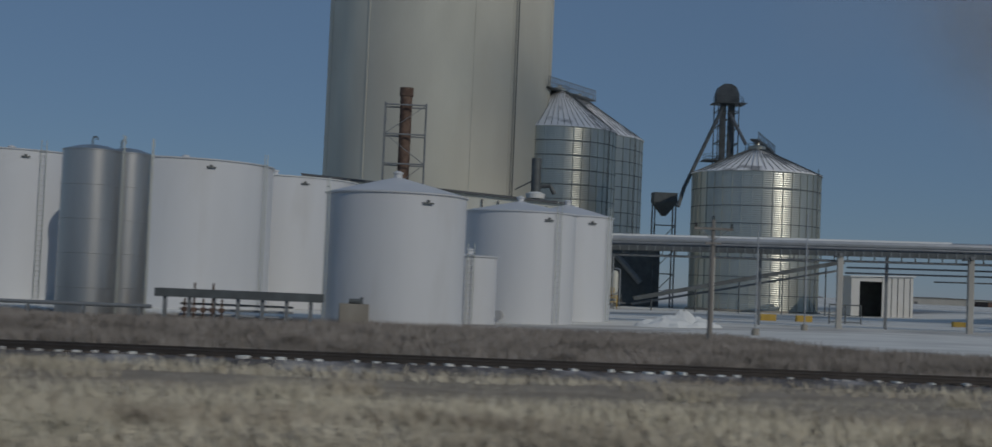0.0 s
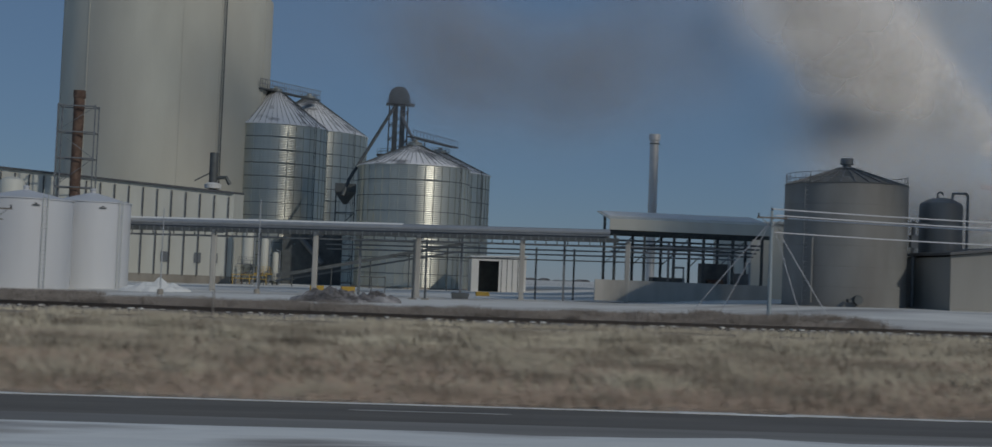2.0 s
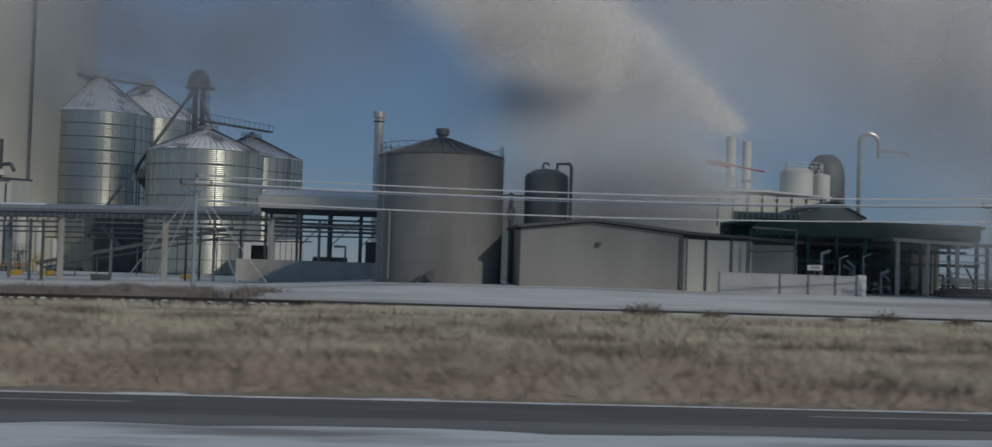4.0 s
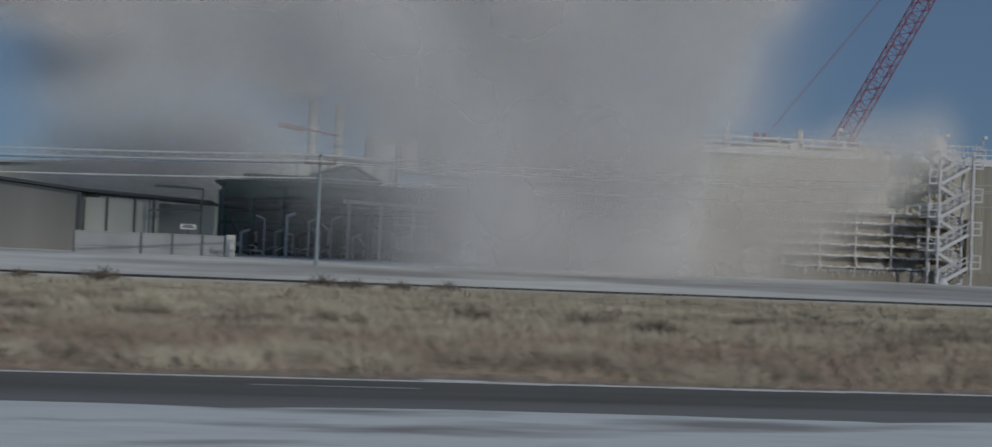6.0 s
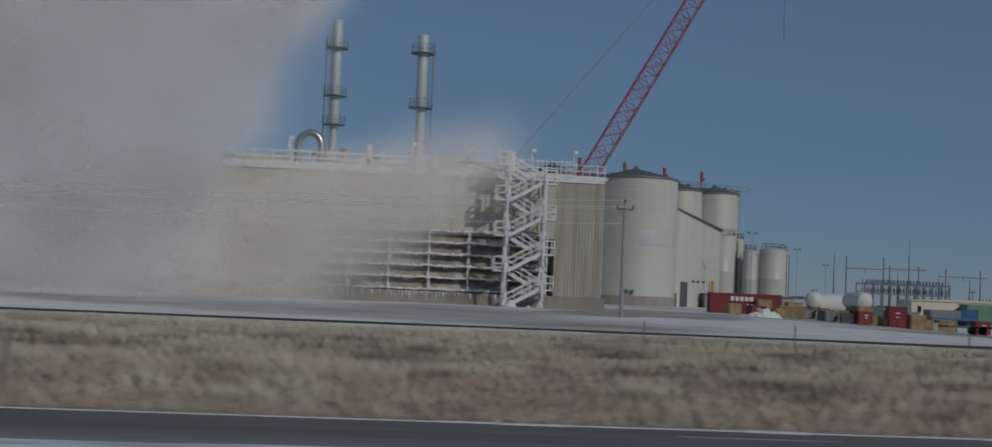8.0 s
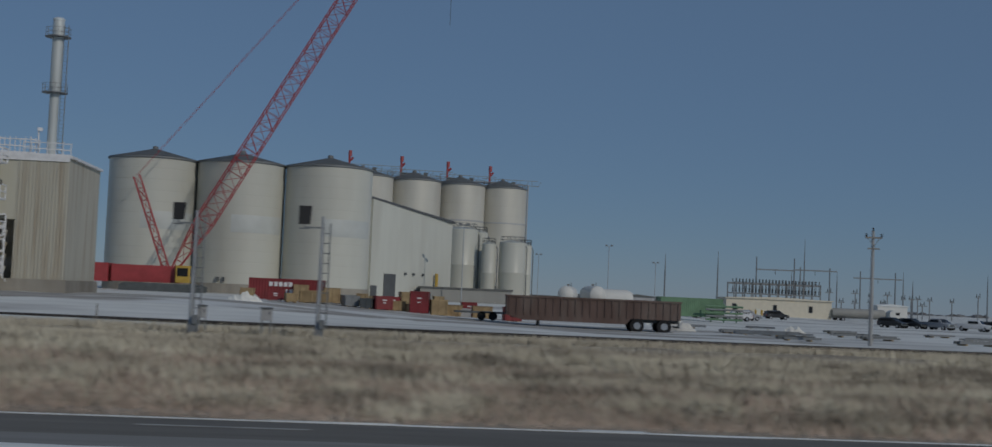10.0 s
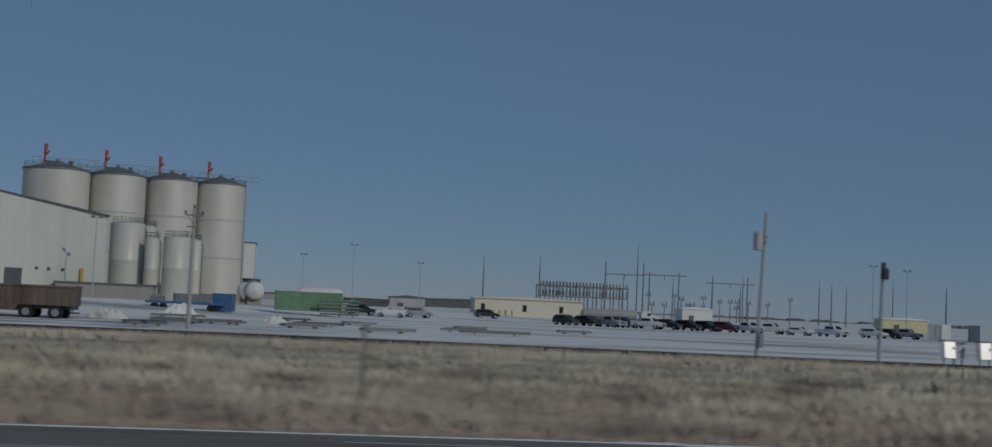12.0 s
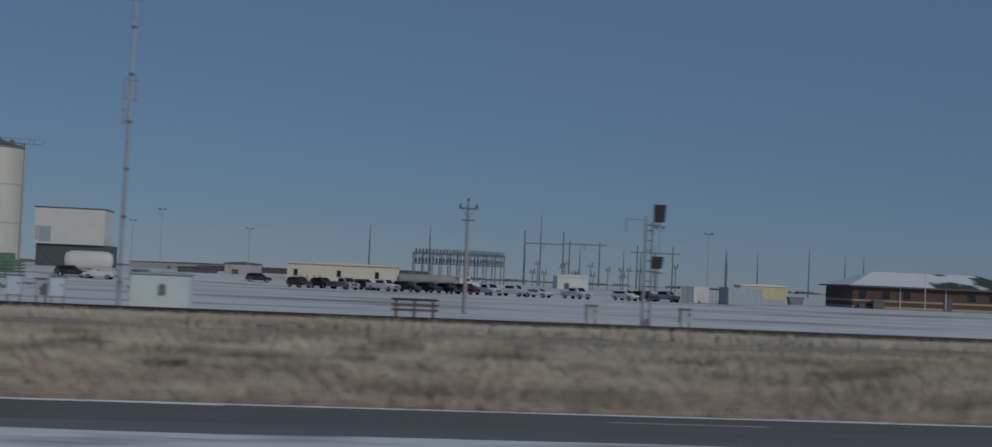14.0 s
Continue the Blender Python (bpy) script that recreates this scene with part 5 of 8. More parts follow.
part("upper_rail", Shape().box(141.3, 121.4, 3.6, 4.9, 0.1, 0.1).box(141.3, 121.4, 4.3, 4.9, 0.1, 0.1).bar((139, 121.4, 1.5), (141.5, 121.4, 3.6), 0.1, 0.1), FROST, po)
part("skirt", Shape().box(141.5, 121.3, -0.5, 5.2, 0.2, 1.7), DARK, po, "dark green skirt panel")
part("side_post", Shape().box(145.1, 121.8, -0.5, 0.5, 0.5, 7.6), FROST, po, "frost-covered post")

pbld = thing("process_building", "pale sloped-roof process building behind the steel frame", "industrial building", at=(0, 0, 0.5))
part("wall", Shape().prism([(96, 0), (143, 0), (143, 11.9), (135, 12.4), (127, 12.4), (123, 10.9), (96, 9.8)], 164, 164.3), SHED, pbld)
part("roof", Shape().prism([(95.5, 9.8), (123, 10.9), (127, 12.4), (135, 12.4), (143.5, 11.9), (143.5, 12.1), (135, 12.65), (127, 12.65), (123, 11.15), (95.5, 10.05)], 163.4, 182), ROOF_SNOW, pbld)
part("back_wall", Shape().box(119.5, 181.8, 0, 46.8, 0.3, 9.7), SHED, pbld)
part("side_wall", Shape().box(143, 173, 0, 0.3, 17.6, 11.6), SHED, pbld)
part("side_wall", Shape().box(96.1, 173, 0, 0.3, 17.6, 9.6), SHED, pbld)
for i in range(8):
    part("wall_rib", Shape().box(129 + 1.9 * i, 163.9, 8.0, 0.16, 0.12, 4.0), TRIM, pbld)
gb = thing("gabled_hall", "small pale gabled hall above the process frame", "building", at=(0, 0, 0.4))
part("gable_wall", Shape().prism([(132.6, -0.5), (139.6, -0.5), (139.6, 8.6), (136.6, 10.1), (132.6, 8.9)], 142, 142.3), SHED, gb)
part("roof", Shape().prism([(132.2, 8.85), (136.6, 10.2), (140.0, 8.45), (140.0, 8.65), (136.6, 10.45), (132.2, 9.1)], 141.6, 152), GREY_ROOF, gb)
part("long_wall", Shape().box(129, 142.6, -0.5, 7.2, 0.3, 9.4), SHED, gb)
for i in range(12):
    part("siding_rib", Shape().box(126.0 + 0.6 * i, 142.35, 7.8, 0.1, 0.1, 0.9), GREEN_FRAME, gb)
for x, y, lab in ((132.6, 172, ""), (136.1, 177, "")):
    k = thing("white_chimney", "tall white round exhaust chimney rising behind the process building", "chimney", "white chimneys", at=(x, y, 0))
    part("shell", Shape().turned(0, 0, [(0.62, 8), (0.62, 20.2), (0.66, 20.25), (0.66, 20.6), (0.5, 20.6)], 28), CONT_WHITE, k, smooth=True)
    part("flange", Shape().turned(0, 0, [(0.62, 15.0), (0.72, 15.05), (0.72, 15.2), (0.62, 15.25)], 24, cap=False), STEEL, k)
rs = thing("roof_equipment", "cluster of white tanks, ducts and railings on the process roof", "roof equipment", at=(0, 0, 0))
part("drum", Shape().turned(141.5, 172, [(2.2, 12), (2.2, 16.2), (1.6, 16.7), (0, 16.9)], 28), CONT_WHITE, rs, smooth=True)
part("drum", Shape().turned(145.2, 173, [(1.2, 12), (1.2, 16.0), (0, 16.4)], 24), CONT_WHITE, rs, smooth=True)
part("dome", Shape().turned(147.5, 178, [(2.6, 12), (2.6, 16.8), (2.1, 18.3), (1.1, 19.2), (0, 19.4)], 28), DARK, rs, "dark dome", smooth=True)
part("railing", rail_ring(Shape(), 141.5, 172, 3.4, 16.3, -math.pi, 0, 12), FROST, rs)
part("red_boom", Shape().tube((128.3, 168, 16.9), (131.5, 168, 16.4), 0.35, 8).tube((131, 168, 16.6), (136, 168, 15.8), 0.12, 6), CRANE_RED, rs, "red lifting arm")
part("vertical_pipes", Shape().tube((143.4, 171, 12), (143.4, 171, 17.0), 0.15, 6).tube((144.2, 171, 12), (144.2, 171, 16.6), 0.15, 6).tube((139.8, 171, 12), (139.8, 171, 17.4), 0.12, 6), STAINLESS, rs)
lp = thing("steam_pipe_loop", "shiny inverted U-shaped steam pipe above the process roof", "pipe", at=(0, 0, 0))
pts = [(143.2 + 1.15 * math.cos(a), 150, 18.1 + 1.15 * math.sin(a)) for a in [math.pi - i * math.pi / 10 for i in range(11)]]
part("pipe", Shape().path([(142.05, 150, 0.3)] + pts + [(144.35, 150, 16.4)], 0.26, 12), STAINLESS, lp)
part("side_pipe", Shape().path([(144.4, 150, 17.3), (147.7, 150, 17.2), (148.1, 150, 16.6)], 0.16, 10), STAINLESS, lp)

# ---------------------------------------------------------------- cooling tower
CX0, CX1, CY0, CY1, CT = 150.0, 194.4, 111.0, 123.0, 11.3
ct = thing("cooling_tower", "long frosted cooling tower with pale cladding and iced louvres", "cooling tower", at=(0, 0, 0.6))
part("basin", Shape().box((CX0 + CX1) / 2, (CY0 + CY1) / 2, -0.8, CX1 - CX0 + 0.6, CY1 - CY0 + 0.5, 2.0), CONCRETE_WALL, ct, "stained concrete basin wall")
part("upper_cladding", Shape().box((CX0 + 190.3) / 2, (CY0 + CY1) / 2, 6.0, 190.3 - CX0, CY1 - CY0, CT - 6.0), TOWER, ct, "pale yellowish upper cladding")
part("inner_fill", Shape().box((CX0 + CX1) / 2, CY0 + 6.6, 1.0, CX1 - CX0 - 1.0, 9.6, 5.2), LOUVRE, ct, "dark fill behind the louvres")
part("end_wall", Shape().box(192.35, (CY0 + CY1) / 2, 0.9, 4.1, CY1 - CY0 + 0.1, CT - 0.9), STREAKED, ct, "tall pale end wall")
part("back_wall", Shape().box((CX0 + CX1) / 2, CY1 + 0.1, 0.9, CX1 - CX0, 0.2, CT - 0.9), TOWER, ct)
for i in range(14):
    part("cladding_batten", Shape().box(CX0 + 1.4 + 2.75 * i, CY0 - 0.06, 6.05, 0.09, 0.08, CT - 6.1), TOWER, ct)
for i in range(15):
    part("end_batten", Shape().box(190.5 + 0.27 * i, CY0 - 0.09, 0.95, 0.05, 0.08, CT - 1.0), STREAKED, ct)
louvre = Shape().add([(-1.62, -0.55, -0.42), (1.62, -0.55, -0.42), (1.62, 0.35, 0.42), (-1.62, 0.35, 0.42), (-1.62, -0.5, -0.46), (1.62, -0.5, -0.46), (1.62, 0.4, 0.38), (-1.62, 0.4, 0.38)],
                     [(0, 1, 2, 3), (7, 6, 5, 4), (0, 4, 5, 1), (1, 5, 6, 2), (2, 6, 7, 3), (3, 7, 4, 0)]).mesh("louvre", LOUVRE)
ledges = []
ice = random.Random(20)
for k in range(5):
    lump = Shape()
    for j in range(14):
        xx = -1.5 + 0.23 * j
        lump.box(xx, ice.uniform(-0.06, 0.04), 0.10 - 0.05 * math.sin(math.pi * j / 13) - ice.uniform(0.0, 0.07), 0.27, ice.uniform(0.2, 0.36), ice.uniform(0.10, 0.22), ice.uniform(-0.15, 0.15), 0.05)
        if ice.random() < 0.5:
            lump.tube((xx, -0.08, 0.12), (xx + ice.uniform(-0.03, 0.03), -0.08, -ice.uniform(0.05, 0.3)), 0.05, 4, 0.01)
    ledges.append(lump.mesh("ledge_ice", FROST))
for i in range(12):
    for k in range(6):
        o = new("louvre", louvre)
        o.parent, o.location = ct, (151.7 + 3.3 * i, CY0 + 0.35, 1.75 + 0.98 * k)
        if k < 6:
            o = new("ledge_ice", ledges[(3 * i + 2 * k) % 5])
            o.parent, o.location = ct, (151.7 + 3.3 * i, CY0 - 0.22, 1.28 + 0.98 * k)
            o["label"] = "white ice along a louvre edge"
ice = random.Random(21)
for i in range(13):
    post = Shape().box(0, 0, 0, 0.09, 0.14, 5.2)
    for _ in range(7):
        post.box(ice.uniform(-0.06, 0.06), ice.uniform(-0.1, 0.02), ice.uniform(0, 4.9), ice.uniform(0.12, 0.26), 0.2, ice.uniform(0.15, 0.5), ice.uniform(0, 1), 0.04)
    part("iced_mullion", post, FROST, ct, "ice-caked vertical mullion", at=(150.05 + 3.3 * i, CY0 - 0.25, 1.15))
icl = Shape()
for i in range(150):
    x = ice.uniform(158, 190)
    icl.tube((x, CY0 - 0.33, 1.15), (x, CY0 - 0.33, 1.15 - ice.uniform(0.15, 0.7)), 0.05, 4, 0.01)
tagged(part("icicles", icl, FROST, ct, "white icicles over the basin wall"), kind="stuff")


def iced_fence(parent, x0, x1, y, z, h, step, seed, thick=0.07):
    g = random.Random(seed)
    sh = Shape()
    k = max(2, int((x1 - x0) / step))
    for i in range(k + 1):
        x = x0 + (x1 - x0) * i / k
        sh.box(x, y, z, thick * g.uniform(1.0, 2.0), thick * 1.5, h * g.uniform(0.95, 1.15), g.uniform(-0.2, 0.2), 0.02)
    for f in (0.1, 0.5, 0.95):
        for i in range(k):
            a, b = x0 + (x1 - x0) * i / k, x0 + (x1 - x0) * (i + 1) / k
            sh.bar((a, y, z + h * f + g.uniform(-0.03, 0.03)), (b, y, z + h * f + g.uniform(-0.03, 0.03)), thick * g.uniform(1.2, 2.6), thick * g.uniform(1.2, 2.4))
    return part("iced_railing", sh, FROST, parent, "railing thick with white ice")


iced_fence(ct, CX0, 180.0, CY0 + 0.1, CT, 1.1, 1.5, 1, 0.09)
iced_fence(ct, 180.0, 187.0, CY0 + 0.1, CT, 1.1, 1.5, 2, 0.05)
iced_fence(ct, 187.0, 191.5, CY0 + 0.3, CT + 0.1, 1.25, 0.4, 3, 0.05)
iced_fence(ct, 190.6, 194.4, CY0 + 0.1, CT, 1.1, 0.6, 4, 0.045)
part("deck_fascia", Shape().box((CX0 + CX1) / 2, CY0 - 0.1, CT - 0.45, CX1 - CX0, 0.16, 0.6, 0, 0.03), FROST, ct, "white frosted deck edge")
part("deck", Shape().box((CX0 + CX1) / 2, (CY0 + CY1) / 2, CT - 0.15, CX1 - CX0 + 0.5, CY1 - CY0 + 0.4, 0.2), FROST, ct, "frosted top deck")
for i in range(4):
    part("fan_stack", Shape().turned(156 + 8.5 * i, 117.5, [(3.6, CT), (3.1, CT + 0.5), (3.2, CT + 1.0)], 32, cap=False), TOWER, ct, "low round fan stack", smooth=True)
part("ice_post", Shape().box(174.4, CY0 + 0.1, CT, 0.45, 0.4, 1.9, 0, 0.08).box(174.1, CY0 + 0.1, CT, 1.4, 0.4, 0.7, 0, 0.08).box(178.5, CY0 + 0.2, CT, 0.3, 0.3, 1.0), FROST, ct, "post swollen with ice")
for i, x in enumerate((167.8, 178.0, 188.1, 191.7)):
    k = thing("deck_lamp", "frosted lamp post on the cooling tower deck", "lamp", "deck lamps", at=(x, CY0 + 0.3, 0.6 + CT))
    part("pole", Shape().box(0, 0, 0, 0.12 if i else 0.3, 0.12 if i else 0.25, 2.0, 0, 0.03), FROST, k)
    part("lamp_head", Shape().box(0.12, -0.1, 2.0, 0.42, 0.3, 0.28, 0.2, 0.05), FROST, k)
for i, (x, h) in enumerate(((172.0, 1.6), (169.3, 1.2), (174.9, 1.0))):
    k = thing("red_valve_post", "short dark red valve post on the tower deck", "valve", "deck valves", at=(x, CY0 + 5, 0.6 + CT))
    part("post", Shape().box(0, 0, 0, 0.2, 0.2, h).box(0.15, 0, h, 0.5, 0.25, 0.35, 0.3), CRANE_RED if i < 1 else DARK, k)

st = thing("stair_tower", "open steel stair tower caked in white ice beside the cooling tower", "stair tower", at=(187.4, 108.6, 0.5))
rnd = random.Random(33)
SW, SD = 3.1, 1.8
for sx in (-SW / 2, SW / 2):
    for sy in (-SD / 2, SD / 2):
        post = Shape().box(0, 0, 0, 0.16, 0.16, 11.9)
        for _ in range(26):
            post.box(rnd.uniform(-0.06, 0.06), rnd.uniform(-0.06, 0.06), rnd.uniform(0, 11.3), rnd.uniform(0.16, 0.3), rnd.uniform(0.16, 0.3), rnd.uniform(0.2, 0.7), rnd.uniform(0, 1.5), 0.05)
        part("corner_post", post, FROST, st, at=(sx, sy, 0))
for k in range(4):
    z = 0.3 + 2.9 * k
    for lower, upper, sy in (((-1.35, z), (1.2, z + 1.45), -0.45), ((1.2, z + 1.45), (-1.35, z + 2.9), 0.45)):
        fl = Shape()
        for dy in (-0.38, 0.38):
            fl.bar((lower[0], sy + dy, lower[1]), (upper[0], sy + dy, upper[1]), 0.09, 0.28)
            fl.bar((lower[0], sy + dy, lower[1] + 1.0), (upper[0], sy + dy, upper[1] + 1.0), 0.10, 0.10)
            fl.bar((lower[0], sy + dy, lower[1] + 0.55), (upper[0], sy + dy, upper[1] + 0.55), 0.06, 0.06)
        for i in range(9):
            f = i / 8
            fl.box(lower[0] + (upper[0] - lower[0]) * f, sy, lower[1] + (upper[1] - lower[1]) * f, 0.26, 0.74, 0.09)
            if i % 2 == 0:
                fl.box(lower[0] + (upper[0] - lower[0]) * f, sy - 0.38, lower[1] + (upper[1] - lower[1]) * f, 0.07, 0.07, 1.05)
        part("flight", fl, FROST, st, "iced stair flight")
    for cx, zz in ((2.45, z + 1.5), (-2.45, z + 2.95)):
        part("landing", Shape().box(math.copysign(1.87, cx), 0, zz - 0.1, 1.25, 1.7, 0.14), FROST, st, "iced landing plate")
        land = Shape()
        for sy in (-0.85, 0.85):
            land.box(cx, sy, zz, 0.1, 0.1, 1.1)
        for hh in (0.5, 1.05):
            land.box(cx, 0, zz + hh, 0.12, 1.8, 0.1)
            land.box(cx - math.copysign(0.55, cx), -0.85, zz + hh, 1.2, 0.12, 0.1)
        part("landing_railing", land, FROST, st, "ice-covered railing")
part("top_cabin", Shape().box(-1.5, 0, 11.4, 1.0, 0.8, 1.6, 0, 0.15), FROST, st, "ice-swollen cabinet at the top")
part("ice_foot", Shape().turned(-1.0, -0.9, [(0.7, -0.3), (0.55, 0.3), (0.25, 0.8), (0, 0.9)], 12).turned(0.5, -0.7, [(0.8, -0.3), (0.5, 0.2), (0.0, 0.5)], 12), FROST, st, "lump of ice at the foot")


# ---------------------------------------------------------------- distillation columns
def column(x, y, top, r, platforms, ladder_side):
    r *= 0.85
    c = thing("distillation_column", "tall pale distillation column with caged ladders and ring platforms", "distillation column", "distillation columns", at=(x, y, 0))
    part("shell", Shape().turned(0, 0, [(r * 0.85, 0), (r * 0.85, platforms[-1]), (r, platforms[-1] + 0.6), (r, top), (r * 1.08, top + 0.05), (r * 1.08, top + 0.25), (r * 0.8, top + 0.4), (0.1, top + 0.5)], 32), COLUMN_STEEL, c, smooth=True)
    for z in platforms:
        part("platform", rail_ring(Shape().turned(0, 0, [(r, z), (r + 0.85, z), (r + 0.85, z + 0.1), (r, z + 0.1)], 24, cap=False), 0, 0, r + 0.8, z, 0, 2 * math.pi, 14, 1.1, 0.025), STEEL, c, "grey ring platform with railing")
    lx = (r + 0.35) * ladder_side
    part("caged_ladder", ladder(Shape(), lx, -0.2, 8, top - 0.4, 0.5, 0.3).tube((lx * 1.35, -0.5, 18), (lx * 1.35, -0.5, top - 2), 0.05, 5), STEEL, c)
    return c


column(169.6, 166, 34.6, 0.72, (31.4, 25.4, 21.8), -1)
column(180.3, 164, 33.0, 0.78, (31.0, 24.2), 1)
ul = thing("vapour_pipe_loop", "large shiny U-bend vapour pipe beside the column", "pipe", at=(0, 0, 0))
pts = [(167.6 + 1.3 * math.cos(a), 150, 17.4 + 1.5 * math.sin(a)) for a in [math.pi - i * math.pi / 12 for i in range(13)]]
part("pipe", Shape().path([(166.3, 150, 0.3)] + pts + [(168.9, 150, 0.3)], 0.42, 14), STAINLESS, ul, smooth=True)

# ---------------------------------------------------------------- lattice crane
cr = thing("crawler_crane", "red lattice-boom crawler crane with counterweight and stay lines", "crane", at=(0, 0, 0.6))


def lattice(parent, name, p, q, w0, w1, bays, chord=0.07, lace=0.035):
    p, q = Vector(p), Vector(q)
    m = (q - p).to_track_quat("Z", "Y").to_matrix()
    sh = Shape()
    rings = []
    for i in range(bays + 1):
        f = i / bays
        w = w0 + (w1 - w0) * f
        rings.append([p + (q - p) * f + m @ Vector((sx * w / 2, sy * w / 2, 0)) for sx, sy in ((-1, -1), (1, -1), (1, 1), (-1, 1))])
    for c in range(4):
        sh.tube(rings[0][c], rings[-1][c], chord, 6)
    for i in range(bays):
        for c in range(4):
            d = (c + 1) % 4
            sh.tube(rings[i][c], rings[i + 1][d] if i % 2 else rings[i + 1][d], lace, 4)
            sh.tube(rings[i][d], rings[i + 1][c], lace, 4) if i % 2 == 0 else None
            sh.tube(rings[i][c], rings[i][d], lace, 4)
    return part(name, sh, CRANE_RED, parent)


BT = Vector((227.7, 170, 62.0))
lattice(cr, "boom", (198.2, 170, 9.2), BT, 2.2, 1.9, 34)
lattice(cr, "boom_heel", (194.4, 170, 2.4), (198.2, 170, 9.2), 0.6, 2.2, 4)
lattice(cr, "gantry_mast", (194.0, 170, 2.4), (189.5, 170, 14.6), 0.8, 0.8, 8)
part("boom_head", Shape().tube((227.4, 169, 61.5), (227.4, 171, 61.5), 0.7, 16), CRANE_RED, cr)
ln = Shape()
for dy in (-0.6, -0.2, 0.2, 0.6):
    ln.tube((189.5, 170 + dy, 14.6), (227.0, 170 + dy, 61.3), 0.012, 4)
part("stay_lines", ln, CRANE_RED, cr, "thin stay lines to the boom head")
part("hoist_line", Shape().tube((228.0, 170, 61.0), (228.0, 170, 36), 0.03, 4), DARK, cr)
part("house", Shape().box(191.5, 170, 1.3, 8.5, 3.2, 2.1, 0, 0.15), CRANE_RED, cr)
part("counterweight", Shape().box(185.8, 170, 1.2, 2.4, 4.0, 2.3, 0, 0.1), CRANE_RED, cr)
part("cab", Shape().box(196.2, 168.0, 1.4, 1.8, 1.5, 2.1, 0, 0.12), YELLOW, cr, "yellow operator cab")
part("cab_window", Shape().box(196.2, 167.22, 2.2, 1.3, 0.06, 1.0).box(197.12, 168.0, 2.2, 0.06, 1.1, 1.0), GLASS_DARK, cr)
for dy in (-2.6, 2.6):
    tr = Shape().prism([(188.6, 0.3), (189.2, 0), (198.0, 0), (198.6, 0.3), (198.6, 0.9), (198.0, 1.2), (189.2, 1.2), (188.6, 0.9)], 170 + dy - 0.55, 170 + dy + 0.55)
    part("crawler_track", tr, DARK, cr, "dark crawler track")

# ---------------------------------------------------------------- large silos and hall
def cream_silo(x, y, r, h, rise, label, group, skin=None, bands=0, z=0.6):
    s = thing("steel_silo", label, "silo", group, at=(x, y, z))
    prof = [(r, -0.5)]
    n = 12
    for i in range(n):
        zz = h * (i + 1) / n
        prof += [(r, zz - 0.05), (r + 0.015, zz - 0.03), (r + 0.015, zz)]
    part("shell", Shape().turned(0, 0, prof, 72, cap=False), skin or SILO_WHITE, s, smooth=True)
    part("roof", Shape().turned(0, 0, [(r + 0.15, h - 0.05), (r + 0.15, h + 0.05), (r * 0.4, h + rise * 0.65), (0.4, h + rise)], 56), GREY_ROOF, s, "dark cone roof", smooth=True)
    part("rim", Shape().turned(0, 0, [(r + 0.02, h - 0.25), (r + 0.22, h - 0.2), (r + 0.22, h), (r + 0.02, h + 0.02)], 56, cap=False), STEEL, s)
    for i in range(bands):
        zz = h * (0.36 + 0.32 * i)
        part("band", Shape().turned(0, 0, [(r + 0.01, zz), (r + 0.07, zz + 0.02), (r + 0.07, zz + 0.28), (r + 0.01, zz + 0.3)], 56, cap=False), PANEL, s, "grey horizontal band")
    part("base_ring", Shape().turned(0, 0, [(r + 0.1, -0.6), (r + 0.1, 1.5), (r + 0.02, 1.55)], 56, cap=False), CONCRETE_WALL, s, "concrete base course")
    part("roof_hatch", Shape().turned(0, 0, [(0.4, h + rise - 0.2), (0.4, h + rise + 0.3), (0.1, h + rise + 0.45)], 12), STEEL, s)
    return s


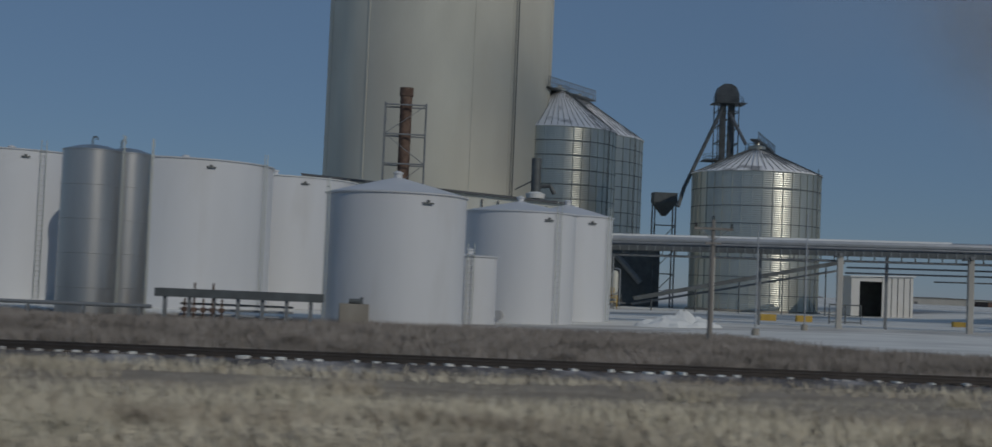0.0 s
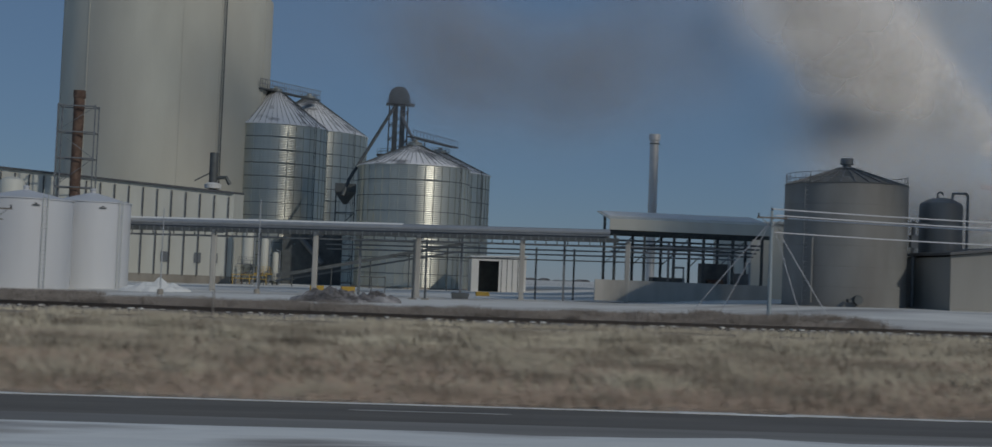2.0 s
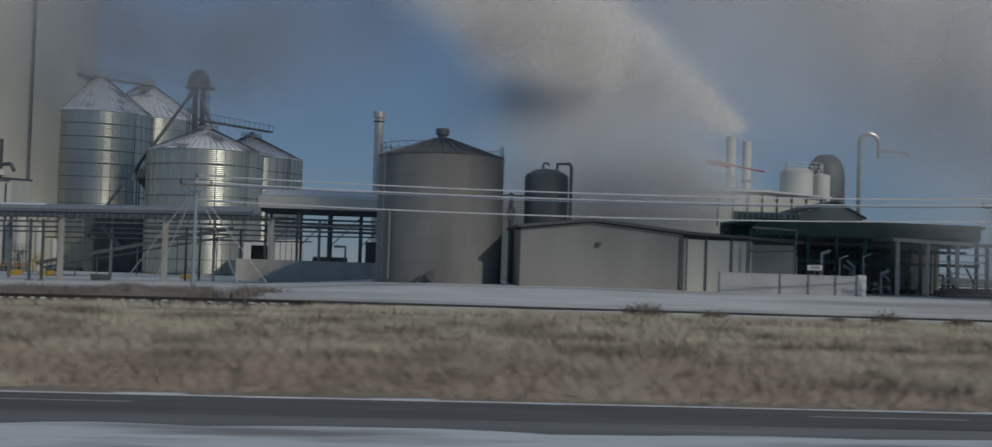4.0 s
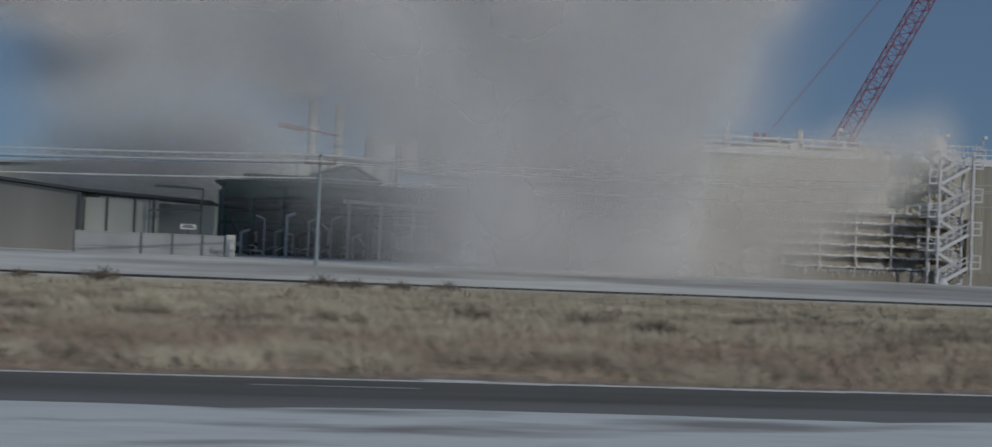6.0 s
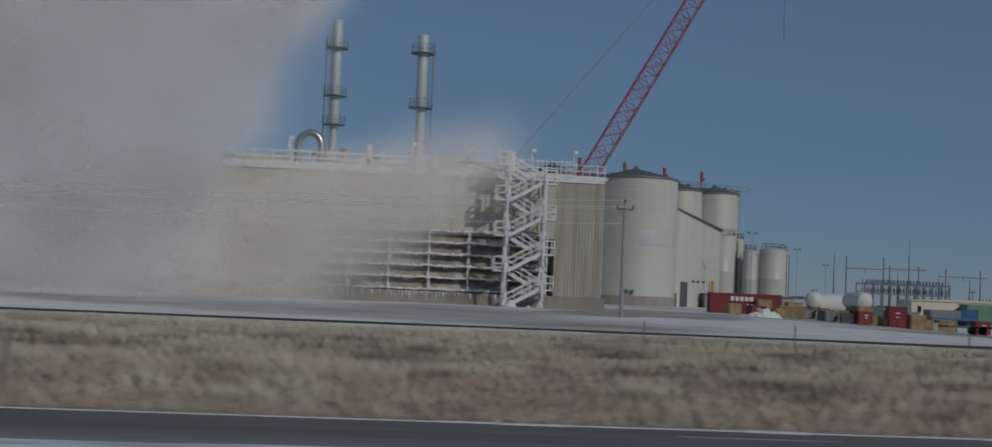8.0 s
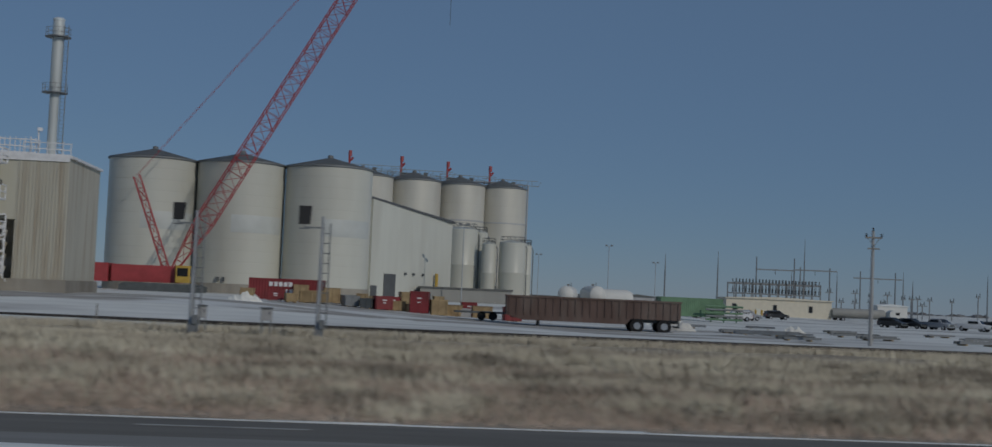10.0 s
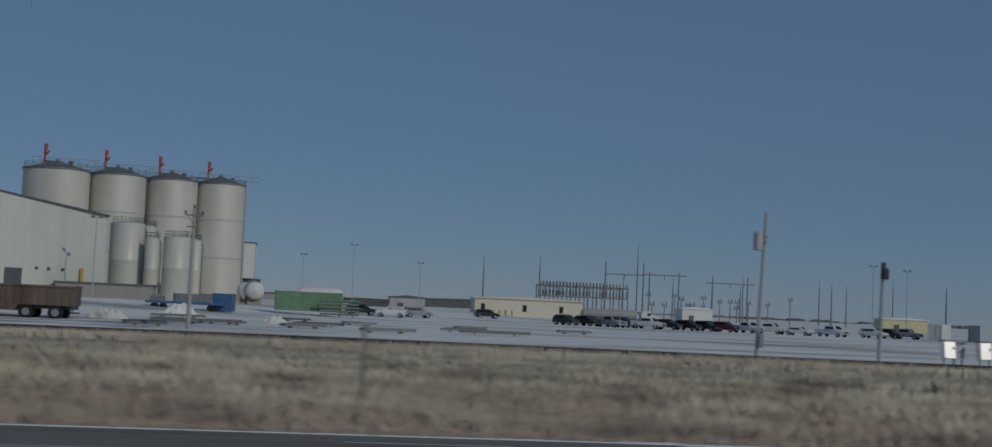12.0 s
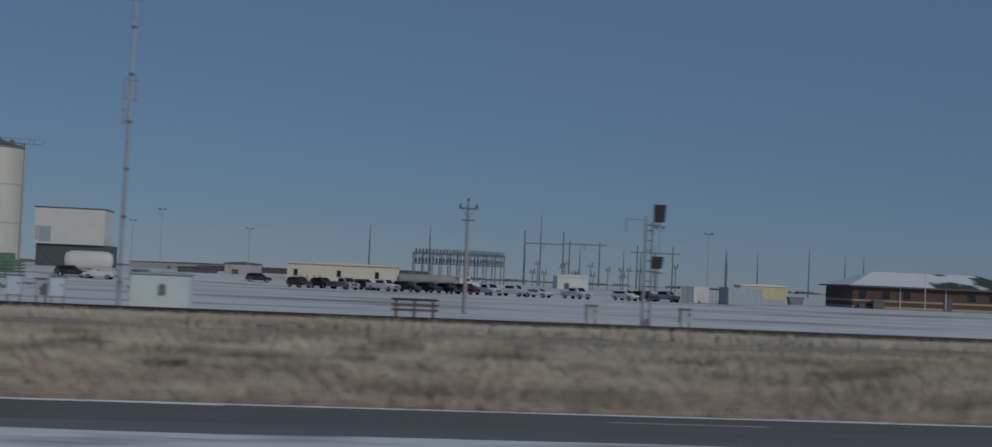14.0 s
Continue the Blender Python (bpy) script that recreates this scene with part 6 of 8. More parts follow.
for i, (x, y) in enumerate(((212.9, 190), (200.6, 190), (188.4, 190))):
    s = cream_silo(x, y, 6.1, 18.5, 1.5, "large cream-painted steel silo with a dark low cone roof", "front silos")
    part("manway", Shape().box(-2.0, -5.9, 1.9, 0.5, 0.5, 0.5).box(-1.2, -6.1, 1.8, 0.35, 0.4, 0.6), DARK, s)
    part("grey_patch", Shape().turned(0, 0, [(6.125, 8.6), (6.13, 8.62), (6.13, 11.0), (6.125, 11.02)], 16, a0=-0.53 * math.pi, a1=-0.1 * math.pi, cap=False), PATCH, s, "pale grey painted patch", smooth=True)
for i, (x, y, r) in enumerate(((217.0, 252, 5.9), (227.0, 258, 5.3), (236.4, 264, 5.0), (245.4, 269, 4.95))):
    s = cream_silo(x, y, r, 23.0 + 0.1 * i, 1.6, "tall banded steel silo in a row behind the hall", "rear silos", SILO_STEEL, 2)
    part("roof_railing", rail_ring(Shape(), 0, 0, r - 0.1, 23.1, 0, 2 * math.pi, 20, 1.0, 0.035), STEEL, s)
    part("red_vent", Shape().box(-2.6, 1.5, 23.6, 0.4, 0.4, 4.2, 0, 0.08).tube((-2.6, 1.5, 25.8), (-1.9, 1.5, 26.6), 0.22, 8).box(-2.5, 1.5, 26.8, 0.6, 0.55, 1.1, 0.3, 0.1), CRANE_RED, s, "red relief vent on the roof")
    part("roof_box", Shape().box(2.2, 0.5, 23.5, 0.7, 0.7, 1.3), DARK, s)
    part("roof_machine", Shape().box(-1.8, 0.5, 23.6, 1.6, 1.2, 1.0, 0, 0.1), DARK, s)
    truss = Shape().bar((-4.2, -1.5, 24.1), (7.5, 2.2, 24.3), 0.12, 0.12).bar((-4.2, -1.5, 25.1), (7.5, 2.2, 25.3), 0.1, 0.1)
    for q in range(10):
        truss.bar((-4.2 + 1.3 * q, -1.5 + 0.41 * q, 24.1), (-4.2 + 1.3 * (q + q % 2 * 0.5), -1.5 + 0.41 * q, 25.15), 0.07, 0.07)
    part("roof_catwalk", truss, STEEL, s, "open steel catwalk across the silo roof")
part("edge_pipe", Shape().tube((5.15, -0.5, 0.5), (5.15, -0.5, 24.2), 0.18, 8).tube((5.15, -0.5, 24.2), (-8, -0.5, 24.4), 0.1, 6), PIPE, s, "vertical pipe at the silo edge")

hl = thing("sloped_hall", "pale green-grey metal hall with a steep mono-pitch roof", "industrial building", at=(0, 0, 0.6))
h0, h1 = Vector((219.3, 192)), Vector((232.2, 214))
sd = Vector((-(h1 - h0).y, (h1 - h0).x)).normalized() * 10
o = [h0, h1, h1 + sd, h0 + sd]
part("wall_shell", Shape().add([(p.x, p.y, -0.5) for p in o] + [(o[0].x, o[0].y, 14.7), (o[1].x, o[1].y, 12.8), (o[2].x, o[2].y, 12.8), (o[3].x, o[3].y, 14.7)], [(0, 1, 5, 4), (1, 2, 6, 5), (2, 3, 7, 6), (3, 0, 4, 7)]), SHED, hl)
part("roof", Shape().add([(o[0].x - 0.2, o[0].y - 0.4, 14.7), (o[1].x + 0.4, o[1].y - 0.2, 12.8), (o[2].x, o[2].y, 12.8), (o[3].x, o[3].y, 14.7), (o[0].x - 0.2, o[0].y - 0.4, 15.0), (o[1].x + 0.4, o[1].y - 0.2, 13.1), (o[2].x, o[2].y, 13.1), (o[3].x, o[3].y, 15.0)],
                        [(3, 2, 1, 0), (4, 5, 6, 7), (0, 1, 5, 4), (1, 2, 6, 5), (2, 3, 7, 6), (3, 0, 4, 7)]), TRIM, hl)
ha = math.atan2((h1 - h0).y, (h1 - h0).x)
for f, w, h, m in ((0.22, 3.4, 4.2, TRIM), (0.04, 1.6, 2.4, TRIM)):
    p = h0 + (h1 - h0) * f - sd.normalized() * 0.06
    part("door", Shape().box(p.x, p.y, -0.2, w, 0.12, h, ha), m, hl, "grey roller door")
for f in (0.4, 0.5, 0.62):
    p = h0 + (h1 - h0) * f - sd.normalized() * 0.15
    part("wall_lamp", Shape().box(p.x, p.y, 4.0, 0.4, 0.3, 0.35, ha), DARK, hl)
p = h0 + (h1 - h0) * 0.8 - sd.normalized() * 0.1
part("bollard", Shape().tube((p.x, p.y - 1, -0.3), (p.x, p.y - 1, 4.5), 0.25, 8), YELLOW, hl)

for x, y, r, z1 in ((234.3, 222, 2.75, 12.6), (237.6, 223, 1.2, 12.2), (238.7, 219, 1.2, 10.2), (242.6, 219, 2.2, 10.6), (245.2, 222, 1.0, 10.3)):
    k = thing("upright_vessel", "upright stainless process vessel with a railed top", "vessel", "process vessels", at=(x, y, 0.6))
    part("shell", Shape().turned(0, 0, [(r, 0), (r, z1 * 0.5), (r + 0.02, z1 * 0.5 + 0.05), (r, z1 * 0.5 + 0.1), (r, z1 - 0.3), (r * 0.6, z1), (0, z1 + 0.15)], 36), SILO_WHITE, k, smooth=True)
    part("top_railing", rail_ring(Shape(), 0, 0, r * 0.9, z1 - 0.2, 0, 2 * math.pi, 10, 0.9, 0.035), DARK, k)
    part("side_pipe", Shape().path([(r + 0.2, -0.3, 0.3), (r + 0.2, -0.3, z1 * 0.9), (r * 0.5, 0, z1 + 0.4)], 0.09, 6), STEEL, k)
part("elbow", Shape().path([(-5.5, -2.5, 3.0), (-4.8, -2.5, 1.6), (-3.5, -2.5, 1.2), (-1.0, -2.5, 1.1)], 0.4, 10), BRIGHT, k, "shiny bent duct")
lw = thing("low_tank_wall", "low dark containment building before the vessels", "building", at=(234, 205, 0.3))
part("body", Shape().box(0, 0, 0, 14, 5, 2.5), WARE, lw)
part("roof", Shape().box(0, 0, 2.5, 14.4, 5.4, 0.25), GREY_ROOF, lw)
for x, y, ln_, ang in ((254.0, 231, 5.5, radians(73)), (255.3, 213, 5.0, radians(100))):
    k = thing("horizontal_tank", "white horizontal pressure tank on saddle legs", "tank", "horizontal tanks", at=(x, y, 2.9))
    sh = Shape()
    prof = [(0.02, -ln_ / 2 - 0.6), (0.9, -ln_ / 2 - 0.4), (1.35, -ln_ / 2), (1.4, -ln_ / 2 + 0.2), (1.4, ln_ / 2 - 0.2), (1.35, ln_ / 2), (0.9, ln_ / 2 + 0.4), (0.02, ln_ / 2 + 0.6)]
    sh.turned(0, 0, prof, 32)
    sh.v = [(vz * math.cos(ang) - vx * math.sin(ang) * 1.0, vz * math.sin(ang) + vx * math.cos(ang), vy) for vx, vy, vz in sh.v]
    part("shell", sh, CONT_WHITE, k, smooth=True)
    for f in (-0.3, 0.3):
        part("saddle", Shape().box(ln_ * f * math.cos(ang), ln_ * f * math.sin(ang), -2.9, 2.2, 0.4, 2.0, ang + math.pi / 2), CONCRETE_WALL, k)
    part("top_valves", Shape().box(0, 0, 1.35, 0.4, 0.4, 0.4).tube((0.5, 0, 1.3), (0.5, 0, 2.0), 0.06, 6), STEEL, k)

# ---------------------------------------------------------------- yard: containers, boxes, trailer
def container(name, x, y, z, length, height, turn, material, label, group="", width=2.44, bars=None, category="container"):
    """A shipping container: corrugated sides, corner posts, rails, end doors with lock rods."""
    c = thing(name, label, category, group, at=(x, y, z))
    c.rotation_euler = (0, 0, turn)
    n = max(6, int(length / 0.28))
    for sy in (-1, 1):
        sh = Shape()
        pts = []
        for i in range(n * 2 + 1):
            xx = -length / 2 + 0.1 + (length - 0.2) * i / (n * 2)
            d = 0.03 if (i // 1) % 2 else 0.0
            pts.append((xx, sy * (width / 2 - 0.04 + d)))
        k = len(sh.v)
        sh.v += [(px, py, zz) for px, py in pts for zz in (0.15, height - 0.1)]
        sh.f += [(k + 2 * i, k + 2 * i + 2, k + 2 * i + 3, k + 2 * i + 1) for i in range(len(pts) - 1)]
        part("side_wall", sh, material, c)
    part("roof", Shape().box(0, 0, height - 0.12, length - 0.1, width - 0.1, 0.1), material, c)
    part("floor", Shape().box(0, 0, 0.05, length - 0.1, width - 0.1, 0.15), DARK, c)
    fr = Shape()
    for sx in (-1, 1):
        for sy in (-1, 1):
            fr.box(sx * (length / 2 - 0.08), sy * (width / 2 - 0.08), 0, 0.16, 0.16, height)
        fr.box(sx * (length / 2 - 0.08), 0, 0, 0.16, width, 0.15).box(sx * (length / 2 - 0.08), 0, height - 0.15, 0.16, width, 0.15)
    for sy in (-1, 1):
        fr.box(0, sy * (width / 2 - 0.05), 0, length, 0.1, 0.16).box(0, sy * (width / 2 - 0.05), height - 0.12, length, 0.1, 0.12)
    part("frame", fr, material, c)
    for sx in (-1, 1):
        dr = Shape()
        for sy in (-0.25, 0.25):
            dr.box(sx * (length / 2 - 0.12), sy * width * 0.95, 0.16, 0.06, width * 0.44, height - 0.3)
        part("end_door", dr, material, c)
        rods = Shape()
        for sy in (-0.36, -0.14, 0.14, 0.36):
            rods.tube((sx * (length / 2 + 0.0), sy * width, 0.2), (sx * (length / 2 + 0.0), sy * width, height - 0.2), 0.025, 5)
        part("lock_rods", rods, STEEL, c)
    if bars:
        b = Shape()
        for bx, bz, bw, bh in bars:
            b.box(bx, -width / 2 - 0.035, bz, bw, 0.02, bh)
        part("lettering", b, MARK_WHITE, c, "row of white block lettering")
    return c


# the red company container, its lettering as plain bars
word = [(-1.35 + 0.46 * i, 1.72, 0.34, 0.42) for i in range(5)] + [(0.15 + 0.4 * i, 1.05, (0.14, 0.3, 0.3)[i], 0.42) for i in range(3)]
container("shipping_container", 211.5, 127.3, 0.35, 6.9, 2.45, radians(-6), BOX_RED, "dark red shipping container with white block lettering", "yard containers", bars=word)
container("shipping_container", 264.0, 183, 0.35, 9.0, 2.6, radians(3), CONT_GREEN, "bright green shipping container by the yard", "yard containers")
container("shipping_container", 253.6, 169, 0.0, 2.4, 2.2, radians(-8), CONT_BLUE, "small blue steel container by the yard", "yard containers")
container("shipping_container", 370.4, 214, -0.3, 6.1, 2.7, radians(50), CONT_WHITE, "cream-white shipping container with end doors", "yard containers")
container("shipping_container", 376.6, 209, -0.3, 7.0, 2.75, radians(22), CONT_GREY, "blue-grey shipping container on the snow", "yard containers")
k = thing("pipe_rack_stand", "green steel stand stacked with pipe lengths", "rack", at=(268.2, 180, -0.3))
for sx in (-1.8, 0, 1.8):
    part("upright", Shape().box(sx, 0.3, 0, 0.15, 0.15, 2.6), CONT_GREEN, k)
for i in range(5):
    part("pipe", Shape().tube((-2.6, 0, 0.4 + 0.45 * i), (2.6, 0, 0.4 + 0.45 * i), 0.14, 8), (CONT_GREEN, STEEL)[i % 2], k)
k = thing("flatbed_load", "blue flatbed trailer loaded with wrapped machinery", "trailer", at=(249.0, 168, -0.2))
part("bed", Shape().box(0, 0, 0.9, 9.5, 2.4, 0.3), CONT_BLUE, k)
part("load", Shape().box(0.8, 0, 1.2, 4.5, 2.0, 1.0, 0, 0.3).box(-3.4, 0, 1.2, 1.6, 2.0, 0.6), STEEL, k)
for sx in (-3.6, -2.6, 3.2):
    part("wheel", Shape().tube((sx, -1.1, 0.5), (sx, -0.75, 0.5), 0.5, 16), TYRE, k)

g = random.Random(17)
crates = [(208.0, 1.3, 0.8, BOX_RED), (209.3, 0.9, 0.7, CRATE), (211.0, 2.2, 1.0, CRATE), (213.9, 1.2, 0.85, STEEL), (215.2, 1.0, 0.8, DARK), (216.4, 1.4, 1.1, BOX_RED), (217.6, 1.1, 0.8, CRATE), (218.8, 1.1, 0.7, CRATE),
          (219.3, 1.5, 1.75, BOX_RED), (220.8, 1.3, 1.25, CRATE), (222.0, 1.2, 0.9, CRATE), (223.1, 0.8, 0.7, PANEL), (224.4, 1.6, 1.0, CRATE), (226.7, 1.4, 1.15, BOX_RED), (205.9, 1.0, 0.9, CRATE)]
crates += [(209.8 + 1.25 * i, g.uniform(0.8, 1.5), g.uniform(0.7, 1.5), (CRATE, BOX_RED, CRATE, STEEL, CRATE)[i % 5]) for i in range(13)]
for i, (x, w, h, m) in enumerate(crates):
    x, w, h, d = 188 + (x - 188) * 1.143, w * 1.14, h * 1.14, g.uniform(1.0, 1.6)
    y = (120 if i < 15 else 125) + g.uniform(-1.2, 1.2) + 0.2 * max(0.0, x - 225)
    nm, lab, cat = ("job_box", "dark red steel job box on the snowy yard", "box") if m is BOX_RED else (("wooden_crate", "weathered plywood crate on the snowy yard", "crate") if m is CRATE else ("steel_bin", "grey steel bin on the snowy yard", "box"))
    k = thing(nm, lab, cat, "yard boxes", at=(x, y, ground_z(x, y) - 0.02))
    k.rotation_euler = (0, 0, g.uniform(-0.25, 0.25))
    part("body", Shape().box(0, 0, 0.08, w, d, h - 0.12, 0, 0.04), m, k)
    for bx in (-0.3, 0.3):
        part("skid", Shape().box(w * bx, 0, 0, 0.12, d, 0.1), CRATE, k)
    part("lid", Shape().box(0, 0, h - 0.06, w + 0.06, d + 0.06, 0.08, 0, 0.04), m, k)
    for f in (-0.42, 0.0, 0.42):
        part("batten", Shape().box(w * f, -d / 2 - 0.02, 0.1, 0.09, 0.04, h - 0.2), m, k)
    if m is BOX_RED:
        part("lettering", Shape().box(0, -d / 2 - 0.045, h * 0.68, 0.4, 0.01, 0.1).box(0, -d / 2 - 0.045, h * 0.5, 0.3, 0.01, 0.08), MARK_WHITE, k)
for i, (x, y, s) in enumerate(((209.0, 112, 0.55), (247, 118, 0.7), (251, 140, 0.9), (261, 128, 0.5))):
    pile = Shape().heap(2.8 * s, 1.5 * s, 1.1 * s, 90 + i)
    solo("snow_heap", pile, SNOW, "heap of dirty ploughed snow beside stored material", "snow heap", at=(x, y, ground_z(x, y)))
for i in range(16):
    x, y = g.uniform(243, 292), g.uniform(100, 150)
    ln_, k = g.uniform(2.5, 6.0), int(g.uniform(2, 5))
    t = thing("steel_bundle", "bundle of dark steel beams lying on timber in the snow", "steel bundle", "steel bundles", at=(x, y, ground_z(x, y)))
    t.rotation_euler = (0, 0, g.uniform(-0.3, 0.3))
    for bx in (-0.3, 0.3):
        part("bearer", Shape().box(ln_ * bx, 0, 0, 0.15, 1.3, 0.14), CRATE, t)
    for j in range(k):
        part("beam", Shape().box(g.uniform(-0.3, 0.3), -0.5 + 0.3 * j, 0.14, ln_, 0.2, g.uniform(0.12, 0.3)), (STEEL, DARK, STEEL)[j % 3], t)

tl = thing("grain_trailer", "faded brown open-top grain semi-trailer parked on the yard", "trailer", at=(238.4, 112.0, -0.55))
tl.scale = (1.15, 1.15, 1.15)
tl.rotation_euler = (0, 0, radians(-3))
part("hopper_body", Shape().prism([(-6.6, 0.95), (-5.4, 0.62), (2.2, 0.58), (2.5, 1.0), (6.2, 1.0), (6.2, 2.25), (-6.6, 2.35)], -1.2, 1.2), TRAILER_BROWN, tl)
rib = Shape()
for i in range(24):
    rib.box(-6.4 + 0.54 * i, -1.23, 1.02, 0.09, 0.08, 1.25)
part("side_ribs", rib, TRAILER_BROWN, tl)
part("top_rail", Shape().box(-0.2, -1.22, 2.26, 12.9, 0.14, 0.14).box(-0.2, 1.22, 2.26, 12.9, 0.14, 0.14), TRAILER_BROWN, tl)
part("chassis_rail", Shape().box(0, -0.5, 0.75, 12.4, 0.14, 0.25).box(0, 0.5, 0.75, 12.4, 0.14, 0.25), DARK, tl)
for x in (3.0, 5.0):
    for sy in (-1, 1):
        wh_ = part("wheel", Shape().tube((x, sy * 0.85, 0.52), (x, sy * 1.2, 0.52), 0.52, 20), TYRE, tl)
        part("hub", Shape().tube((x, sy * 1.17, 0.52), (x, sy * 1.23, 0.52), 0.26, 14), RIM, wh_)
part("landing_gear", Shape().box(-4.2, -0.6, 0, 0.15, 0.15, 0.9).box(-4.2, 0.6, 0, 0.15, 0.15, 0.9).box(-4.2, 0, 0.3, 0.08, 1.2, 0.08), DARK, tl)
part("rear_bumper", Shape().box(6.1, 0, 0.45, 0.12, 2.3, 0.12).box(6.1, -0.9, 0.45, 0.1, 0.1, 0.5), DARK, tl)
lt = thing("low_trailer", "empty low flatbed trailer beside the grain trailer", "trailer", at=(229.5, 116, -0.1))
part("deck", Shape().box(0, 0, 0.6, 5.6, 2.0, 0.16), DARK, lt)
part("drawbar", Shape().bar((2.8, 0, 0.6), (4.4, 0, 0.45), 0.12, 0.12), DARK, lt)
for x in (-0.5, 0.5):
    part("wheel", Shape().tube((x, -1.0, 0.38), (x, -0.75, 0.38), 0.38, 16), TYRE, lt)


# ---------------------------------------------------------------- utility poles and wires
def utility_pole(x, y, top, label, arm=1.9, material=None, r=0.13):
    p = thing("utility_pole", label, "utility pole", "utility poles", at=(x, y, 0))
    part("pole", Shape().tube((0, 0, -0.8), (0, 0, top), r * 1.25, 12, r * 0.8), material or WOOD_POLE, p)
    part("crossarm", Shape().box(0, -0.16, top - 0.55, arm, 0.1, 0.12), WOOD_POLE, p)
    part("arm_brace", Shape().bar((-arm * 0.38, -0.16, top - 0.5), (0, -0.14, top - 1.15), 0.04, 0.04).bar((arm * 0.38, -0.16, top - 0.5), (0, -0.14, top - 1.15), 0.04, 0.04), STEEL, p)
    for sx in (-0.46, 0.0, 0.46):
        zz = top - 0.43 if sx else top
        part("insulator", Shape().turned(arm * sx, -0.16 if sx else 0, [(0.05, zz), (0.08, zz + 0.08), (0.05, zz + 0.12), (0.07, zz + 0.2), (0.02, zz + 0.26)], 10), SIGNAL, p)
    return p


POLES = [(18.5, 102.5, 6.35), (74.8, 90.6, 7.65), (132.6, 95.0, 8.3), (193.0, 94.4, 8.8), (255.9, 94.6, 8.0), (319.1, 91.2, 7.4)]
for i, (x, y, t) in enumerate(POLES):
    p = utility_pole(x, y, t, "frosted wooden utility pole with a crossarm" if i in (1, 2) else "weathered wooden utility pole with a crossarm", 2.2 if i < 3 else 1.25, CONT_GREY if i in (1, 2) else (POLE_GREY if i > 2 else None))
    if i in (0, 4, 5):
        part("lower_arm", Shape().box(0, -0.14, t - 1.35, 0.9, 0.08, 0.1), WOOD_POLE, p)
for x0, dx in ((74.8, 1), (74.8, -1), (74.8, 1.7), (74.8, -1.7)):
    k = solo("guy_wire", Shape().tube((x0, 90.6, 7.0), (x0 + 3.0 * dx, 90.6 + 2, 0.2), 0.032, 5), WIRE, "white frosted guy wire staying the utility pole", "guy wire", "guy wires")


def wire(p, q, sag, r=0.035):
    p, q = Vector(p), Vector(q)
    pts = []
    for i in range(15):
        f = i / 14
        c = p + (q - p) * f
        c.z -= sag * 4 * f * (1 - f)
        pts.append(c)
    return solo("power_line", Shape().path(pts, r, 5), WIRE, "sagging power line white with frost", "power line", "power lines")


for a, b in ((1, 2), (2, 3)):
    (xa, ya, ta), (xb, yb, tb) = POLES[a], POLES[b]
    for dy, dz in ((0.0, 0.15), (-0.9, -0.35), (0.9, -0.4), (0.2, -1.5)):
        wire((xa, ya + dy, ta + dz), (xb, yb + dy, tb + dz), 0.45, 0.05 if a == 1 else 0.018)
lp = thing("transformer_pole", "leaning utility pole carrying a transformer can", "utility pole", "utility poles", at=(286.9, 65.1, 0))
part("pole", Shape().tube((-0.22, 0, -0.6), (0.12, 0, 7.5), 0.105, 12, 0.075), POLE_GREY, lp)
part("transformer", Shape().turned(-0.35, -0.2, [(0.2, 5.5), (0.23, 5.55), (0.23, 6.4), (0.1, 6.5)], 16), PANEL, lp, "grey transformer can")
part("bracket", Shape().box(-0.1, -0.1, 5.9, 0.5, 0.1, 0.1).box(-0.1, -0.1, 6.2, 0.5, 0.1, 0.1), STEEL, lp)
part("meter_box", Shape().box(-0.05, -0.2, 0.6, 0.22, 0.2, 0.7), STEEL, lp)
sp = thing("service_pole", "short grey service pole with small boxes", "utility pole", "utility poles", at=(292.7, 63.8, 0))
part("pole", Shape().tube((-0.05, 0, -0.6), (0.08, 0, 5.05), 0.1, 12, 0.075), POLE_GREY, sp)
part("head_box", Shape().box(0.12, -0.12, 4.3, 0.3, 0.28, 0.55, 0.2).box(0.05, -0.1, 4.85, 0.18, 0.18, 0.3), SIGNAL, sp)
rm = thing("radio_mast", "tall slim grey radio mast with small antennas", "radio mast", at=(300.1, 62.8, 0))
part("lower_tube", Shape().tube((0, 0, -0.3), (0.06, 0, 7.5), 0.10, 12, 0.085), MAST, rm)
part("upper_tube", Shape().tube((0.06, 0, 7.4), (0.1, 0, 16.2), 0.08, 10, 0.05), MAST, rm)
part("whip", Shape().tube((0.1, 0, 16.1), (0.12, 0, 17.2), 0.02, 6), MAST, rm)
part("panel_antenna", Shape().box(-0.3, 0, 15.6, 0.55, 0.12, 0.3, 0, 0.03), CONT_WHITE, rm, "white panel antenna")
part("stub_antennas", Shape().box(-0.2, -0.1, 9.2, 0.08, 0.08, 1.5).box(0.28, 0.1, 9.6, 0.08, 0.08, 1.3).box(0.05, 0, 9.7, 0.6, 0.06, 0.06).box(0.05, 0, 10.6, 0.6, 0.06, 0.06).box(-0.2, 0, 8.5, 0.12, 0.1, 0.8), MAST, rm)
for i in range(6):
    part("guy_strap", Shape().turned(0.05 + 0.008 * i, 0, [(0.11, 2 + 2.2 * i), (0.125, 2.02 + 2.2 * i), (0.125, 2.1 + 2.2 * i), (0.11, 2.12 + 2.2 * i)], 12, cap=False), STEEL, rm)

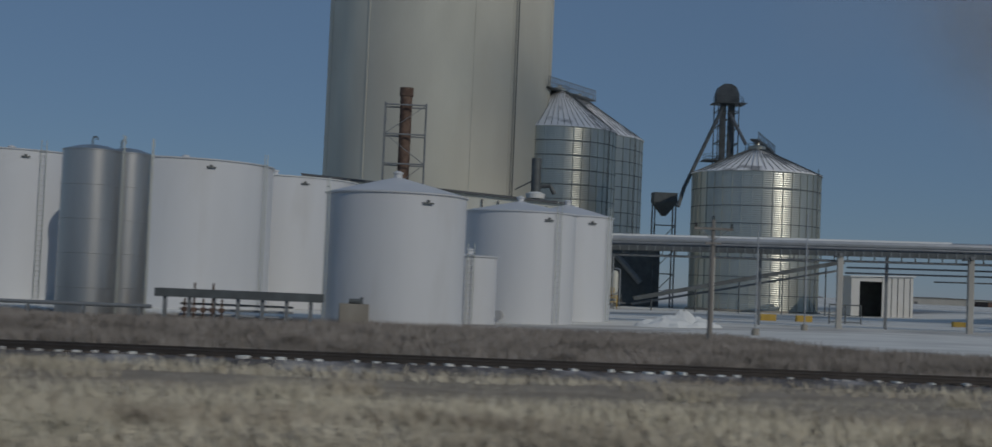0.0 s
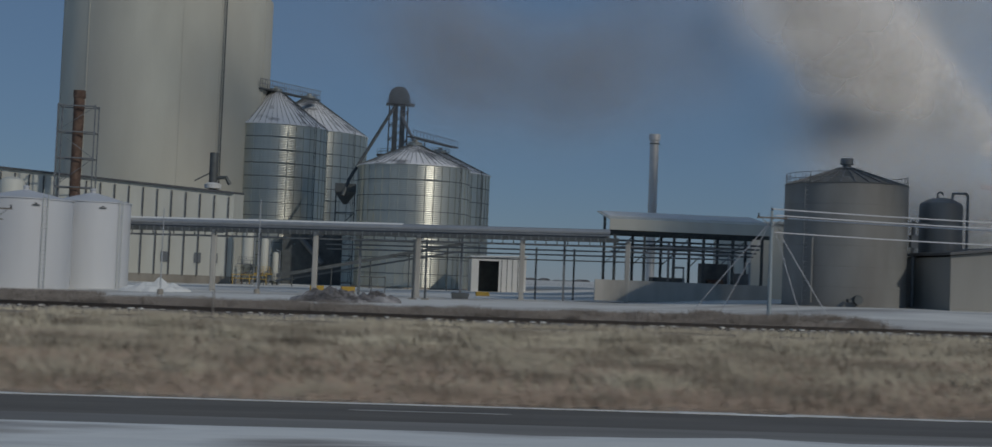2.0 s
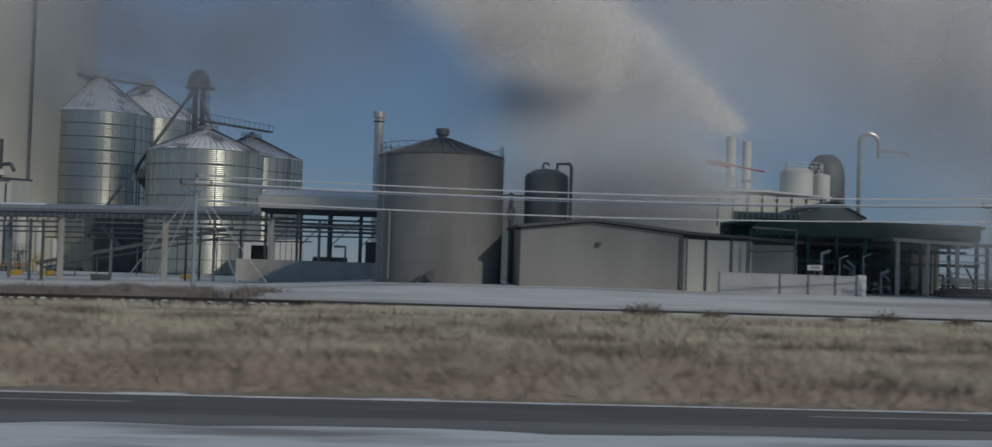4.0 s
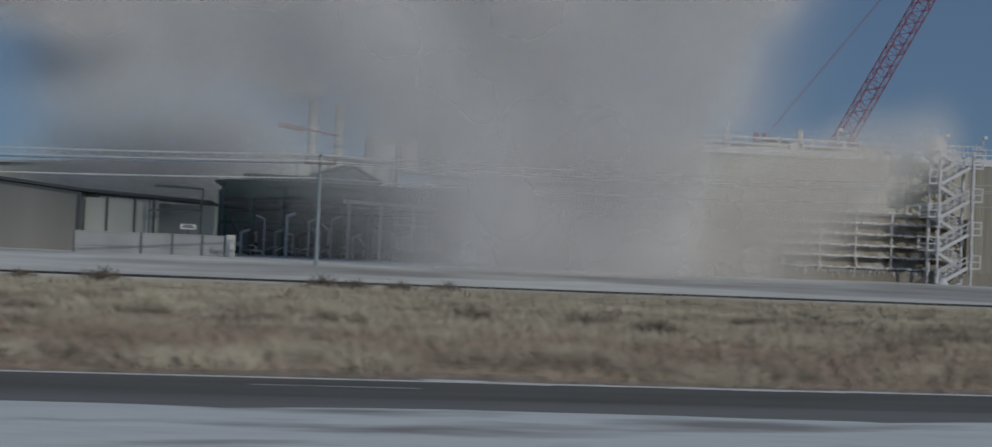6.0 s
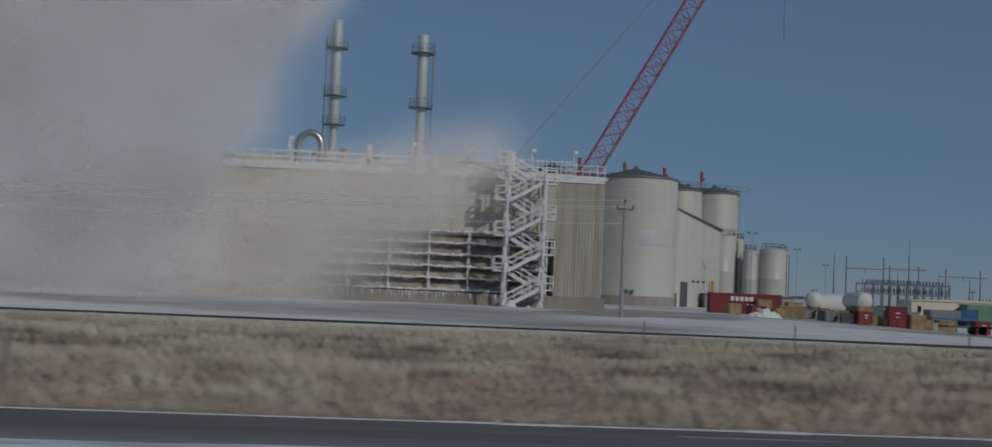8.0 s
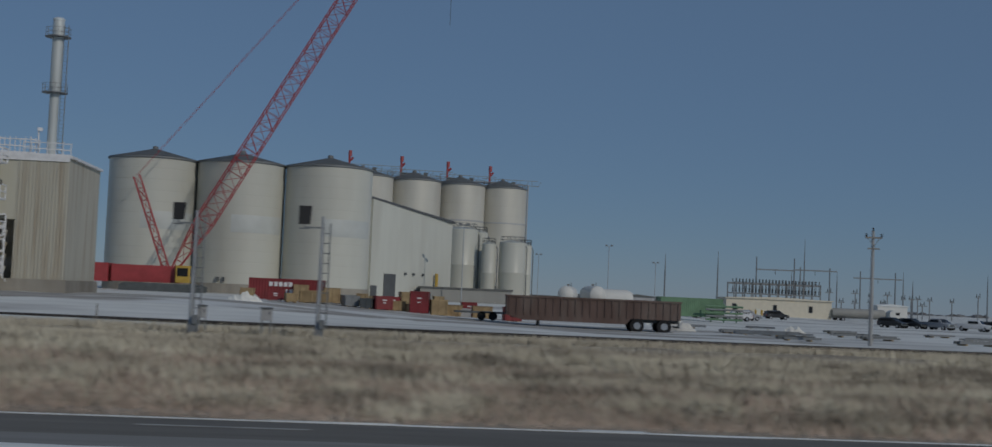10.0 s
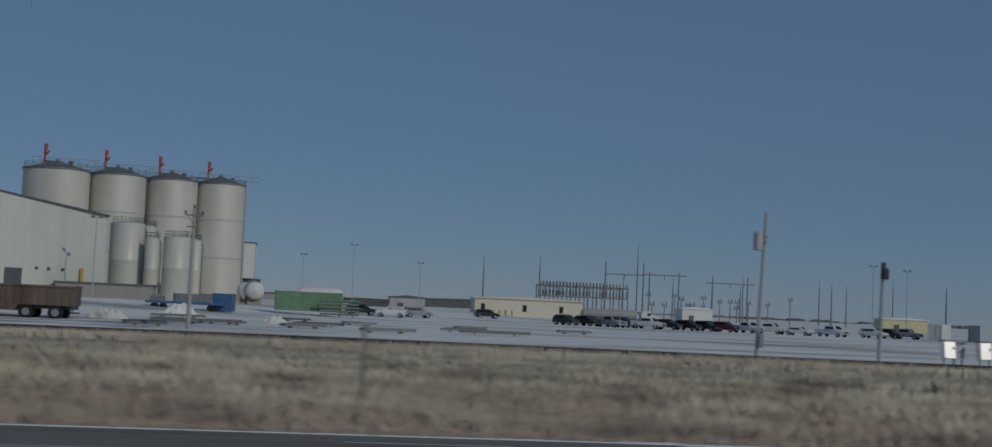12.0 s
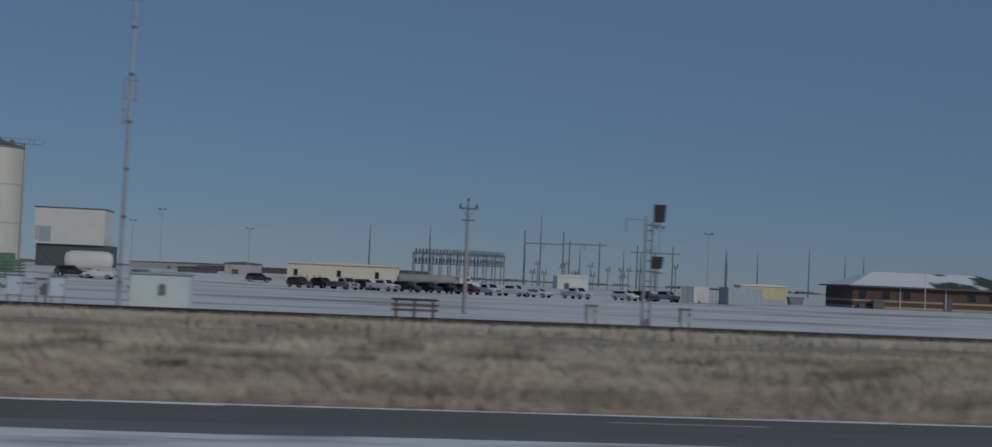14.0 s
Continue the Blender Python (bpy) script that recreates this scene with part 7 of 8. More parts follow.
# ---------------------------------------------------------------- railway hut, cabinets, signals
ht = thing("signal_hut", "pale grey-green steel railway equipment hut", "equipment hut", at=(302.0, 63.0, 0))
part("body", Shape().box(0, 0, 0.1, 2.65, 1.9, 1.58, 0, 0.03), HUT, ht)
part("roof", Shape().prism([(-1.42, 1.68), (1.42, 1.68), (1.42, 1.73), (0, 1.81), (-1.42, 1.73)], -1.05, 1.05), CONT_GREY, ht)
part("door", Shape().box(-1.34, 0, 0.2, 0.05, 0.8, 1.4), CONT_GREY, ht)
part("hatch", Shape().box(0.15, -0.98, 0.75, 0.3, 0.06, 0.42).box(0.15, -1.0, 1.15, 0.2, 0.08, 0.1), STEEL, ht, "small vent box on the wall")
part("base", Shape().box(0, 0, -0.25, 2.5, 1.8, 0.38), CONCRETE_WALL, ht)


def cabinet(x, y, w, h, material, label):
    c = thing("relay_cabinet", label, "cabinet", "trackside cabinets", at=(x, y, 0))
    part("box", Shape().box(0, 0, 0.5, w, 0.4, h, 0, 0.03), material, c)
    part("hood", Shape().box(0, -0.03, 0.5 + h, w + 0.06, 0.5, 0.05), STEEL, c)
    for sx in (-0.4, 0.4):
        part("leg", Shape().box(w * sx, 0, -0.1, 0.06, 0.06, 0.65), STEEL, c)
    part("door_handle", Shape().box(w * 0.3, -0.22, 0.5 + h * 0.5, 0.04, 0.05, 0.14), DARK, c)
    return c


cabinet(295.6, 62.2, 0.66, 0.85, BRIGHT, "bare aluminium trackside cabinet flashing in the sun").rotation_euler = (-0.13, 0, 0.105)
cabinet(296.6, 63.2, 0.5, 0.75, PANEL, "grey trackside cabinet on legs")
cabinet(297.5, 62.2, 0.66, 0.85, BRIGHT, "bare aluminium trackside cabinet flashing in the sun").rotation_euler = (-0.13, 0, 0.105)
cabinet(321.3, 58.3, 0.5, 0.6, PANEL, "grey trackside cabinet on legs")
cabinet(325.6, 58.3, 0.5, 0.6, PANEL, "grey trackside cabinet on legs")
cabinet(214.6, 61.0, 0.5, 0.55, PANEL, "grey trackside cabinet on legs")
cabinet(211.7, 61.2, 0.4, 0.55, PANEL, "grey trackside cabinet on legs")


def signal_mast(x, y, top, heads, label):
    s = thing("railway_signal", label, "railway signal", "railway signals", at=(x, y, 0))
    part("mast", Shape().tube((0, 0, -0.2), (0.05, 0, top), 0.08, 12, 0.06), MAST, s)
    part("ladder", ladder(Shape(), 0.25, 0.25, 0.2, top - 0.3, 0.3, 0.0), STEEL, s)
    part("base_box", Shape().box(0.1, 0, -0.1, 0.4, 0.4, 0.35).box(0.22, -0.2, 0.25, 0.2, 0.2, 0.4), STEEL, s)
    for hx, hz, w, h in heads:
        hd = part("signal_head", Shape().add([(hx - w / 2, -0.05, hz), (hx + w / 2 - 0.06, -0.05, hz + 0.02), (hx + w / 2, -0.05, hz + h), (hx - w / 2, -0.05, hz + h), (hx - w / 2, 0.03, hz), (hx + w / 2 - 0.06, 0.03, hz + 0.02), (hx + w / 2, 0.03, hz + h), (hx - w / 2, 0.03, hz + h)],
                  [(0, 1, 2, 3), (7, 6, 5, 4), (0, 4, 5, 1), (1, 5, 6, 2), (2, 6, 7, 3), (3, 7, 4, 0)]), SIGNAL, s, "black signal backing plate")
        hood = Shape()
        for i in range(3):
            hood.tube((hx, 0.03, hz + h * (0.2 + 0.3 * i)), (hx, 0.32, hz + h * (0.2 + 0.3 * i)), h * 0.13, 12)
        part("lamp_hood", hood, SIGNAL, hd)
        part("bracket", Shape().bar((0.05, 0, hz - 0.12), (hx, 0, hz - 0.12), 0.07, 0.07).bar((hx, 0, hz - 0.12), (hx, 0, hz + 0.1), 0.06, 0.06).box(hx, 0, hz - 0.2, 0.45, 0.35, 0.05), STEEL, s)
    return s


signal_mast(211.3, 60.3, 5.3, [(-0.72, 4.85, 0.55, 0.78)], "railway signal mast with a black target plate")
signal_mast(216.9, 60.3, 5.3, [(-0.75, 4.9, 0.58, 0.85)], "railway signal mast with a black target plate")
signal_mast(323.4, 57.4, 5.2, [(0.65, 4.9, 0.55, 0.8), (0.62, 2.85, 0.5, 0.55)], "tall railway signal mast with two black target plates")
k = thing("side_antenna", "thin antenna arm on a post beside the signal", "antenna", at=(322.6, 57.6, 0))
part("arm", Shape().tube((0, 0, 4.45), (0, 0, 5.1), 0.04, 6).tube((0, 0, 5.0), (0.8, -0.2, 5.0), 0.02, 5), MAST, k)
fb = thing("pipe_stand", "low dark timber rack stand beside the track", "stand", at=(314.1, 68.2, 0.05))
for sx in (-0.95, 0.0, 0.95):
    for sy in (-0.3, 0.3):
        part("leg", Shape().box(sx, sy, -0.15, 0.10, 0.10, 1.0), TIE, fb)
for z, sy in ((0.78, -0.32), (0.5, -0.32), (0.78, 0.32), (0.25, -0.32)):
    part("rail", Shape().box(0, sy, z, 2.4, 0.10, 0.12), PANEL if z > 0.6 and sy > 0 else TIE, fb)
for i, (x, y, h) in enumerate(((196.8, 66.8, 0.9), (188.9, 66.8, 0.8), (118.6, 22.6, 1.0), (38.4, 66.5, 1.0), (281.5, 25.5, 1.3), (265.3, 26.5, 1.6), (15.2, 36.0, 1.5), (80.8, 66.6, 1.0), (206.0, 66.5, 0.8), (168.7, 23.5, 1.1))):
    k = thing("marker_post", "thin weathered marker post in the grass", "marker post", "marker posts", at=(x, y, -0.3))
    part("post", Shape().box(0, 0, 0, 0.07, 0.05, h + 0.3, 0.2, 0.01), WOOD_POLE, k)
    part("cap", Shape().box(0, 0, h + 0.3, 0.09, 0.07, 0.06, 0.2), PANEL, k)
rsn = thing("road_sign", "back of a tall narrow road sign on a wooden post", "road sign", at=(101.3, 20.9, 0.0))
part("post", Shape().box(0, 0, -0.3, 0.14, 0.14, 3.5, 0, 0.02), WOOD_POLE, rsn)
part("sign_plate", Shape().box(0.09, -0.1, 2.3, 0.22, 0.02, 0.98), DARK, rsn, "unpainted back of the plate")
part("sign_edge", Shape().box(0.09, -0.085, 2.29, 0.25, 0.015, 1.0), STEEL, rsn)


# ---------------------------------------------------------------- vehicles
def lofted(sections):
    """A body from outlines in y and z at steps of x, joined by faces and closed at the ends."""
    n = len(sections[0][1])
    sh = Shape()
    sh.v = [(x, y, z) for x, ring in sections for y, z in ring]
    sh.f = [(i * n + j, i * n + (j + 1) % n, (i + 1) * n + (j + 1) % n, (i + 1) * n + j) for i in range(len(sections) - 1) for j in range(n)]
    sh.f += [tuple(reversed(range(n))), tuple((len(sections) - 1) * n + j for j in range(n))]
    return sh


def ring(w, z0, z1, c=0.12, top=1.0):
    h = w / 2
    return [(-h + c, z0), (h - c, z0), (h, z0 + c), (h, z1 - c), (h * top - c, z1), (-h * top + c, z1), (-h, z1 - c), (-h, z0 + c)]


PAINTS = {}


def paint(rgb):
    if rgb not in PAINTS:
        PAINTS[rgb] = mat("car_paint", rgb, 0.3, 0.1, vary=0.05, stain=(0.3, 0.29, 0.27), stain_scale=0.9, stain_at=0.72)
    return PAINTS[rgb]


def wheels(parent, xs, half, r=0.38):
    for x in xs:
        for sy in (-1, 1):
            w = part("wheel", Shape().tube((x, sy * (half - 0.22), r), (x, sy * half, r), r, 18), TYRE, parent)
            part("rim", Shape().tube((x, sy * (half - 0.02), r), (x, sy * (half + 0.015), r), r * 0.6, 14), RIM, w)


def pickup(x, y, turn, rgb):
    c = thing("pickup_truck", {(0.72, 0.72, 0.72): "white crew-cab pickup truck parked on snow", (0.03, 0.032, 0.036): "black crew-cab pickup truck parked on snow", (0.30, 0.31, 0.33): "silver crew-cab pickup truck parked on snow"}.get(rgb, "dark red pickup truck parked on snow"), "pickup truck", "parked vehicles", at=(x, y, ground_z(x, y)))
    c.rotation_euler = (0, 0, turn)
    m = paint(rgb)
    part("lower_body", lofted([(-2.85, ring(1.75, 0.55, 1.05)), (-2.7, ring(1.95, 0.45, 1.12)), (0.4, ring(1.98, 0.42, 1.12)), (1.6, ring(1.98, 0.42, 1.16)), (2.6, ring(1.92, 0.45, 1.1)), (2.85, ring(1.7, 0.5, 1.0))]), m, c, smooth=True)
    part("cab", lofted([(-0.9, ring(1.85, 1.05, 1.2, 0.1)), (-0.75, ring(1.8, 1.05, 1.85, 0.12, 0.85)), (0.9, ring(1.8, 1.05, 1.9, 0.12, 0.85)), (1.55, ring(1.85, 1.05, 1.18, 0.05, 0.95))]), m, c, smooth=True)
    part("bed_walls", Shape().box(-1.85, -0.93, 1.0, 1.9, 0.1, 0.25).box(-1.85, 0.93, 1.0, 1.9, 0.1, 0.25).box(-2.75, 0, 1.0, 0.1, 1.9, 0.25), m, c)
    part("windows", Shape().box(0.05, -0.88, 1.28, 1.6, 0.06, 0.4).box(0.05, 0.88, 1.28, 1.6, 0.06, 0.4), GLASS_DARK, c, "dark side windows")
    part("windscreen", Shape().add([(1.5, -0.75, 1.24), (1.5, 0.75, 1.24), (0.98, 0.65, 1.82), (0.98, -0.65, 1.82)], [(0, 1, 2, 3)]).box(-0.84, 0, 1.35, 0.05, 1.3, 0.38), GLASS_DARK, c)
    part("grille", Shape().box(2.84, 0, 0.6, 0.08, 1.2, 0.35), DARK, c)
    for bx in (2.88, -2.88):
        part("bumper", Shape().box(bx, 0, 0.41, 0.14, 1.85, 0.22, 0, 0.04), RIM, c)
    for sy in (-0.75, 0.75):
        part("headlight", Shape().box(2.83, sy, 0.75, 0.08, 0.3, 0.2), HUT, c)
        part("tail_light", Shape().box(-2.84, sy * 1.15, 0.75, 0.06, 0.14, 0.35), CRANE_RED, c)
    wheels(c, (-1.75, 1.85), 0.98, 0.4)
    return c


def wagon(x, y, turn, rgb, low=False):
    k = 0.82 if low else 1.0
    name, cat = ("sedan_car", "car") if low else ("sport_utility_vehicle", "car")
    tone = "white" if rgb[0] > 0.5 else ("silver" if rgb[0] > 0.2 else ("dark red" if rgb[0] > 0.08 else "black"))
    c = thing(name, f"{tone} {'sedan' if low else 'sport utility vehicle'} parked on snow", cat, "parked vehicles", at=(x, y, ground_z(x, y)))
    c.rotation_euler = (0, 0, turn)
    m = paint(rgb)
    part("lower_body", lofted([(-2.35, ring(1.6, 0.5, 0.95)), (-2.2, ring(1.85, 0.4, 1.02 * k + 0.05)), (1.2, ring(1.88, 0.36, 1.04 * k + 0.05)), (2.2, ring(1.8, 0.4, 0.95)), (2.4, ring(1.5, 0.45, 0.85))]), m, c, smooth=True)
    back = -1.6 if low else -2.2
    part("cabin", lofted([(back - 0.1, ring(1.7, 0.9 * k + 0.05, 1.15 * k, 0.08)), (back + 0.35, ring(1.65, 0.9 * k + 0.05, 1.7 * k, 0.12, 0.82)), (0.4, ring(1.65, 0.9 * k + 0.05, 1.76 * k, 0.12, 0.82)), (1.3, ring(1.7, 0.9 * k + 0.05, 1.12 * k, 0.05, 0.95))]), m, c, smooth=True)
    part("windows", Shape().box((back + 0.6) / 2, -0.8, 1.15 * k, 0.5 - back, 0.05, 0.38 * k).box((back + 0.6) / 2, 0.8, 1.15 * k, 0.5 - back, 0.05, 0.38 * k), GLASS_DARK, c, "dark side windows")
    part("windscreen", Shape().add([(1.24, -0.7, 1.16 * k), (1.24, 0.7, 1.16 * k), (0.5, 0.62, 1.7 * k), (0.5, -0.62, 1.7 * k)], [(0, 1, 2, 3)]), GLASS_DARK, c)
    for bx in (2.36, -2.36):
        part("bumper", Shape().box(bx, 0, 0.43, 0.12, 1.6, 0.2, 0, 0.04), DARK, c)
    for sy in (-0.65, 0.65):
        part("headlight", Shape().box(2.3, sy, 0.68, 0.1, 0.32, 0.16), HUT, c)
        part("tail_light", Shape().box(-2.34, sy * 1.2, 0.75, 0.05, 0.2, 0.3), CRANE_RED, c)
    wheels(c, (-1.45, 1.5), 0.94, 0.36)
    return c


WHITE, BLACK, SILVER, MAROON = (0.72, 0.72, 0.72), (0.03, 0.032, 0.036), (0.30, 0.31, 0.33), (0.10, 0.02, 0.02)
turn0 = radians(-52)
for x, y, kind_, rgb in ((305.6, 213, "w", BLACK), (309.3, 214, "w", BLACK), (312.9, 212, "p", SILVER), (316.0, 217, "w", BLACK), (318.8, 211, "p", WHITE), (322.6, 213, "w", BLACK), (326.3, 214, "w", BLACK), (329.6, 214, "w", BLACK), (332.4, 213, "w", MAROON),
                        (335.6, 211, "p", WHITE), (339.6, 212, "p", WHITE), (343.2, 208, "s", WHITE), (349.7, 210, "p", WHITE), (358.7, 214, "w", WHITE), (362.4, 216, "w", BLACK), (366.6, 219, "p", SILVER)):
    t = turn0 + g.uniform(-0.25, 0.25)
    if kind_ == "p":
        pickup(x, y, t, rgb)
    else:
        wagon(x, y, t, rgb, kind_ == "s")
for x, y, t, rgb in ((272.0, 205, 0.1, BLACK), (276.5, 203, 3.0, WHITE), (281.5, 215, 0.2, SILVER), (297.5, 250, 0.1, BLACK)):
    wagon(x, y, t, rgb)

tk = thing("tanker_truck", "road tanker truck with a long dull tank and white cab", "truck", at=(334.5, 300, -0.4))
sh = Shape().turned(0, 0, [(0.02, -8.3), (0.9, -8.2), (1.05, -7.8), (1.05, 4.0), (0.9, 4.4), (0.02, 4.5)], 28)
sh.v = [(vz, vx, vy + 1.95) for vx, vy, vz in sh.v]
part("tank", sh, WARE, tk, smooth=True)
part("chassis", Shape().box(-1.0, 0, 0.7, 15.5, 1.0, 0.3), DARK, tk)
part("cab", lofted([(5.4, ring(2.3, 0.8, 2.6)), (6.0, ring(2.4, 0.7, 3.0)), (7.6, ring(2.4, 0.7, 2.9)), (8.2, ring(2.4, 0.7, 1.9)), (9.6, ring(2.1, 0.7, 1.7)), (9.9, ring(1.8, 0.8, 1.4))]), CONT_WHITE, tk, smooth=True)
part("cab_window", Shape().box(7.2, -1.2, 1.9, 0.9, 0.06, 0.6).box(7.95, 0, 2.0, 0.06, 1.9, 0.6), GLASS_DARK, tk)
wheels(tk, (-7.0, -5.8, 5.2, 6.3, 9.0), 1.2, 0.5)
for i in range(4):
    k = thing("bollard", "yellow steel guard bollard by the pale office block", "bollard", "guard bollards", at=(304.5 + 1.4 * i, 292, -0.2))
    part("post", Shape().turned(0, 0, [(0.22, 0), (0.22, 1.5), (0.15, 1.62), (0, 1.66)], 12), YELLOW, k)

# ---------------------------------------------------------------- far buildings and substation
yb = thing("cream_building", "long low cream-coloured control building with small windows", "building", at=(313.8, 304, -0.4))
part("wall_shell", Shape().box(0, 0, 0, 25.0, 8, 4.3), CREAM, yb)
part("roof", Shape().prism([(-12.9, 4.3), (12.9, 4.3), (12.9, 4.5), (0, 4.9), (-12.9, 4.5)], -4.4, 4.4), CREAM, yb)
for x in (-10.6, -1.0, 7.5):
    wdw = part("window", Shape().box(x, -4.05, 1.6, 0.9, 0.12, 1.5), TRIM, yb)
    part("pane", Shape().box(x, -4.12, 1.68, 0.75, 0.03, 1.34), GLASS_DARK, wdw)
part("door", Shape().box(-5.0, -4.05, 0, 1.0, 0.1, 2.1), SHED, yb)
wb = thing("white_block", "plain white tall metal-sided block behind the silos", "building", at=(238.5, 390, 0))
part("wall_shell", Shape().box(0, 0, 7.0, 19.0, 14, 10.0), CONT_WHITE, wb)
part("lower_storey", Shape().box(1, 1, 0, 20, 14, 7.0), DARK, wb, "dark open lower storey")
part("roof", Shape().box(0, 0, 17.0, 19.4, 14.4, 0.3), TRIM, wb)
part("door", Shape().box(-6.5, -7.05, 7.6, 3.0, 0.15, 4.2), CONT_GREY, wb)
part("louvre_panel", Shape().box(-8.6, -7.05, 8.0, 1.2, 0.15, 4.0), PANEL, wb)
k = thing("white_dome_tank", "white rounded storage tank beyond the green containers", "tank", at=(266.0, 255, 0))
k.scale = (0.62, 0.62, 0.75)
sh = Shape().turned(0, 0, [(0.02, -7.2), (1.6, -6.8), (2.2, -5.6), (2.3, -4.5), (2.3, 4.5), (2.2, 5.6), (1.6, 6.8), (0.02, 7.2)], 28)
sh.v = [(vz, vx, vy + 3.4) for vx, vy, vz in sh.v]
part("shell", sh, CONT_WHITE, k, smooth=True)
part("legs", Shape().box(-4.5, 0, -0.2, 0.5, 2.4, 2.0).box(0, 0, -0.2, 0.5, 2.4, 2.0).box(4.5, 0, -0.2, 0.5, 2.4, 2.0), STEEL, k)
for x, y, w, d, h, m, lab in ((279, 330, 9, 6, 2.6, DARK, "dark low shed far across the yard"), (289, 345, 9, 6, 4.2, PANEL, "grey low shed far across the yard"), (330, 560, 46, 14, 5.0, DARK, "long dark distant shed"), (285, 600, 60, 14, 3.6, RUST, "long reddish distant rail shed"), (250, 640, 60, 16, 4.5, WARE, "long grey distant hall"), (388, 420, 10, 8, 5.0, CONT_WHITE, "white substation control house"), (430.3, 358, 13.5, 6, 4.2, CONT_YELLOW, "yellow-sided store with a snowy roof")):
    k = thing("far_shed", lab, "shed", "far sheds", at=(x, y, -0.2))
    part("wall_shell", Shape().box(0, 0, 0, w, d, h * 0.85), m, k)
    part("roof", Shape().prism([(-w / 2 - 0.3, h * 0.85), (w / 2 + 0.3, h * 0.85), (w / 2 + 0.3, h * 0.9), (0, h), (-w / 2 - 0.3, h * 0.9)], -d / 2 - 0.3, d / 2 + 0.3), ROOF_SNOW if m in (CONT_WHITE, CONT_YELLOW) else GREY_ROOF, k)
    part("door", Shape().box(-w * 0.2, -d / 2 - 0.05, 0, 1.6, 0.1, 2.2), TRIM, k)

sub = thing("substation_rack", "steel lattice bus rack of an electrical substation with rows of insulators", "substation", at=(0, 0, 0))
x0, x1, y0 = 338.0, 367.0, 425.0
for i in range(11):
    for yy in (y0, y0 + 8):
        part("column", Shape().box(x0 + (x1 - x0) * i / 10, yy, 0, 0.35, 0.35, 10.0), STEEL, sub)
for yy in (y0, y0 + 8):
    part("beam", Shape().box((x0 + x1) / 2, yy, 9.4, x1 - x0, 0.35, 0.6).box((x0 + x1) / 2, yy, 6.2, x1 - x0, 0.3, 0.4), STEEL, sub)
post_insulator = Shape().turned(0, 0, [(0.12, 6.7), (0.24, 7.1), (0.12, 7.4), (0.26, 7.8), (0.1, 8.2), (0.06, 9.4)], 6).mesh("insulator", DARK)
cap_insulator = Shape().turned(0, 0, [(0.1, 10.0), (0.24, 10.3), (0.1, 10.6), (0.2, 10.9), (0.04, 11.2)], 6).mesh("insulator", DARK)
for i in range(26):
    xx = x0 + 0.6 + (x1 - x0 - 1.2) * i / 25
    for yy in (y0 - 0.4, y0 + 4):
        for shape in (post_insulator, cap_insulator):
            o = new("insulator", shape)
            o.parent, o.location = sub, (xx, yy, 0)
g = random.Random(4)
for i in range(16):
    k = thing("switchgear_post", "slim substation switchgear post with insulators", "switchgear", "switchgear posts", at=(378 + 3.3 * i, 440 + g.uniform(-15, 30), 0))
    hgt = g.uniform(5, 10)
    part("post", Shape().box(0, 0, 0, 0.3, 0.3, hgt), STEEL, k)
    part("crossbar", Shape().box(0, 0, hgt - 0.8, g.uniform(1.5, 3.5), 0.2, 0.25), STEEL, k)
    part("insulator", Shape().turned(0.6, 0, [(0.1, hgt - 0.5), (0.25, hgt - 0.1), (0.1, hgt + 0.3), (0.2, hgt + 0.6), (0.05, hgt + 0.9)], 8).turned(-0.6, 0, [(0.1, hgt - 0.5), (0.25, hgt - 0.1), (0.1, hgt + 0.3), (0.05, hgt + 0.7)], 8), DARK, k)
for (xa, xb, y, top, bar_) in ((402.5, 421.0, 618, 25.9, 20.0), (424.0, 438.5, 618, 22.0, 20.5), (462.0, 480.0, 640, 22.0, 18.5)):
    k = thing("transmission_frame", "H-shaped steel transmission frame of the substation", "transmission frame", "transmission frames", at=(0, 0, 0))
    part("leg", Shape().tube((xa, y, 0), (xa, y, top), 0.42, 8, 0.3), STEEL, k)
    part("leg", Shape().tube((xb, y, 0), (xb, y, top), 0.42, 8, 0.3), STEEL, k)
    part("crossarm", Shape().box((xa + xb) / 2, y, bar_ - 0.3, (xb - xa) + (0 if xa < 410 else 7), 0.5, 0.6), STEEL, k)
    part("insulator_strings", Shape().tube(((xa + xb) / 2, y, bar_ - 0.3), ((xa + xb) / 2, y, bar_ - 2.2), 0.15, 6), DARK, k)
for x, y, t in ((395.1, 526, 30.6), (388.0, 520, 17), (414, 540, 18), (437, 560, 17), (451, 560, 20), (347, 480, 22), (325, 470, 20), (430, 500, 15), (470, 520, 19), (490, 540, 18), (455, 470, 16), (520, 560, 22), (545, 560, 20), (500, 470, 17)):
    k = thing("lightning_mast", "slim tapered steel lightning mast of the substation", "mast", "lightning masts", at=(x, y, 0))
    part("shaft", Shape().tube((0, 0, 0), (0, 0, t * 0.7), 0.34, 8, 0.24), STEEL, k)
    part("tip", Shape().tube((0, 0, t * 0.7), (0, 0, t), 0.22, 8, 0.06), STEEL, k)
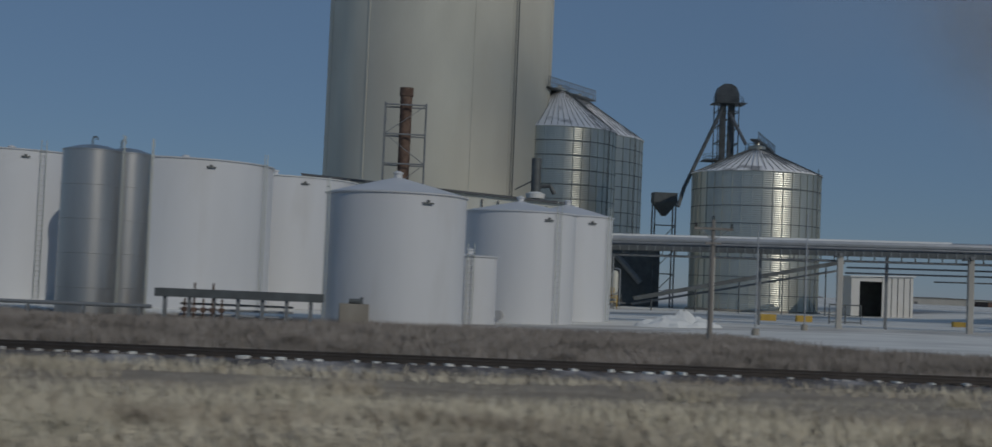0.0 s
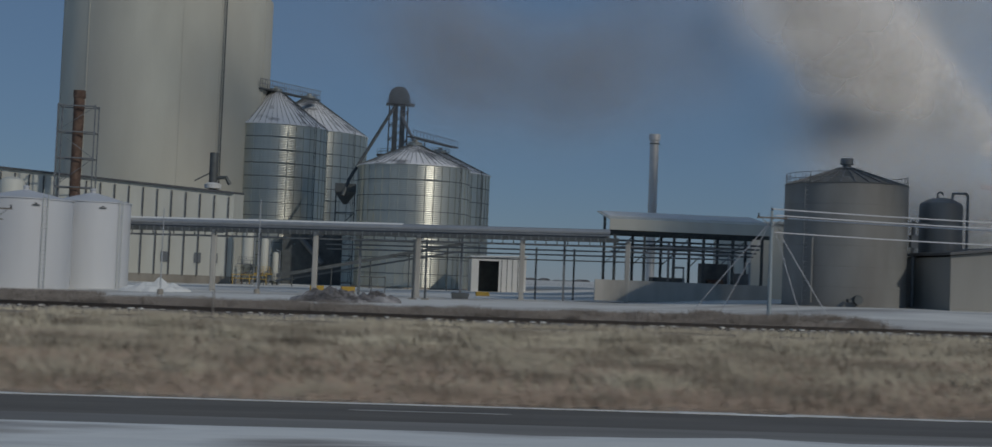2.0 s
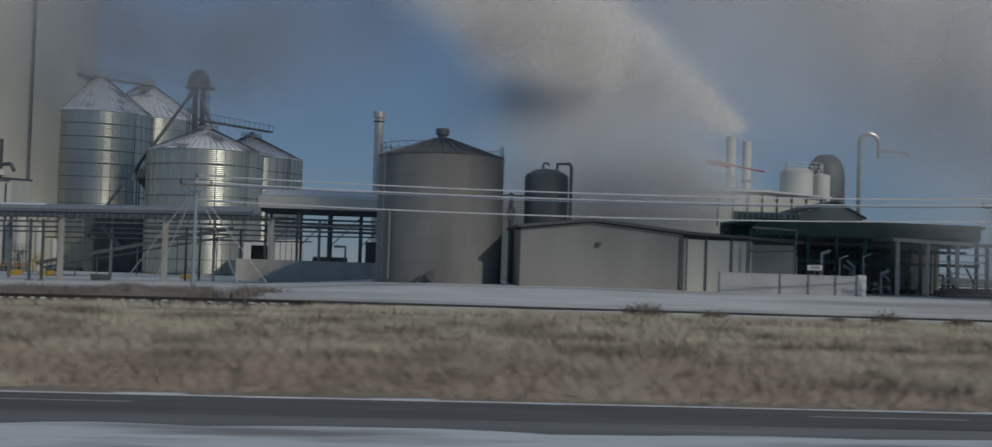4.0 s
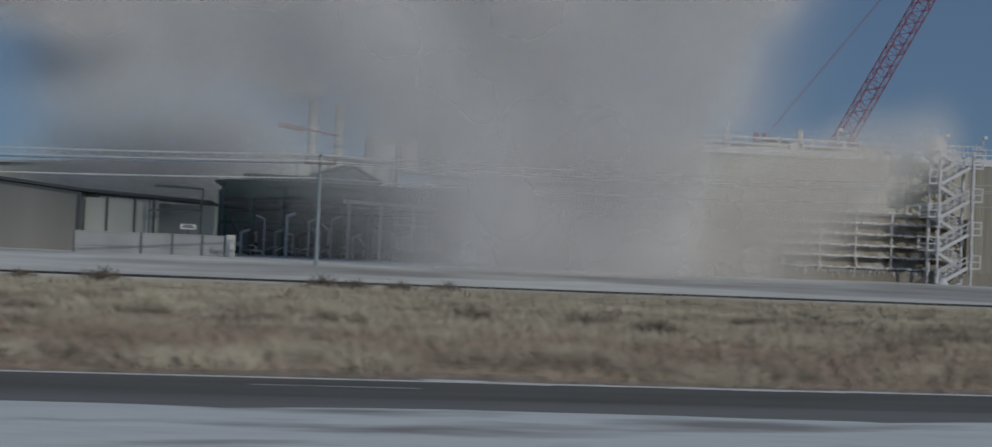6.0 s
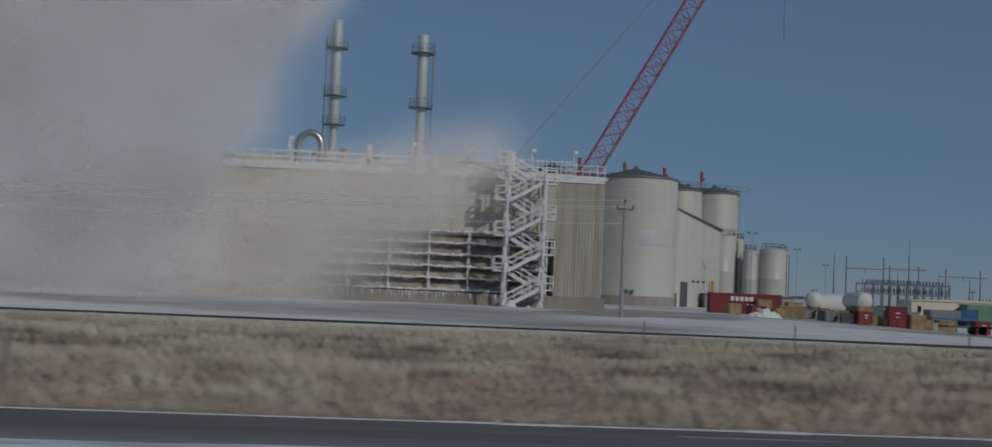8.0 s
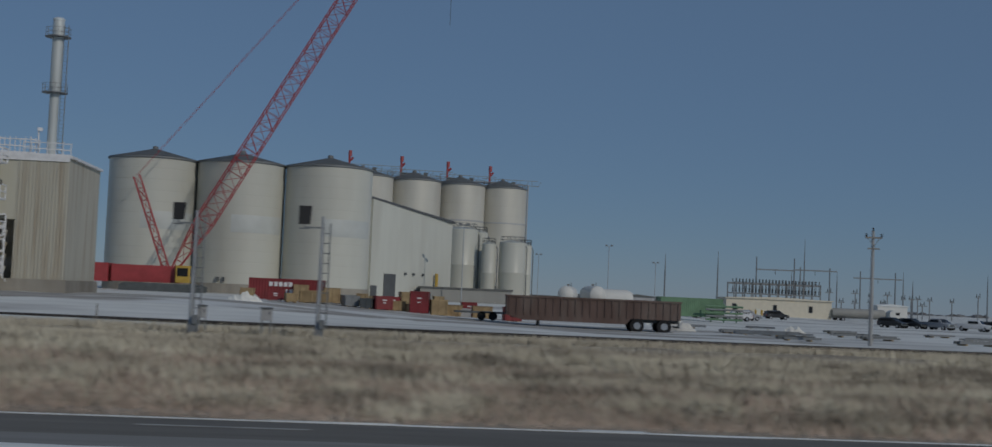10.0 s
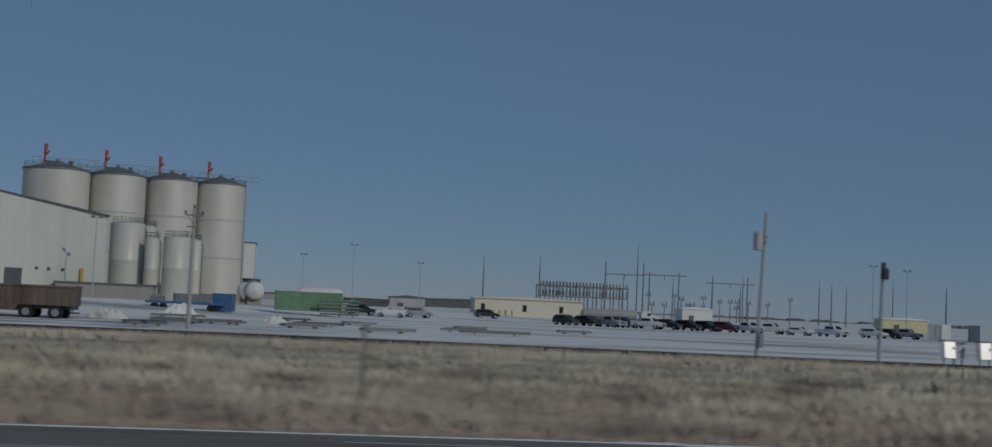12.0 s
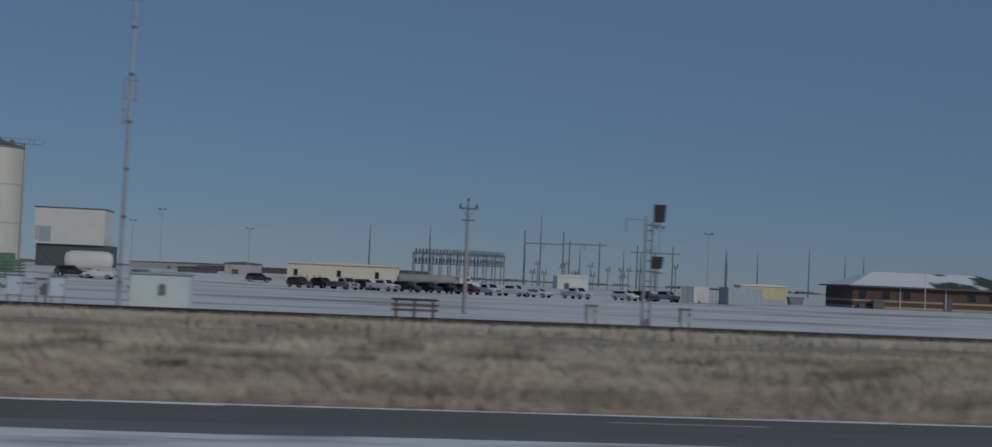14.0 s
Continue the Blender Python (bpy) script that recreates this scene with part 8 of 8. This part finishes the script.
for x, y, h in ((273.5, 300, 14.5), (291.0, 330, 12.0), (372, 245, 13), (386, 260, 13), (262.1, 337, 13.0), (233.0, 198.5, 12.4)):
    k = thing("flood_light_pole", "thin steel flood light pole with twin heads", "lamp post", "flood light poles", at=(x, y, 0))
    part("pole", Shape().tube((0, 0, 0), (0, 0, h), 0.1, 8, 0.07), MAST, k)
    part("lamp_head", Shape().box(-0.6, 0, h, 0.5, 0.4, 0.3).box(0.6, 0, h, 0.5, 0.4, 0.3).box(0, 0, h - 0.05, 1.6, 0.1, 0.1), STEEL, k)

of = thing("brick_office", "low brown brick office with a snowy hipped roof", "office building", at=(429.3, 254, -0.4))
L, W = 36.0, 14.0
part("wall_shell", Shape().box(0, 0, 0, L, W, 4.4), BRICK, of)
part("light_course", Shape().box(0, 0, 1.35, L + 0.1, W + 0.1, 0.35).box(0, 0, 0, L + 0.08, W + 0.08, 0.5), BRICK_LIGHT, of, "pale brick course")
hx, hy = L / 2 + 1.1, W / 2 + 1.1
part("roof", Shape().add([(-hx, -hy, 4.35), (hx, -hy, 4.35), (hx, hy, 4.35), (-hx, hy, 4.35), (-hx + 8, 0, 7.3), (hx - 8, 0, 7.3)], [(0, 1, 5, 4), (1, 2, 5), (2, 3, 4, 5), (3, 0, 4), (3, 2, 1, 0)]),
     mat("shingle_snow", (0.075, 0.085, 0.075), 0.9, vary=0.2, scale=1.0, stain=(0.74, 0.75, 0.77), stain_scale=0.09, stain_at=0.5, stain_soft=0.02), of, "dark shingle roof half covered in snow")
part("fascia", Shape().box(0, -hy, 4.15, 2 * hx, 0.15, 0.3).box(-hx, 0, 4.15, 0.15, 2 * hy, 0.3), TRIM, of)
for x in (-16.0, -11.2, -7.0, 6.5, 11.0):
    wdw = part("window", Shape().box(x, -W / 2 - 0.05, 1.9, 1.7, 0.15, 1.7), TRIM, of)
    part("pane", Shape().box(x, -W / 2 - 0.14, 2.0, 1.5, 0.04, 1.5), GLASS_DARK, wdw)
part("entrance", Shape().box(1.5, -W / 2 - 0.06, 0.1, 1.8, 0.15, 2.6), TRIM, of)
for x in (-8.4, 1.0):
    part("downpipe", Shape().box(x, -W / 2 - 0.1, 0, 0.14, 0.14, 4.3), CONT_WHITE, of)
part("utility_box", Shape().box(-13.4, -W / 2 - 1.2, 0, 2.2, 1.2, 1.6).box(-16.5, -W / 2 - 0.8, 0, 1.2, 0.8, 0.8), TRIM, of)
k = thing("grey_skip", "small grey waste skip on the snow", "skip", at=(390.6, 222, -0.2))
part("body", Shape().prism([(-1.0, 0.1), (1.0, 0.1), (1.3, 1.35), (-1.3, 1.35)], -0.8, 0.8), STEEL, k)
part("lid", Shape().box(0, 0, 1.35, 2.7, 1.7, 0.1), DARK, k)
fp = thing("flag_pole", "thin white flag pole before the brick office", "flag pole", at=(419.0, 232, -0.2))
part("pole", Shape().tube((0, 0, 0), (0, 0, 9.6), 0.09, 8, 0.04), CONT_WHITE, fp)

far = Shape()
g = random.Random(8)
for i in range(420):
    x, y = g.uniform(-900, 2200), g.uniform(1500, 2100)
    h = g.uniform(1.5, 4.5)
    for _ in range(4):
        a, b = g.uniform(-8, 8), g.uniform(3, 7)
        far.turned(x + a, y, [(b, 0), (b * 1.1, h * 0.5), (b * 0.5, h * 0.9), (0.1, h)], 6)
solo("far_tree_belt", far, PLANT_FAR, "thin dark belt of bare trees on the horizon", "trees", kind="stuff")


# ---------------------------------------------------------------- steam
def steam_material(name, colour, dens):
    m = bpy.data.materials.new(name)
    m.use_nodes = True
    n, l = m.node_tree.nodes, m.node_tree.links
    n.remove(n["Principled BSDF"])
    uv = n.new("ShaderNodeUVMap")
    uv.uv_map = "puff"
    length = n.new("ShaderNodeVectorMath")
    length.operation = "LENGTH"
    l.new(uv.outputs["UV"], length.inputs[0])
    fall = n.new("ShaderNodeMapRange")
    fall.interpolation_type = "SMOOTHERSTEP"
    fall.inputs["From Min"].default_value, fall.inputs["From Max"].default_value = 1.0, 0.0
    l.new(length.outputs["Value"], fall.inputs["Value"])
    geo = n.new("ShaderNodeNewGeometry")
    nz = n.new("ShaderNodeTexNoise")
    nz.inputs["Scale"].default_value, nz.inputs["Detail"].default_value = 0.10, 3.0
    l.new(geo.outputs["Position"], nz.inputs["Vector"])
    nr = n.new("ShaderNodeMapRange")
    nr.inputs["From Min"].default_value, nr.inputs["From Max"].default_value = 0.30, 0.70
    nr.inputs["To Min"].default_value, nr.inputs["To Max"].default_value = 0.6, 1.0
    l.new(nz.outputs["Fac"], nr.inputs["Value"])
    mul = n.new("ShaderNodeMath")
    mul.operation = "MULTIPLY"
    l.new(fall.outputs["Result"], mul.inputs[0])
    l.new(nr.outputs["Result"], mul.inputs[1])
    mul2 = n.new("ShaderNodeMath")
    mul2.operation = "MULTIPLY"
    l.new(mul.outputs[0], mul2.inputs[0])
    mul2.inputs[1].default_value = dens
    clear = n.new("ShaderNodeBsdfTransparent")
    dif, tra = n.new("ShaderNodeBsdfDiffuse"), n.new("ShaderNodeBsdfTranslucent")
    for s in (dif, tra):
        s.inputs["Color"].default_value = (*colour, 1)
    face = n.new("ShaderNodeCombineXYZ")
    for i, c in enumerate((0.35, -0.75, 0.56)):
        face.inputs[i].default_value = c
    l.new(face.outputs[0], dif.inputs["Normal"])
    l.new(face.outputs[0], tra.inputs["Normal"])
    both, out = n.new("ShaderNodeMixShader"), n.new("ShaderNodeMixShader")
    both.inputs[0].default_value = 0.2
    l.new(dif.outputs[0], both.inputs[1])
    l.new(tra.outputs[0], both.inputs[2])
    l.new(mul2.outputs[0], out.inputs[0])
    l.new(clear.outputs[0], out.inputs[1])
    l.new(both.outputs[0], out.inputs[2])
    l.new(out.outputs[0], n["Material Output"].inputs["Surface"])
    return m


def steam_cloud(name, puffs, material, label):
    """Soft round wisps, each a shallow dish with a fading rim, in one loose cloud."""
    v, f, uvs = [], [], []
    for (x, y, z), r, a, b in puffs:
        m = Euler((a, 0, b)).to_matrix()
        k = len(v)
        v.append(tuple(Vector((x, y, z)) + m @ Vector((0, -0.04 * r, 0))))
        for i in range(14):
            q = 2 * math.pi * i / 14
            v.append(tuple(Vector((x, y, z)) + m @ Vector((r * math.cos(q), 0, r * math.sin(q)))))
        for i in range(14):
            j = (i + 1) % 14
            f.append((k, k + 1 + i, k + 1 + j))
            for w in (None, i, j):
                uvs += [0.0, 0.0] if w is None else [math.cos(2 * math.pi * w / 14), math.sin(2 * math.pi * w / 14)]
    me = bpy.data.meshes.new(name)
    me.from_pydata(v, [], f)
    layer = me.uv_layers.new(name="puff")
    layer.data.foreach_set("uv", uvs)
    me.polygons.foreach_set("use_smooth", [True] * len(me.polygons))
    me.materials.append(material)
    me.update()
    return tagged(new(name, me), label, "steam", kind="stuff")


def along(seed, count, line, spread, tilt=0.5):
    """Puffs strewn along a line of (x, y, z, radius of the plume, size of a puff)."""
    g = random.Random(seed)
    out = []
    for i in range(count):
        s = g.uniform(0, len(line) - 1.001)
        k, f = int(s), s - int(s)
        x, y, z, R, r = (line[k][c] * (1 - f) + line[k + 1][c] * f for c in range(5))
        while True:
            d = Vector((g.uniform(-1, 1), g.uniform(-1, 1), g.uniform(-1, 1)))
            if d.length < 1:
                break
        out.append(((x + d.x * R, y + d.y * R * spread, z + d.z * R), r * g.uniform(0.7, 1.3), g.uniform(-tilt, tilt), g.uniform(-tilt, tilt)))
    return out


def bank(seed, x0, x1, z0, z1, y0, y1, step, size, inside, tilt=0.25):
    """Puffs spread evenly over an upright bank of steam, where inside(x, z, margin) holds."""
    g = random.Random(seed)
    out = []
    for i in range(int((x1 - x0) / step) + 1):
        for j in range(int((z1 - z0) / step) + 1):
            x, z = x0 + step * (i + g.uniform(-0.45, 0.45)), z0 + step * (j + g.uniform(-0.45, 0.45))
            r = size * g.uniform(0.75, 1.25)
            if inside(x, z, 0.3 * r):
                out.append(((x, g.uniform(y0, y1), z), r, g.uniform(-tilt, tilt), g.uniform(-tilt, tilt)))
    return out


def plume_edge(z):
    """East edge of the great plume by height."""
    return 163 + 2.2 * ease(z, 7, 14) + 4 * ease(z, 12, 24) + 0.45 * max(0.0, z - 22)


def in_plume(x, z, m):
    return x + m < plume_edge(z) and x - m > 141 - 1.45 * max(0.0, z - 7)


def in_veil(x, z, m):
    return x + m < plume_edge(z) and z - m > 6 + 0.22 * max(0.0, 140 - x) + 0.55 * max(0.0, 121 - x)


def in_far_veil(x, z, m):
    """The part of the veil that hangs far behind the roofs."""
    a, b = 105 + (x - 105) / 1.9, 2 + (z - 2) / 1.9
    return b - m / 1.9 > 6 + 0.22 * (140 - a) + 0.55 * max(0.0, 121 - a)


def in_wedge(x, z, m):
    return z + m < 8.0 + 0.31 * (x - 160) and z - m > -0.5 + 0.78 * max(0.0, x - 170) and x + m < 187


STEAM = steam_material("white_steam", (0.90, 0.915, 0.94), 0.36)
VEIL = steam_material("drifting_steam", (0.74, 0.79, 0.85), 0.27)
VEIL_DENSE = steam_material("tower_steam", (0.93, 0.92, 0.90), 0.32)
PLUME = steam_material("chimney_steam", (0.93, 0.93, 0.93), 0.46)
THIN = steam_material("thin_steam", (0.80, 0.84, 0.89), 0.22)
# steam on its shadow side: the shade is put into this darker grey-blue
SHADED_STEAM = steam_material("shaded_steam", (0.40, 0.45, 0.53), 0.115)
# the great plume that leaves the cooling tower towards the west and rises
steam_cloud("cooling_tower_steam", bank(1, 112, 182, 2, 46, 95, 104, 3.7, 10.5, lambda x, z, m: in_plume(x + 1.5, z, m), 0.12)
            + bank(2, 158, 184, 2, 40, 102, 106, 2.0, 4.2, lambda x, z, m: plume_edge(z) - 5 < x + m < plume_edge(z) + 0.4, 0.12), STEAM, "thick white steam pouring off the cooling tower and drifting away")
steam_cloud("low_tower_steam", bank(7, 156, 190, -1, 16, 104, 107, 1.9, 5.6, in_wedge, 0.1), VEIL_DENSE, "grey steam spilling down the louvres of the tower")
steam_cloud("drifting_steam", bank(3, 120, 162, 8, 46, 98, 101, 5.0, 15, in_veil, 0.08) + bank(4, 62, 138, 26, 92, 186, 192, 9.5, 27, in_far_veil, 0.08), VEIL, "broad veil of steam drifting over the roofs")
steam_cloud("low_steam", along(10, 14, [(152, 119, 6, 3, 7), (147, 121, 6, 2.5, 6.5)], 0.3, 0.15)
            + along(6, 22, [(122, 156, 18, 5, 11), (104, 158, 23, 6, 12)], 0.3, 0.15)
            + along(9, 50, [(130, 160, 13, 1.5, 6), (122, 160, 12.5, 2.5, 7), (112, 160, 12, 2.5, 7), (102, 160, 11.5, 2, 6)], 0.3, 0.15), THIN, "thin veil of steam drifting past the tower and roofs")
steam_cloud("chimney_plume", along(5, 46, [(133.4, 171, 21.7, 0.6, 1.5), (129, 168, 23.2, 1.4, 2.4), (123, 163, 25.4, 2.4, 3.6)], 0.4, 0.25)
            + along(12, 90, [(123, 163, 25.4, 2.4, 3.6), (114, 156, 28.5, 4.2, 5.4), (104, 149, 32, 6, 7.5), (94, 143, 36, 7.5, 9)], 0.4, 0.25), PLUME, "bright white plume streaming from the white chimneys")
# far tail of the steam, darkened by colour where it lies in shade
steam_cloud("shaded_steam_tail", along(8, 60, [(88, 150, 33, 6, 10), (78, 148, 29, 7, 10), (68, 146, 27, 7, 10), (58, 146, 26, 7, 9), (46, 148, 31, 7, 9)], 0.3, 0.2), SHADED_STEAM, "thin steam trailing away over the yard, its shade put into a grey colour")
